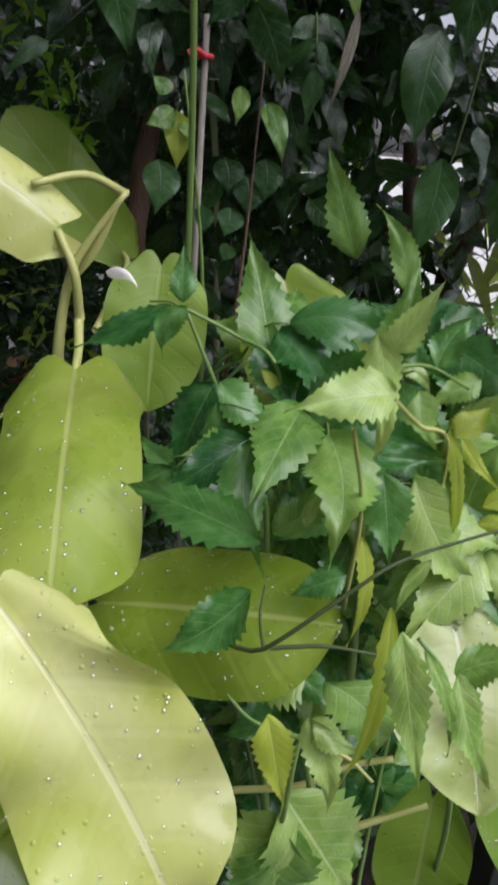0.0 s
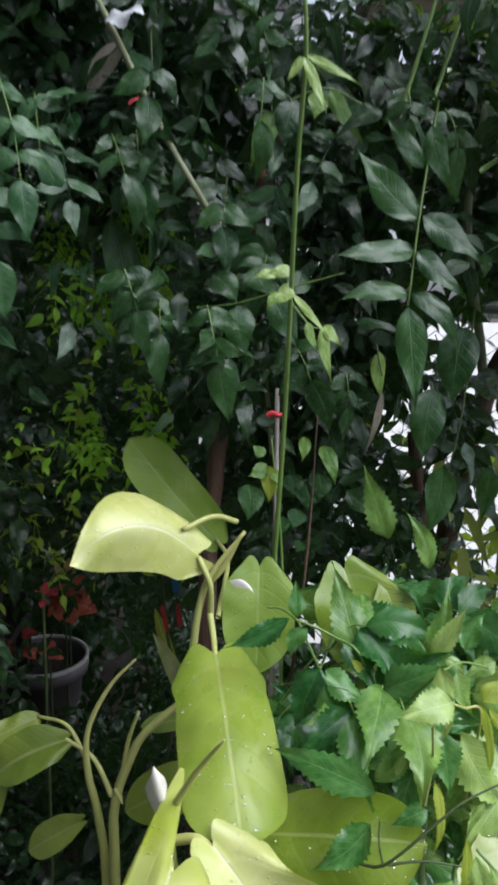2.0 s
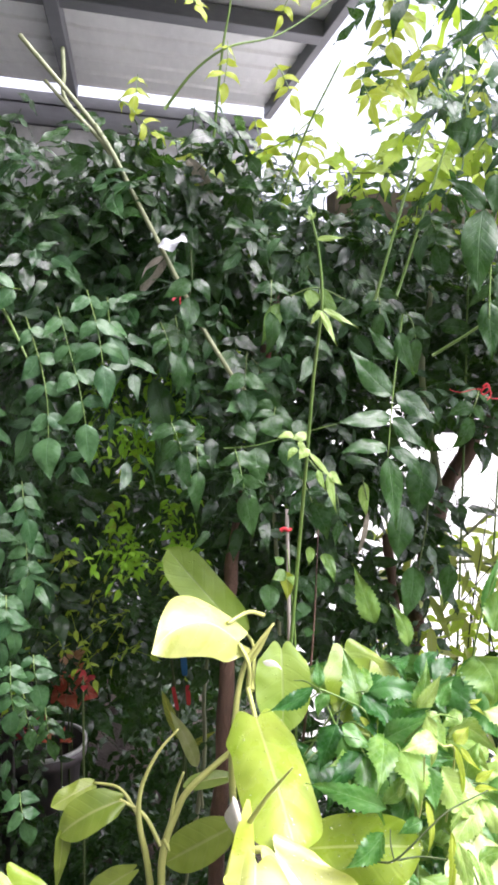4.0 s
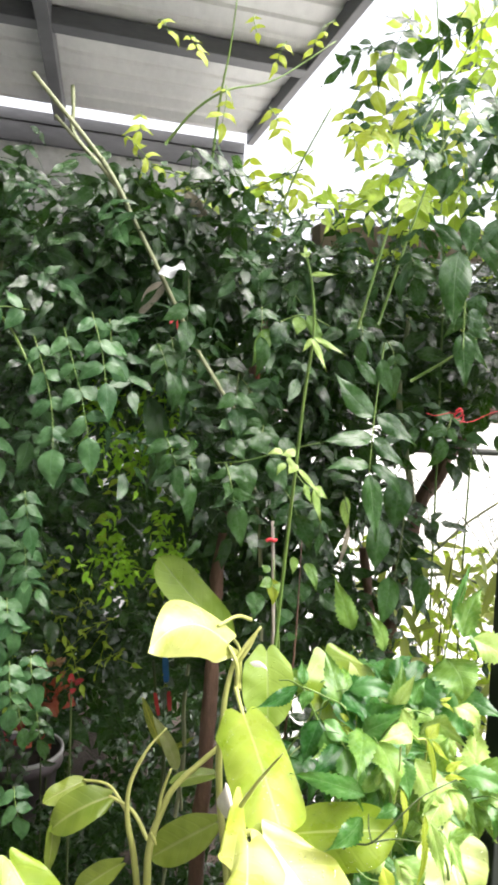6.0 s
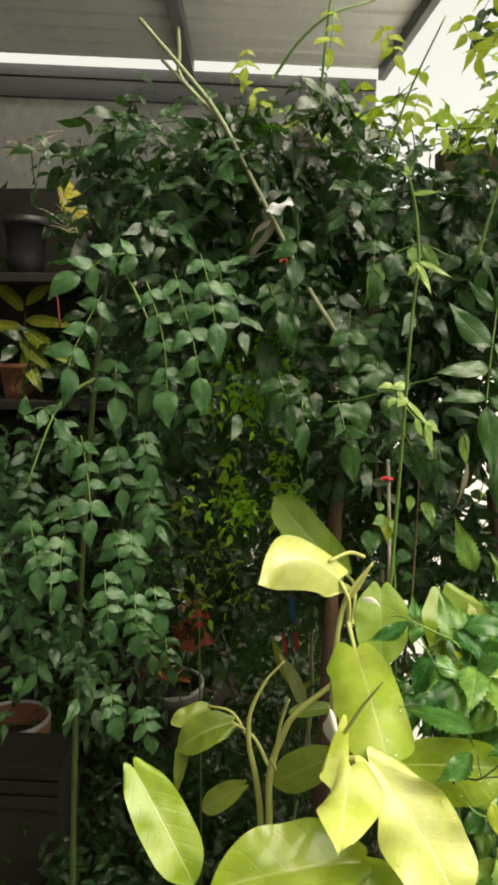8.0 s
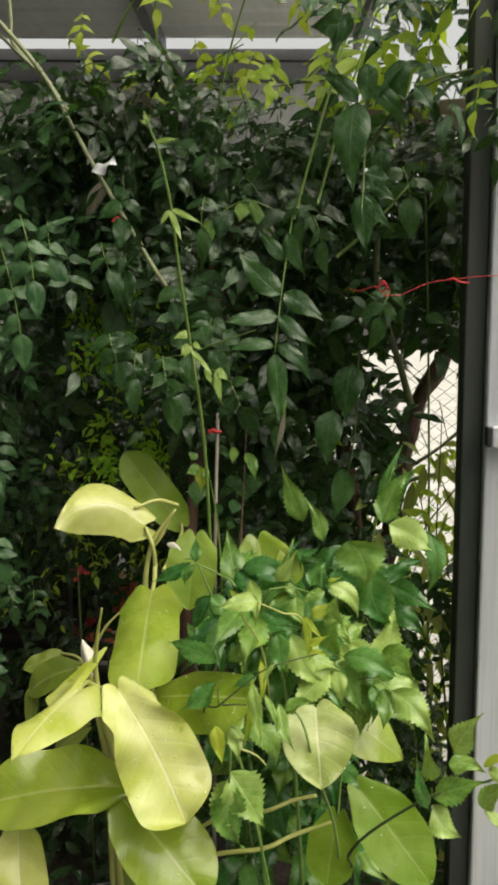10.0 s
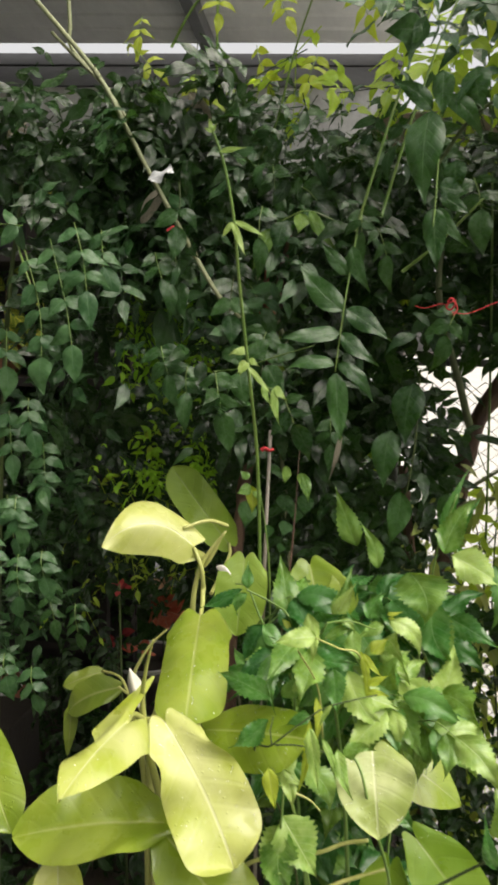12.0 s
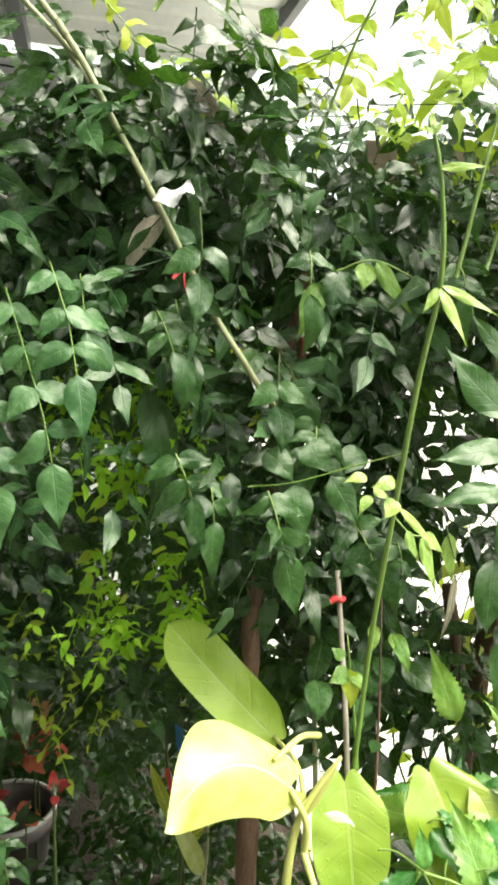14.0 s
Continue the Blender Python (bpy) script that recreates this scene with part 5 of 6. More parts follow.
        ((-0.247, 0.860, 1.744), (-0.238, 0.820, 1.685), 2, 0.060),
        ((0.002, 0.950, 1.921), (0.057, 0.900, 1.866), 2, 0.060),
        ((-0.110, 0.900, 1.736), (-0.053, 0.860, 1.639), 3, 0.058),
        ((-0.174, 1.000, 2.123), (-0.138, 0.960, 2.026), 3, 0.055)):
    frond(hedge, short(base, tip, size), n, size, "hedge", pick, 0.45)


def nook(x, y, z):
    """The open corner through which the shelf and its pots show."""
    return x < -0.47 - 0.34 * (y - 0.6) and 1.50 < z < 2.02 + 0.15 * (y - 0.8)


def mass(x, y, z):
    """Thinner towards the open side, with a few holes."""
    if x > 0.27 and z < 1.64:
        return False
    if -0.52 < x < -0.24 and 1.02 < z < 1.76:
        return False
    hole = noise.noise(Vector((x * 5, y * 3, z * 5)))
    return hole > (-0.06 if x < 0.20 else 0.02 if z > 1.78 else 0.16) and not (x < -0.05 and z < 1.46 and y < 1.10)


# filling foliage wears the darkened leaf colour in place of deeper shade
fill(hedge, "foliage", "hedge_shaded", 470, within((-0.62, 0.52), (0.90, 1.28), (1.10, 2.06), mass), 21, label="dark feathered foliage")
fill(hedge, "foliage", "hedge_shaded", 420, within((-0.75, 0.50), (1.25, 1.75), (0.95, 2.14), lambda x, y, z: (x < 0.22 or z > 1.72) and not (-0.62 < x < -0.22 and 0.95 < z < 1.66) and not nook(x, y, z)), 22, (0.055, 0.085), label="dark foliage deeper in")
fill(hedge, "foliage", "hedge_shaded", 80, within((-0.65, -0.10), (0.85, 1.05), (1.98, 2.18)), 23, label="dark foliage along the top")

fill(hedge, "foliage", "sun", 40, within((-0.55, 0.36), (1.15, 1.5), (1.25, 2.05)), 27, (0.028, 0.045), (1, 3), label="small leaves coloured as if lit from behind")
fill(hedge, "foliage", "casc_dimmed", 40, within((-0.60, 0.40), (0.82, 1.0), (1.55, 2.15)), 28, (0.045, 0.065), (1, 3), label="lighter green leaves")
fill(hedge, "foliage", "hedge_shaded", 110, within((-0.68, 0.15), (0.88, 1.2), (2.02, 2.27), lambda x, y, z: z < 2.20 + 0.07 * noise.noise(Vector((x * 9, y * 5, 1)))), 25, (0.034, 0.058), (1, 3), label="ragged dark foliage along the top")
fill(hedge, "foliage", "hedge_shaded", 130, within((-0.02, 0.62), (1.0, 1.35), (1.82, 2.10)), 24, label="dark foliage along the top")

fill(hedge, "foliage", "hedge_shaded", 16, within((0.10, 0.24), (0.86, 0.98), (1.02, 1.30)), 29, (0.045, 0.065), (1, 3), label="dark leaves beside the leaning trunk")

fill(hedge, "foliage", "hedge_shaded", 7, within((-0.13, -0.05), (0.82, 0.86), (1.46, 1.56)), 33, (0.045, 0.06), (1, 2), label="dark leaves hanging over the trunk")
fill(hedge, "foliage", "hedge_shaded", 26, within((0.03, 0.19), (0.96, 1.12), (1.42, 1.70)), 34, (0.05, 0.07), (1, 3), label="dark leaves in the middle of the shrub")
# lighter leaves added so that colour gives the hazy brightness up here
fill(hedge, "foliage", "casc_dimmed", 44, within((-0.62, 0.05), (0.84, 0.95), (1.80, 2.14)), 35, (0.04, 0.06), (1, 3), label="lighter green leaves imitating haze near the top")
fill(hedge, "foliage", "hedge_shaded", 16, within((-0.20, -0.04), (0.85, 0.90), (1.52, 1.70)), 30, (0.045, 0.065), (1, 3), label="dark leaves before the trunk")

fill(hedge, "foliage", "hedge_shaded", 10, within((-0.14, -0.05), (0.82, 0.86), (1.40, 1.54)), 36, (0.04, 0.06), (1, 2), label="dark leaves before the trunk")

# dark leaves added to stand in for the dark backdrop below the beam
fill(hedge, "foliage", "hedge_shaded", 100, within((0.06, 0.80), (1.38, 1.62), (1.74, 2.10)), 37, (0.07, 0.10), (1, 3), label="large dark leaves under the beam")
fill(hedge, "foliage", "hedge_shaded", 18, within((0.07, 0.24), (1.10, 1.28), (1.46, 1.76)), 38, (0.05, 0.07), (1, 3), label="dark leaves in the middle of the shrub")

fill(hedge, "foliage", "hedge_shaded", 60, within((-0.06, 0.16), (0.80, 1.0), (0.55, 1.16)), 39, (0.045, 0.065), (1, 3), label="dark leaves low behind the philodendron")

# hanging cascade
casc = thing("cascading_shrub", (-0.75, 0.85, 0.0), "bushy shrub with hanging sprays of small matt green leaves", "shrub")
part("trunk", tube_piece([(-0.75, 0.95, -0.02), (-0.72, 0.95, 0.9), (-0.66, 0.92, 1.6), (-0.6, 0.9, 1.95)], 0.008, 0.004, 8), "twig", casc)
for pts in ([(-0.62, 0.91, 1.85), (-0.56, 0.8, 1.80), (-0.50, 0.74, 1.70)], [(-0.66, 0.92, 1.6), (-0.70, 0.8, 1.55), (-0.74, 0.72, 1.4)], [(-0.7, 0.94, 1.2), (-0.72, 0.82, 1.25), (-0.70, 0.72, 1.15)]):
    part("bough", tube_piece(pts, 0.004, 0.0015), "shoot", casc)
for points, n, size in (
        ([(-0.507, 0.720, 1.786), (-0.481, 0.710, 1.709), (-0.468, 0.700, 1.647), (-0.464, 0.690, 1.588)], 4, 0.044),
        ([(-0.456, 0.720, 1.805), (-0.432, 0.710, 1.725), (-0.416, 0.700, 1.670), (-0.404, 0.690, 1.611)], 4, 0.043),
        ([(-0.408, 0.720, 1.834), (-0.388, 0.710, 1.768), (-0.378, 0.700, 1.709)], 3, 0.043),
        ([(-0.519, 0.740, 1.833), (-0.570, 0.730, 1.834), (-0.603, 0.720, 1.813), (-0.628, 0.710, 1.793)], 3, 0.043),
        ([(-0.595, 0.740, 1.761), (-0.624, 0.730, 1.705), (-0.645, 0.720, 1.655), (-0.651, 0.710, 1.627)], 3, 0.047),
        ([(-0.580, 0.780, 1.642), (-0.578, 0.770, 1.568)], 2, 0.041),
        ([(-0.632, 0.720, 1.499), (-0.618, 0.710, 1.422), (-0.608, 0.700, 1.343)], 4, 0.038),
        ([(-0.575, 0.770, 1.480), (-0.567, 0.760, 1.392)], 3, 0.040),
        ([(-0.745, 0.720, 1.531), (-0.704, 0.710, 1.551), (-0.673, 0.700, 1.529)], 2, 0.034),
        ([(-0.727, 0.700, 1.343), (-0.712, 0.690, 1.246)], 3, 0.038),
        ([(-0.691, 0.750, 1.376), (-0.673, 0.740, 1.297)], 3, 0.036),
        ([(-0.585, 0.770, 1.307), (-0.567, 0.760, 1.219)], 3, 0.038),
        ([(-0.528, 0.820, 1.412), (-0.520, 0.810, 1.321)], 3, 0.039),
        ([(-0.672, 0.750, 1.523), (-0.661, 0.740, 1.474)], 2, 0.033),
        ([(-0.380, 0.780, 1.830), (-0.372, 0.770, 1.760)], 2, 0.044)):
    frond(casc, points, n, size * 1.32, "casc", pick, 0.52)
for base, tip, n, size in (
        ((-0.579, 0.680, 1.253), (-0.565, 0.660, 1.108), 3, 0.040),
        ((-0.539, 0.720, 1.315), (-0.522, 0.700, 1.206), 3, 0.040),
        ((-0.663, 0.700, 1.309), (-0.667, 0.680, 1.167), 3, 0.040),
        ((-0.497, 0.740, 1.203), (-0.482, 0.720, 1.105), 2, 0.038),
        ((-0.527, 0.700, 1.206), (-0.515, 0.680, 1.076), 3, 0.038),
        ((-0.517, 0.740, 1.508), (-0.497, 0.720, 1.394), 3, 0.040),
        ((-0.516, 0.720, 0.966), (-0.495, 0.700, 0.867), 2, 0.038),
        ((-0.585, 0.740, 0.977), (-0.569, 0.720, 0.887), 2, 0.038)):
    frond(casc, short(base, tip, size * 1.2), n, size * 1.2, "casc", pick, 0.52)
for base, tip in (((-0.541, 0.860, 1.098), (-0.516, 0.840, 0.971)), ((-0.508, 0.920, 1.029), (-0.489, 0.900, 0.920))):
    frond(casc, short(base, tip, 0.042), 3, 0.042, "hedge", pick, 0.45)
fill(casc, "foliage", "casc_dimmed", 210, within((-1.15, -0.48), (0.74, 1.05), (0.98, 1.80), lambda x, y, z: x < -0.52 - 0.12 * abs(z - 1.5) and noise.noise(Vector((x * 5, y * 3, z * 4))) > -0.2 and not nook(x, y, z)), 31, (0.034, 0.050), (2, 4), (0.08, 0.15), 1.0, "matt green hanging foliage")
fill(casc, "foliage", "hedge_shaded", 160, within((-1.25, -0.30), (0.85, 1.2), (1.72, 2.16), lambda x, y, z: z < 2.16 + 0.2 * (x + 0.3) and not nook(x, y, z)), 32, (0.045, 0.062), label="dark foliage at the top")

# sunlit vine along the roof's open side
vine = thing("roof_vine", (0.35, 1.0, 0.0), "thin-stemmed vine with bright lime leaves climbing past the roof edge", "vine")
for pts in ([(0.42, 1.05, 0.0), (0.40, 1.05, 1.2), (0.36, 1.0, 2.0), (0.30, 0.95, 2.45), (0.22, 0.9, 2.9)], [(0.55, 1.15, 0.0), (0.5, 1.1, 1.4), (0.52, 1.05, 2.3), (0.62, 1.0, 2.9)],
            [(-0.195, 0.950, 2.135), (-0.182, 0.900, 2.309), (-0.170, 0.880, 2.388), (-0.161, 0.860, 2.485)], [(-0.290, 0.950, 2.218), (-0.236, 0.920, 2.279), (-0.171, 0.900, 2.321), (-0.068, 0.920, 2.363), (0.064, 0.950, 2.471)]):
    part("stem", tube_piece(pts, 0.0032, 0.0012), "shoot", vine)
for base, tip, n, size in (
        ((-0.341, 0.920, 2.268), (-0.344, 0.900, 2.190), 2, 0.040),
        ((-0.378, 0.920, 2.221), (-0.287, 0.900, 2.135), 3, 0.042),
        ((-0.252, 0.900, 2.421), (-0.218, 0.880, 2.361), 2, 0.036),
        ((-0.307, 0.900, 2.436), (-0.274, 0.880, 2.398), 1, 0.036),
        ((-0.172, 0.900, 2.332), (-0.180, 0.880, 2.214), 3, 0.040),
        ((-0.077, 0.920, 2.306), (-0.030, 0.900, 2.213), 3, 0.040),
        ((-0.045, 0.940, 2.453), (-0.080, 0.920, 2.372), 2, 0.036),
        ((-0.123, 0.880, 2.468), (-0.117, 0.860, 2.405), 2, 0.024),
        ((0.062, 0.950, 2.516), (-0.010, 0.930, 2.418), 3, 0.036),
        ((0.151, 0.950, 2.457), (0.210, 0.930, 2.373), 3, 0.058),
        ((0.182, 0.950, 2.320), (0.118, 0.930, 2.237), 3, 0.058),
        ((0.140, 0.950, 2.409), (0.175, 0.930, 2.323), 2, 0.060),
        ((-0.252, 0.950, 2.146), (-0.220, 0.930, 2.056), 2, 0.040),
        ((-0.113, 0.950, 2.213), (-0.071, 0.930, 2.099), 3, 0.040),
        ((0.011, 0.950, 2.186), (-0.021, 0.930, 2.098), 3, 0.044),
        ((0.073, 0.900, 2.311), (0.124, 0.880, 2.190), 3, 0.048),
        ((0.188, 0.850, 2.326), (0.213, 0.820, 2.217), 3, 0.050),
        ((0.298, 0.850, 2.278), (0.322, 0.820, 2.161), 3, 0.050)):
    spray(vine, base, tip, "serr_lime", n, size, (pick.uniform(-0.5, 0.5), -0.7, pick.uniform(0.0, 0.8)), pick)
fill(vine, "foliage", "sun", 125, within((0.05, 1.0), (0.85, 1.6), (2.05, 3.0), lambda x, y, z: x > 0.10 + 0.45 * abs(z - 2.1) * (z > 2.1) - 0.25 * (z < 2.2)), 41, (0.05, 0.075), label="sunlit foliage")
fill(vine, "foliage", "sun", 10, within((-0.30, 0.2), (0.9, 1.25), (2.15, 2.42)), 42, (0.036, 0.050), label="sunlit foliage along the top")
fill(vine, "foliage", "casc_dimmed", 60, within((0.12, 0.9), (0.85, 1.4), (2.10, 2.7), lambda x, y, z: x > 0.14 + 0.4 * max(0.0, z - 2.2)), 47, (0.05, 0.07), (1, 3), label="grey-green leaves against the sky")
fill(vine, "foliage", "casc_dimmed", 26, within((0.14, 0.44), (0.56, 0.76), (1.98, 2.34)), 46, (0.048, 0.070), (1, 3), label="grey-green leaves hanging near the door")
fill(vine, "foliage", "hedge_shaded", 22, within((0.30, 0.54), (0.52, 0.65), (1.88, 2.25)), 44, (0.04, 0.06), (1, 3), label="leaves hanging before the door")
fill(vine, "foliage", "sun", 10, within((0.34, 0.56), (0.52, 0.65), (1.98, 2.3)), 45, (0.035, 0.05), (1, 3), label="lime leaves hanging before the door")
fill(vine, "foliage", "hedge_shaded", 120, within((0.20, 1.05), (0.80, 1.35), (1.80, 2.6)), 43, (0.05, 0.075), label="shaded foliage")

# thicket along the fence, and the low growth behind the pots
thicket = thing("fence_thicket", (0.5, 1.1, 0.0), "tangle of yellow-green narrow leaves and thin twigs against wire mesh", "shrub")
for k in range(16):
    x, y = pick.uniform(0.28, 0.85), pick.uniform(0.92, 1.25)
    pts = [(x, y, 0.0), (x + pick.uniform(-0.08, 0.08), y, 0.6), (x + pick.uniform(-0.15, 0.15), y + pick.uniform(-0.1, 0.1), 1.05), (x + pick.uniform(-0.2, 0.2), y, 1.45)]
    part("twig", tube_piece(pts, 0.004, 0.001), "twig", thicket)


def blades(count, x, y, z, seed):
    p = random.Random(seed)
    pieces = []
    for k in range(count):
        base = Vector((p.uniform(*x), p.uniform(*y), p.uniform(*z)))
        d = Vector((p.uniform(-0.7, 0.7), p.uniform(-0.7, 0.3), p.uniform(-1.2, 0.3))).normalized()
        m, _ = aim(base, base + d, (p.uniform(-0.6, 0.6), -0.6, 0.6))
        n = p.uniform(0.06, 0.13)
        pieces.append(moved(leaf_piece(n, n * p.uniform(0.14, 0.28), 0.5, 0.9, 6, 2, 0.25, 0.0, droop=p.uniform(0.1, 0.5)), m))
    return pieces


part("foliage", blades(430, (0.24, 0.95), (0.88, 1.22), (0.35, 1.36), 51), "blade", thicket, "narrow yellow-green leaves", kind="stuff")
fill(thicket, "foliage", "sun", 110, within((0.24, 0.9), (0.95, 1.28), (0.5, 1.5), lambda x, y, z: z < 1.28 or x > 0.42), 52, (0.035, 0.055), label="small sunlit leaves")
fill(thicket, "foliage", "hedge_shaded", 110, within((0.18, 0.44), (0.80, 1.0), (0.45, 1.15)), 53, (0.04, 0.06), label="shaded leaves")

under = thing("undergrowth", (-0.5, 1.6, 0.0), "low tangle of small dark and lime leaves behind the pots", "shrub", kind="stuff")
fill(under, "foliage", "hedge_shaded", 18, within((-0.62, -0.20), (0.98, 1.08), (1.15, 1.75)), 69, (0.030, 0.050), (1, 2), label="dark leaves before the lit ones")
# the glow of these leaves is in their colour, no lamp stands behind
fill(under, "foliage", "lime_glow", 130, within((-0.44, -0.22), (0.93, 1.08), (1.32, 1.76), lambda x, y, z: noise.noise(Vector((x * 16, y * 4, z * 7))) > 0.12 - 0.3 * max(0.0, z - 1.45)), 61, (0.016, 0.032), (1, 3), (0.04, 0.09), label="lime leaves coloured as if lit from behind")
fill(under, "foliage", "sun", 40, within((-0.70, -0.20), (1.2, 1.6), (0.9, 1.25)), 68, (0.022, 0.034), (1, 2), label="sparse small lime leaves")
fill(under, "foliage", "hedge_shaded", 170, within((-0.85, 0.0), (1.32, 1.55), (0.1, 0.75)), 64, (0.035, 0.055), label="dark low foliage")
fill(under, "foliage", "hedge_shaded", 220, within((-0.95, -0.08), (1.55, 1.90), (0.80, 1.75)), 66, (0.034, 0.058), (1, 3), label="dark foliage behind the yellow leaf")
fill(under, "foliage", "hedge_shaded", 260, within((-1.2, -0.02), (1.75, 2.2), (0.8, 1.8)), 67, (0.07, 0.10), label="dark foliage deeper in")
fill(under, "foliage", "hedge_shaded", 620, within((-1.4, 0.10), (1.45, 2.4), (0.05, 1.15), lambda x, y, z: not (-0.72 < x < -0.36 and y < 1.70 and z > 0.58)), 62, (0.035, 0.06), label="dark low foliage")
# big dark leaves added to keep the depth before the wall black
fill(under, "foliage", "hedge_shaded", 420, within((-2.2, 0.14), (2.35, 2.7), (0.1, 2.25)), 65, (0.10, 0.14), label="large dark leaves standing in for the unlit depth")
fill(under, "foliage", "hedge_shaded", 480, within((-1.8, 0.12), (1.75, 2.5), (0.7, 2.2)), 63, (0.05, 0.08), label="dark foliage before the wall")

# one more dark layer over the pale wall, and one over the soil, for shade
fill(under, "foliage", "hedge_shaded", 430, within((-2.4, 0.05), (2.75, 3.3), (0.05, 2.45)), 59, (0.12, 0.17), label="large dark leaves standing in for the unlit depth")
fill(under, "foliage", "hedge_shaded", 420, within((-1.0, -0.1), (1.0, 2.3), (0.03, 0.36)), 60, (0.05, 0.075), (1, 3), label="dark leaves added to darken the ground")

# ---- shoot, stake, canes, string ----
shoot = thing("green_shoot", (-0.055, 0.72, 1.0), "tall thin green shoot with a few tender leaves", "plant shoot")
part("stem", tube_piece([(-0.055, 0.73, 1.0), (-0.050, 0.70, 1.2), (-0.049, 0.645, 1.418), (-0.054, 0.575, 1.571), (-0.059, 0.510, 1.706), (-0.060, 0.465, 1.795), (-0.071, 0.445, 1.864), (-0.086, 0.432, 1.907)], 0.0036, 0.0016, 8), "shoot", shoot)
for base, tip, w in (((-0.061, 0.465, 1.787), (-0.040, 0.450, 1.739), 0.010), ((-0.059, 0.465, 1.789), (-0.010, 0.455, 1.765), 0.009), ((-0.062, 0.465, 1.787), (-0.076, 0.460, 1.766), 0.009),
                     ((-0.075, 0.440, 1.877), (-0.038, 0.430, 1.879), 0.008), ((-0.085, 0.432, 1.903), (-0.088, 0.430, 1.918), 0.006), ((-0.084, 0.432, 1.900), (-0.095, 0.430, 1.906), 0.005), ((-0.084, 0.432, 1.900), (-0.078, 0.430, 1.911), 0.005),
                     ((-0.055, 0.570, 1.608), (-0.081, 0.560, 1.604), 0.016), ((-0.055, 0.565, 1.590), (-0.069, 0.555, 1.573), 0.018), ((-0.053, 0.560, 1.582), (-0.012, 0.550, 1.539), 0.009)):
    leaflet(shoot, base, tip, w, "serr_pale", (0, 0, 0.3), 0)
s2 = twig(shoot, [(-0.051, 0.600, 1.574), (-0.030, 0.590, 1.550), (-0.013, 0.590, 1.546)], 0.0012, 0.0008, "shoot")
for base, tip, w in (((-0.015, 0.590, 1.548), (-0.003, 0.570, 1.490), 0.015), ((-0.013, 0.590, 1.550), (0.007, 0.580, 1.532), 0.016), ((-0.033, 0.590, 1.553), (-0.019, 0.580, 1.521), 0.012),
                     ((-0.068, 0.620, 1.604), (-0.093, 0.610, 1.602), 0.014), ((-0.062, 0.620, 1.584), (-0.077, 0.610, 1.566), 0.014), ((-0.060, 0.620, 1.594), (-0.044, 0.610, 1.584), 0.012)):
    leaflet(shoot, base, tip, w, "serr_pale", (0, 0, 0.3), 1)

stake = thing("garden_stake", (-0.045, 0.68, 0.0), "slim weathered grey stake standing among the leaves", "stake")
part("rod", tube_piece([(-0.044, 0.60, -0.02), (-0.045, 0.70, 0.9), (-0.046, 0.733, 1.224), (-0.048, 0.792, 1.455)], 0.0040, 0.0034, 8), "stake", stake)
tie = thing("red_tie", (-0.049, 0.786, 1.42), "small red plastic tie knotted round the stake", "tie")
ring = [(-0.0485 + 0.0075 * math.cos(a), 0.783 + 0.0075 * math.sin(a), 1.419) for a in np.linspace(0, 2 * np.pi, 9)]
part("loop", tube_piece(ring, 0.0028, None, 6, 3), "string", tie)
part("knot", tube_piece([(-0.062, 0.772, 1.419), (-0.055, 0.771, 1.423), (-0.046, 0.774, 1.418)], 0.0042, 0.003), "string", tie)
# small pale leaves beside the stake
sap = thing("sapling", (-0.03, 0.70, 0.9), "spindly sapling with small pale and dark oval leaves", "plant")
part("stem", tube_piece([(-0.03, 0.70, 0.9), (-0.035, 0.72, 1.2), (-0.06, 0.70, 1.40)], 0.003, 0.001), "shoot", sap)
part("stem", tube_piece([(-0.03, 0.71, 0.9), (0.0, 0.75, 1.2), (0.01, 0.78, 1.42)], 0.003, 0.001), "bark", sap)
for base, tip, w, m in (((-0.066, 0.680, 1.368), (-0.090, 0.670, 1.355), 0.020, "serr"), ((-0.066, 0.680, 1.367), (-0.062, 0.670, 1.319), 0.022, "serr_lime"), ((-0.068, 0.680, 1.382), (-0.085, 0.680, 1.394), 0.014, "serr"),
                        ((-0.059, 0.680, 1.362), (-0.050, 0.670, 1.342), 0.014, "serr"), ((-0.011, 0.750, 1.394), (-0.014, 0.740, 1.361), 0.016, "serr"), ((0.017, 0.750, 1.382), (0.033, 0.730, 1.331), 0.020, "serr"),
                        ((0.014, 0.750, 1.381), (0.018, 0.740, 1.356), 0.014, "serr"), ((-0.086, 0.750, 1.324), (-0.087, 0.730, 1.276), 0.034, "hedge"), ((-0.024, 0.800, 1.329), (-0.019, 0.790, 1.294), 0.030, "hedge"),
                        ((-0.001, 0.800, 1.315), (0.003, 0.790, 1.273), 0.034, "hedge"), ((0.019, 0.800, 1.331), (0.018, 0.790, 1.289), 0.030, "hedge"), ((-0.013, 0.720, 1.254), (-0.019, 0.720, 1.236), 0.016, "casc"),
                        ((-0.039, 0.720, 1.288), (-0.041, 0.720, 1.260), 0.018, "casc"), ((-0.014, 0.780, 1.282), (-0.020, 0.770, 1.254), 0.026, "casc")):
    leaflet(sap, base, tip, w, m, (0, 0, 0.2), 2)

cane = thing("bamboo_cane", (-0.08, 0.92, 1.55), "long greenish bamboo cane leaning through the shrub", "cane", "bamboo canes")
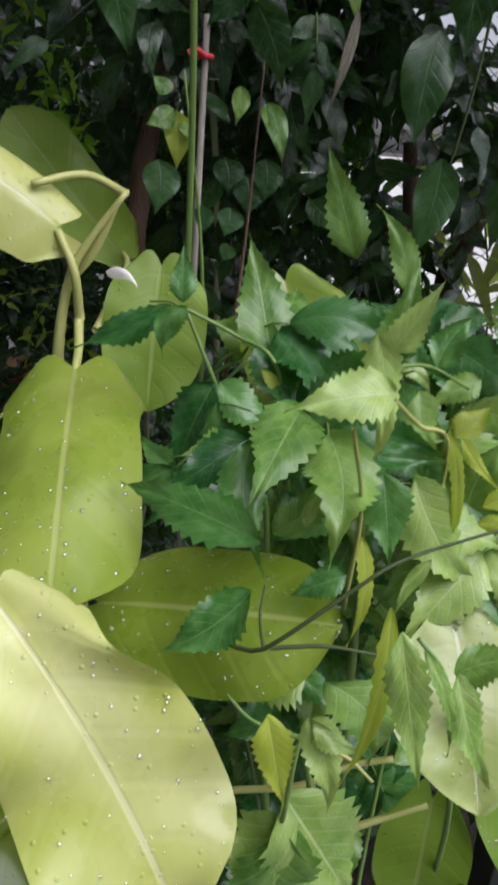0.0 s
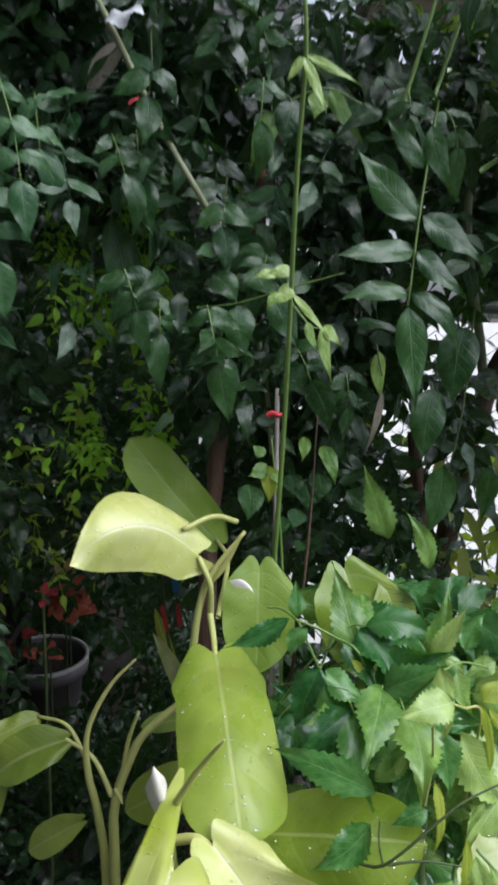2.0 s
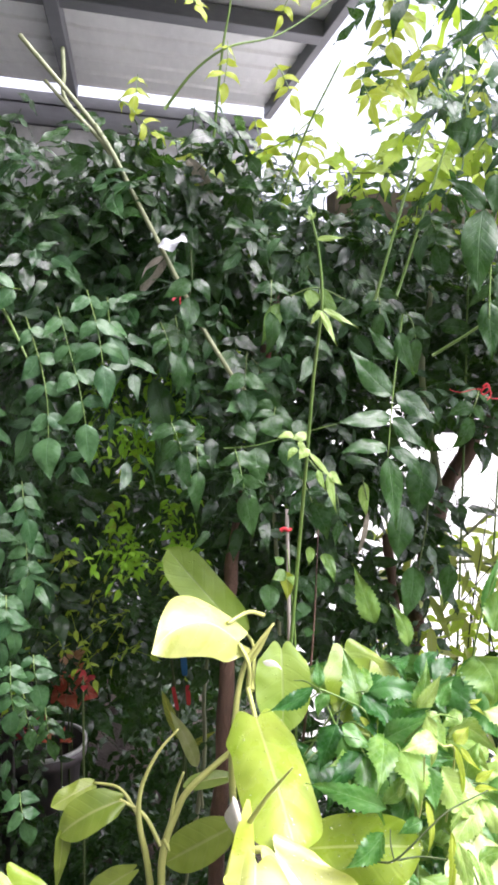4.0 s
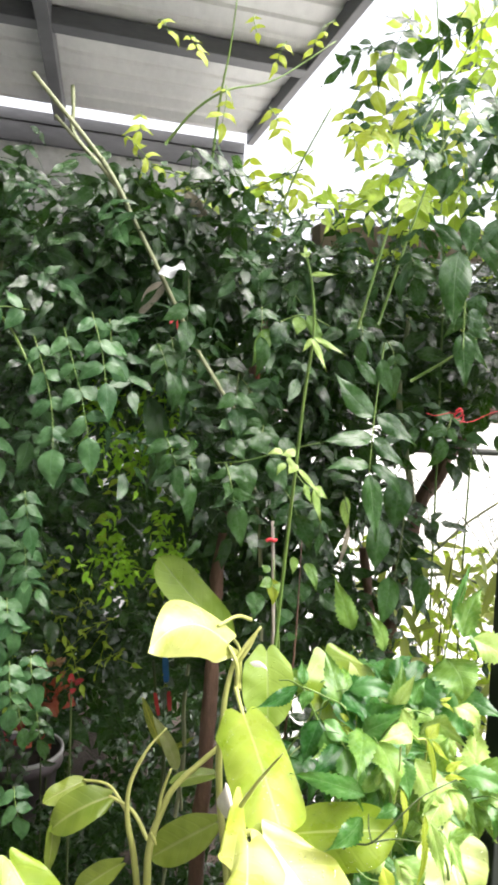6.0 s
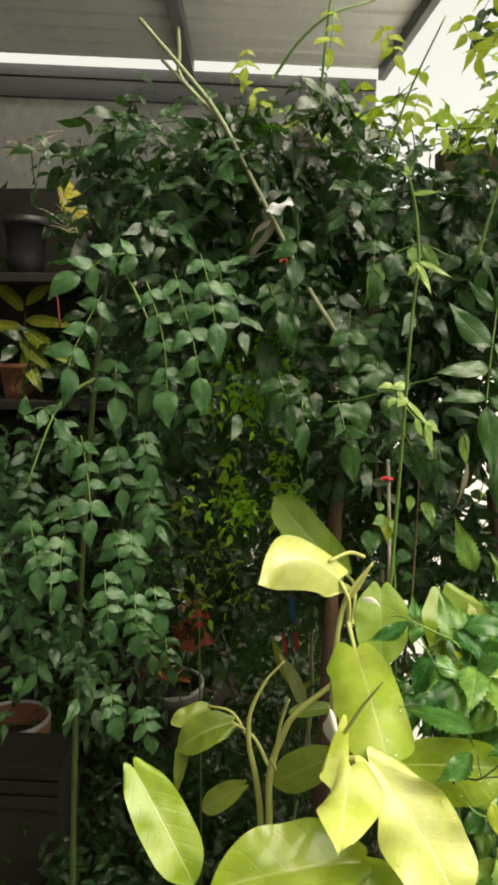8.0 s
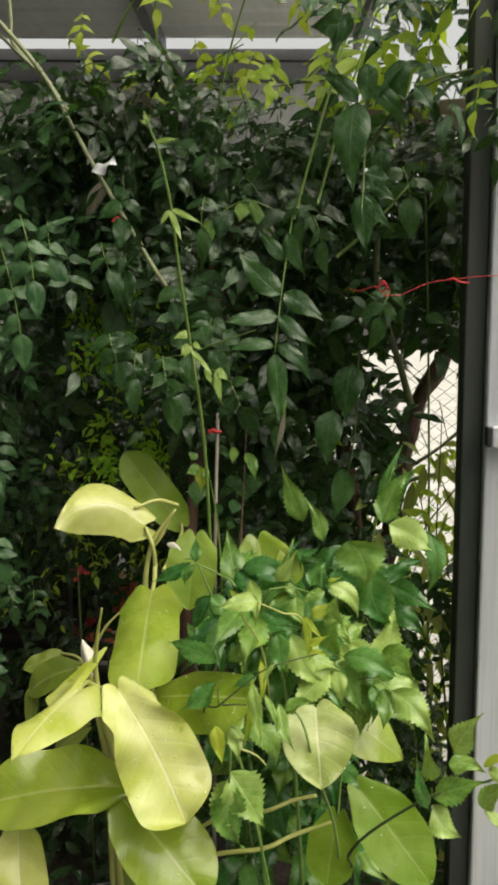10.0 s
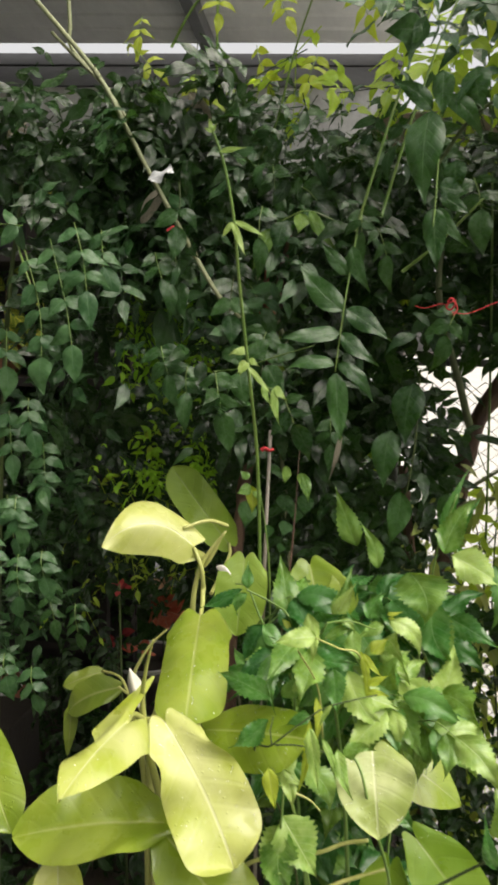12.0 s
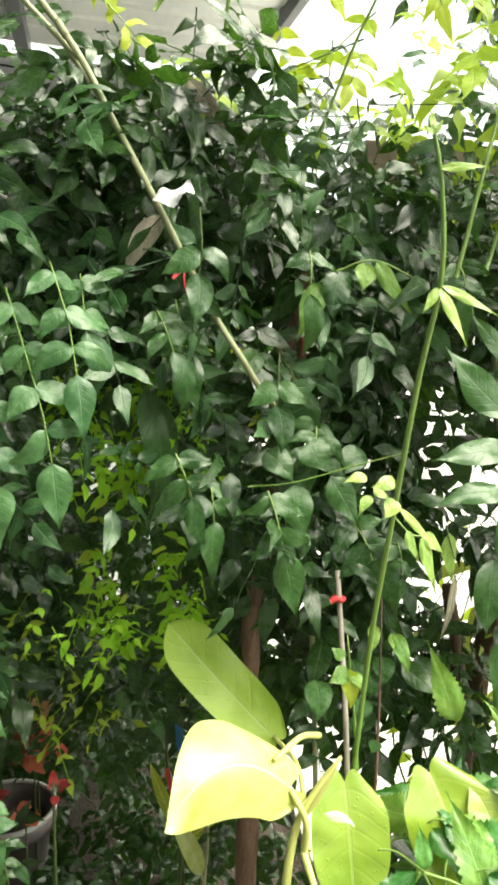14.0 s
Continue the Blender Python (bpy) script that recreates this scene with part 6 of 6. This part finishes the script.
part("rod", tube_piece([(-0.543, 0.84, 2.289), (-0.404, 0.83, 2.130), (-0.340, 0.825, 2.020), (-0.289, 0.822, 1.928), (-0.214, 0.840, 1.794), (-0.160, 0.832, 1.709), (-0.095, 0.90, 1.600), (-0.03, 0.97, 1.2), (0.0, 0.98, -0.02)], 0.0046, 0.0044, 8), "cane", cane)
for q in ((-0.404, 0.830, 2.130), (-0.214, 0.840, 1.794)):
    part("joint", tube_piece([Vector(q) + Vector((-0.006, 0, 0.009)), Vector(q) + Vector((0.006, 0, -0.009))], 0.0054, None, 8, 2), "cane", cane)
cane2 = thing("bamboo_cane", (-0.40, 0.86, 2.13), "short forked cane tied to the long one", "cane", "bamboo canes")
part("rod", tube_piece([(-0.472, 0.86, 2.282), (-0.469, 0.858, 2.235), (-0.465, 0.856, 2.188), (-0.400, 0.852, 2.118), (-0.352, 0.856, 2.05)], 0.0040, None, 8), "cane", cane2)
part("rod", tube_piece([(-0.500, 0.84, 2.215), (-0.450, 0.845, 2.165), (-0.385, 0.848, 2.105)], 0.0034, None, 8), "cane", cane2)
cane3 = thing("bamboo_cane", (-0.15, 0.95, 1.6), "thin dry cane tied among the branches", "cane", "bamboo canes")
part("rod", tube_piece([(-0.111, 0.950, 1.767), (-0.072, 0.960, 1.691), (-0.034, 0.980, 1.594)], 0.005, None, 8), "cane", cane3)

scrap = thing("paper_scrap", (-0.267, 0.87, 1.944), "crumpled white scrap of plastic caught on the cane", "scrap")
part("sheet", moved(leaf_piece(0.052, 0.024, 0.12, 0.16, 18, 10, 0.3, 0.06, 0, 0.10, 0.30, 0.03, 0.3), aim((-0.293, 0.800, 1.924), (-0.232, 0.800, 1.948), (0.1, -0.7, 0.7))[0]), "paper", scrap)
ribbon = thing("red_ribbon", (-0.20, 0.86, 1.80), "faded red ribbon hanging from the cane", "ribbon")
part("strip", moved(leaf_piece(0.042, 0.0024, 0.1, 0.1, 10, 2, 0, 0.05, 0, 0, 0.1, 0.12), aim((-0.252, 0.830, 1.845), (-0.239, 0.830, 1.800), (0, -1, 0.2))[0]), "string", ribbon)
part("strip", moved(leaf_piece(0.02, 0.005, 0.1, 0.1, 8, 2, 0, 0.08, 0, 0, 0.1, 0.05), aim((-0.255, 0.850, 1.846), (-0.265, 0.840, 1.837), (0, -1, 0.2))[0]), "string", ribbon)

tape = thing("red_tape", (-0.07, 0.91, 1.62), "rust-red taped stick bound beside the trunk", "tape")
part("stick", tube_piece([(-0.080, 0.905, 1.668), (-0.078, 0.905, 1.717), (-0.077, 0.900, 1.767)], 0.0062, 0.0052, 8), "rust", tape)
part("knot", tube_piece([(-0.091, 0.900, 1.683), (-0.078, 0.895, 1.689), (-0.059, 0.900, 1.680)], 0.0035, 0.0015), "string", tape)

cord = thing("red_string", (0.28, 0.65, 1.62), "thin red string tied from a branch across the door", "string")
part("line", tube_piece([(0.263, 0.655, 1.673), (0.291, 0.660, 1.672), (0.340, 0.670, 1.692), (0.384, 0.672, 1.698), (0.455, 0.662, 1.702), (0.597, 0.662, 1.702)], 0.0007, None, 6), "string", cord)
part("knot", tube_piece([(0.256, 0.652, 1.690), (0.262, 0.648, 1.695), (0.268, 0.650, 1.686), (0.261, 0.656, 1.677), (0.254, 0.652, 1.683), (0.264, 0.648, 1.690), (0.272, 0.654, 1.679), (0.266, 0.652, 1.668)], 0.0017, 0.0010), "string", cord)
part("loose_end", tube_piece([(0.258, 0.652, 1.684), (0.245, 0.655, 1.686), (0.222, 0.662, 1.680), (0.205, 0.668, 1.684)], 0.0008, 0.0006), "string", cord)
part("knot", tube_piece([(0.374, 0.670, 1.697), (0.381, 0.665, 1.698), (0.391, 0.670, 1.693), (0.407, 0.670, 1.691)], 0.0024, 0.0015), "string", cord)

# ---- fence and beam behind the shrubs ----
fence = thing("mesh_fence", (0.6, 1.34, 0.0), "dull wire mesh fence grown through by leaves", "fence")
wires = []
for k in range(30):
    x = 0.22 + k * 0.045
    for flip in (-1, 1):
        zig = [(x + flip * 0.0225 * (1 if j % 2 else -1), 1.34 + 0.002 * flip, 0.02 + j * 0.036) for j in range(43)]
        wires.append(tube_piece(zig, 0.0011, None, 4, 1))
part("mesh", wires, "wire", fence, "diamond wire mesh", kind="stuff")
for x in (0.20, 1.55):
    part("post", tube_piece([(x, 1.36, -0.02), (x, 1.36, 1.62)], 0.016, None, 10), "wire", fence)
part("rail", tube_piece([(0.20, 1.355, 1.58), (1.55, 1.355, 1.58)], 0.010, None, 8), "wire", fence)
beam = thing("wooden_beam", (0.1, 1.36, 1.95), "dark weathered wooden beam behind the leaves", "beam")
b0, b1 = Vector((0.120, 1.300, 2.130)), Vector((0.960, 1.450, 2.190))
part("timber", moved(box_piece((-0.03, 0, -0.04), (0.03, (b1 - b0).length, 0.04), 0.004), aim(b0, b1, (0, 0, 1))[0]), "wood", beam, smooth=False)
for x in (0.93, 1.3):
    part("post", box_piece((x - 0.03, 1.42, -0.02), (x + 0.03, 1.48, b0.z - 0.01), 0.004), "wood", beam, smooth=False)


# ---- pots, red-leaved plants and shelf plants ----
def pot(place, r, h, mat, label, rim=None):
    p = thing("flower_pot", place, label, "pot", "flower pots")
    part("wall", lathe_piece([(0.0, 0.0), (r * 0.72, 0.0), (r * 0.80, h * 0.3), (r * 0.93, h * 0.86), (r * 1.05, h * 0.87), (r * 1.07, h * 0.92), (r * 1.06, h), (r * 0.98, h), (r * 0.92, h * 0.84), (r * 0.85, h * 0.80)], place), mat, p)
    if rim:
        part("rim", lathe_piece([(r * 1.062, h * 0.985), (r * 1.075, h * 1.0), (r * 1.07, h * 1.02), (r * 1.0, h * 1.022), (r * 0.985, h * 1.0), (r * 1.0, h * 0.985)], place), rim, p, "pale worn rim")
    part("soil", lathe_piece([(r * 0.90, h * 0.82), (r * 0.5, h * 0.84), (0.0, h * 0.85)], place), "soil", p)
    return p


pot((-0.12, 0.62, 0.0), 0.13, 0.27, "clay", "terracotta pot holding the golden philodendron")
pot((-0.32, 0.78, 0.0), 0.11, 0.32, "black", "black plastic pot under the lower clump")
pot((0.15, 0.48, 0.0), 0.12, 0.22, "clay", "terracotta pot holding the serrated shrub")
RIM = Vector((-0.712, 2.06, 0.375))
pot((RIM.x, RIM.y, 0.0), 0.142, RIM.z, "pot_grey", "dark plum plastic pot with a pale worn rim", "pot_white")
pot((-1.16, 1.655, 0.0), 0.115, 0.42, "clay", "tall clay pot with a pale worn rim", "pot_white")


def tuft(name, place, count, length, width, mat, label, category, seed, up=0.6, foot=0.12):
    p = random.Random(seed)
    t = thing(name, place, label, category, "potted plants")
    for k in range(count):
        a = p.uniform(0, 2 * math.pi)
        d = Vector((math.cos(a), math.sin(a) - 0.3, p.uniform(up - 0.6, up + 0.6))).normalized()
        b = Vector(place) + Vector((0, 0, p.uniform(0.0, 0.05)))
        m, _ = aim(b + d * 0.02, b + d, (0, -0.6, 0.8))
        n = length * p.uniform(0.7, 1.15)
        part("leaf", moved(leaf_piece(n, width * p.uniform(0.8, 1.2), 0.6, 0.8, 10, 4, 0.2, 0.02, 0, 0, 0.06, p.uniform(-0.1, 0.1), 0.1, p.uniform(0.1, 0.5)), m), mat, t)
    part("stem", tube_piece([Vector(place) + Vector((0.01, 0.02, -foot)), Vector(place) + Vector((0.005, 0, -0.3 * foot)), Vector(place) + Vector((0, 0, 0.05))], 0.0035, 0.0025), "twig", t)
    return t


tuft("red_leaved_plant", Vector((-0.617, 1.970, 0.590)), 9, 0.085, 0.068, "coral", "small plant with coral-red leaves", "plant", 71, 0.2, 0.59)
tuft("red_leaved_plant", Vector((-0.612, 2.000, 0.660)), 4, 0.060, 0.032, "peach", "small plant with pale peach young leaves", "plant", 70, 1.2, 0.66)
tuft("red_leaved_plant", Vector((-0.594, 1.672, 0.548)), 4, 0.045, 0.034, "coral", "low plant with coral-red leaves", "plant", 73, 0.4, 0.55)
tuft("red_leaved_plant", Vector((-0.700, 1.700, 0.560)), 4, 0.050, 0.034, "red", "low plant with dark red leaves", "plant", 72, 0.4, 0.56)
tuft("red_leaved_plant", Vector((-1.030, 2.450, 0.360)), 8, 0.21, 0.075, "red", "dark crimson broad-leaved plant", "plant", 69, 1.4, 0.36)
tuft("red_leaved_plant", Vector((-0.450, 1.050, 0.985)), 5, 0.026, 0.016, "red", "thin stem ending in small red leaves", "plant", 68, 0.6, 0.98)
tuft("striped_plant", Vector((-0.217, 1.410, 0.653)), 2, 0.13, 0.03, "croton", "upright plant with pale-edged pointed leaves", "plant", 74, 1.6)
tuft("rusty_plant", Vector((-1.145, 1.900, 2.315)), 16, 0.11, 0.020, "dry", "plant with narrow faded drooping leaves", "plant", 77, 0.3)

spear = thing("striped_plant", (-0.190, 1.200, 0.739), "upright pointed leaf with pale edges among the stems", "plant")
part("leaf", moved(leaf_piece(0.165, 0.036, 0.5, 0.9, 16, 6, 0.35, 0.03, sway=0.03), aim((-0.190, 1.200, 0.739), (-0.278, 1.180, 0.933), (0.2, -1, 0.2))[0]), "cream", spear)
part("stem", tube_piece([(-0.172, 1.220, 0.619), (-0.180, 1.210, 0.693), (-0.190, 1.200, 0.739)], 0.004, 0.003), "cane", spear)

shelf = thing("plant_shelf", (-1.3, 1.9, 0.0), "dark wooden shelf with potted plants beside the shrubs", "shelf")
SH = Vector((-0.91, 1.90, 1.915))
for z in (SH.z, SH.z - 0.42, 0.55):
    part("board", box_piece((SH.x - 0.85, 1.74, z - 0.03), (SH.x + 0.16, 2.06, z), 0.004), "dark_wood", shelf, smooth=False)
for x in (SH.x - 0.85, SH.x + 0.12):
    for y in (1.75, 2.02):
        part("leg", box_piece((x, y, -0.02), (x + 0.035, y + 0.035, SH.z - 0.031), 0.003), "dark_wood", shelf, smooth=False)
# dark panel added in place of the black shade behind the shelf
part("back", box_piece((SH.x - 0.85, 2.065, 0.3), (SH.x + 0.155, 2.08, SH.z + 0.34), 0.003), "dark_wood", shelf, "dark panel standing in for the shade behind", False)
pot((SH.x, SH.y, SH.z + 0.001), 0.094, 0.134, "black", "black plastic pot on the shelf")
pot((SH.x - 0.26, SH.y, SH.z + 0.001), 0.075, 0.20, "black", "taller black plastic pot on the shelf")
reed = thing("grass_plant", (SH.x, SH.y, SH.z + 0.11), "dry arching grass growing in the black pot", "plant", "potted plants")
p = random.Random(79)
for k in range(30):
    a = p.uniform(0, 2 * math.pi)
    d = Vector((math.cos(a) * 0.6, math.sin(a) * 0.6, p.uniform(0.5, 1.4))).normalized()
    b = Vector((SH.x + 0.05 * math.cos(a), SH.y + 0.05 * math.sin(a), SH.z + 0.11))
    part("blade", moved(leaf_piece(p.uniform(0.12, 0.30), 0.007, 0.3, 0.6, 10, 2, 0.3, droop=p.uniform(0.2, 0.8)), aim(b, b + d, (0, -0.6, 0.8))[0]), p.choice(("blade", "dry", "blade")), reed)
fern = thing("fern", (SH.x - 0.05, SH.y, SH.z + 0.11), "young fern with a bright yellow deeply toothed frond", "plant", "potted plants")
part("stalk", tube_piece([(SH.x - 0.05, SH.y, SH.z + 0.11), (SH.x - 0.085, SH.y - 0.02, SH.z + 0.17), (SH.x - 0.115, SH.y - 0.03, SH.z + 0.25)], 0.0025, 0.0015), "cane", fern)
for base, tip in (((-1.035, 1.87, 2.25), (-0.965, 1.85, 2.10)),):
    run = Vector(tip) - Vector(base)
    for k in range(7):
        c = Vector(base) + run * (k / 7)
        side = run.normalized().cross(Vector((0, -1, 0.2)))
        for sign in (-1, 1):
            q = c + side * sign * (0.012 + 0.032 * math.sin(0.35 + 2.4 * k / 7)) + run * 0.22
            part("pinna", moved(leaf_piece((q - c).length, 0.020, 0.35, 0.8, 8, 4, 0.2, droop=0.1), aim(c, q, (0, -1, 0.3))[0]), "yellow", fern)
    part("midrib", moved(leaf_piece(run.length * 1.15, 0.016, 0.4, 0.7, 8, 4, 0.2), aim(base, tip, (0, -1, 0.3))[0]), "yellow", fern)
croton = thing("croton", (-1.20, 1.88, 1.30), "croton with long green leaves netted in yellow veins", "plant", "potted plants")
part("stem", tube_piece([(-1.20, 1.90, 1.496), (-1.19, 1.89, 1.62), (-1.17, 1.88, 1.80)], 0.006, 0.004), "bark", croton)
for base, tip, w in (((-1.17, 1.88, 1.82), (-1.041, 1.84, 1.915), 0.056), ((-1.17, 1.88, 1.77), (-0.985, 1.82, 1.755), 0.052), ((-1.18, 1.88, 1.74), (-0.991, 1.82, 1.625), 0.056),
                     ((-1.19, 1.88, 1.70), (-1.06, 1.82, 1.60), 0.050), ((-1.18, 1.88, 1.80), (-1.26, 1.80, 1.90), 0.055), ((-1.18, 1.88, 1.74), (-1.32, 1.80, 1.74), 0.055), ((-1.18, 1.88, 1.66), (-1.09, 1.80, 1.53), 0.05)):
    part("leaf", moved(leaf_piece((Vector(tip) - Vector(base)).length, w, 0.6, 0.8, 14, 6, 0.22, 0.05, 0, 0, 0.05, 0.03, 0.1, 0.1), aim(base, tip, (0.1, -0.8, 0.6))[0]), "croton", croton)
pot((-1.20, 1.90, SH.z - 0.419), 0.075, 0.12, "clay", "terracotta pot on the lower shelf")
thread = thing("hanging_root", (-1.01, 1.73, 1.80), "thin reddish root hanging from the shelf", "root")
part("strand", tube_piece([(-1.003, 1.735, 1.912), (-1.008, 1.73, 1.86), (-1.004, 1.73, 1.80), (-1.0, 1.73, 1.74)], 0.0022, 0.004), "rust", thread)

crate = thing("crate", (-0.900, 1.250, 0.40), "dark wooden crate low among the plants", "crate")
C = root_of(crate)
for k in range(3):
    part("slat", box_piece((C.x - 0.22, C.y, C.z - 0.03 + k * 0.045), (C.x + 0.03, C.y + 0.012, C.z + 0.008 + k * 0.045), 0.002), "dark_wood", crate, smooth=False)
part("body", box_piece((C.x - 0.22, C.y + 0.0125, -0.0), (C.x + 0.03, C.y + 0.2, C.z + 0.09), 0.004), "dark_wood", crate, smooth=False)

tapes = thing("ribbon_bundle", (-0.227, 1.350, 0.906), "blue and red ribbons and dry stalks tied in a bundle", "ribbons")
part("strip", moved(leaf_piece(0.075, 0.016, 0.1, 0.1, 10, 2, 0, 0.03, 0, 0, 0.08), aim((-0.228, 1.350, 0.983), (-0.219, 1.350, 0.890), (0, -1, 0.2))[0]), "blue", tapes, "blue ribbon")
part("strip", moved(leaf_piece(0.065, 0.010, 0.1, 0.1, 10, 2, 0, 0.03, 0, 0, 0.08), aim((-0.252, 1.330, 0.887), (-0.235, 1.330, 0.807), (0, -1, 0.2))[0]), "string", tapes, "red ribbon")
part("strip", moved(leaf_piece(0.055, 0.012, 0.1, 0.1, 10, 2, 0, 0.03, 0, 0, 0.08), aim((-0.214, 1.330, 0.891), (-0.208, 1.330, 0.819), (0, -1, 0.2))[0]), "string", tapes, "red ribbon")
part("stalk", tube_piece([(-0.161, 1.360, 0.963), (-0.169, 1.360, 0.838), (-0.170, 1.360, 0.602), (-0.26, 1.36, -0.02)], 0.005, 0.007), "cane", tapes)
part("stalk", tube_piece([(-0.259, 1.360, 0.965), (-0.239, 1.360, 0.793), (-0.222, 1.360, 0.604), (-0.31, 1.36, -0.02)], 0.004, 0.005), "twig", tapes)
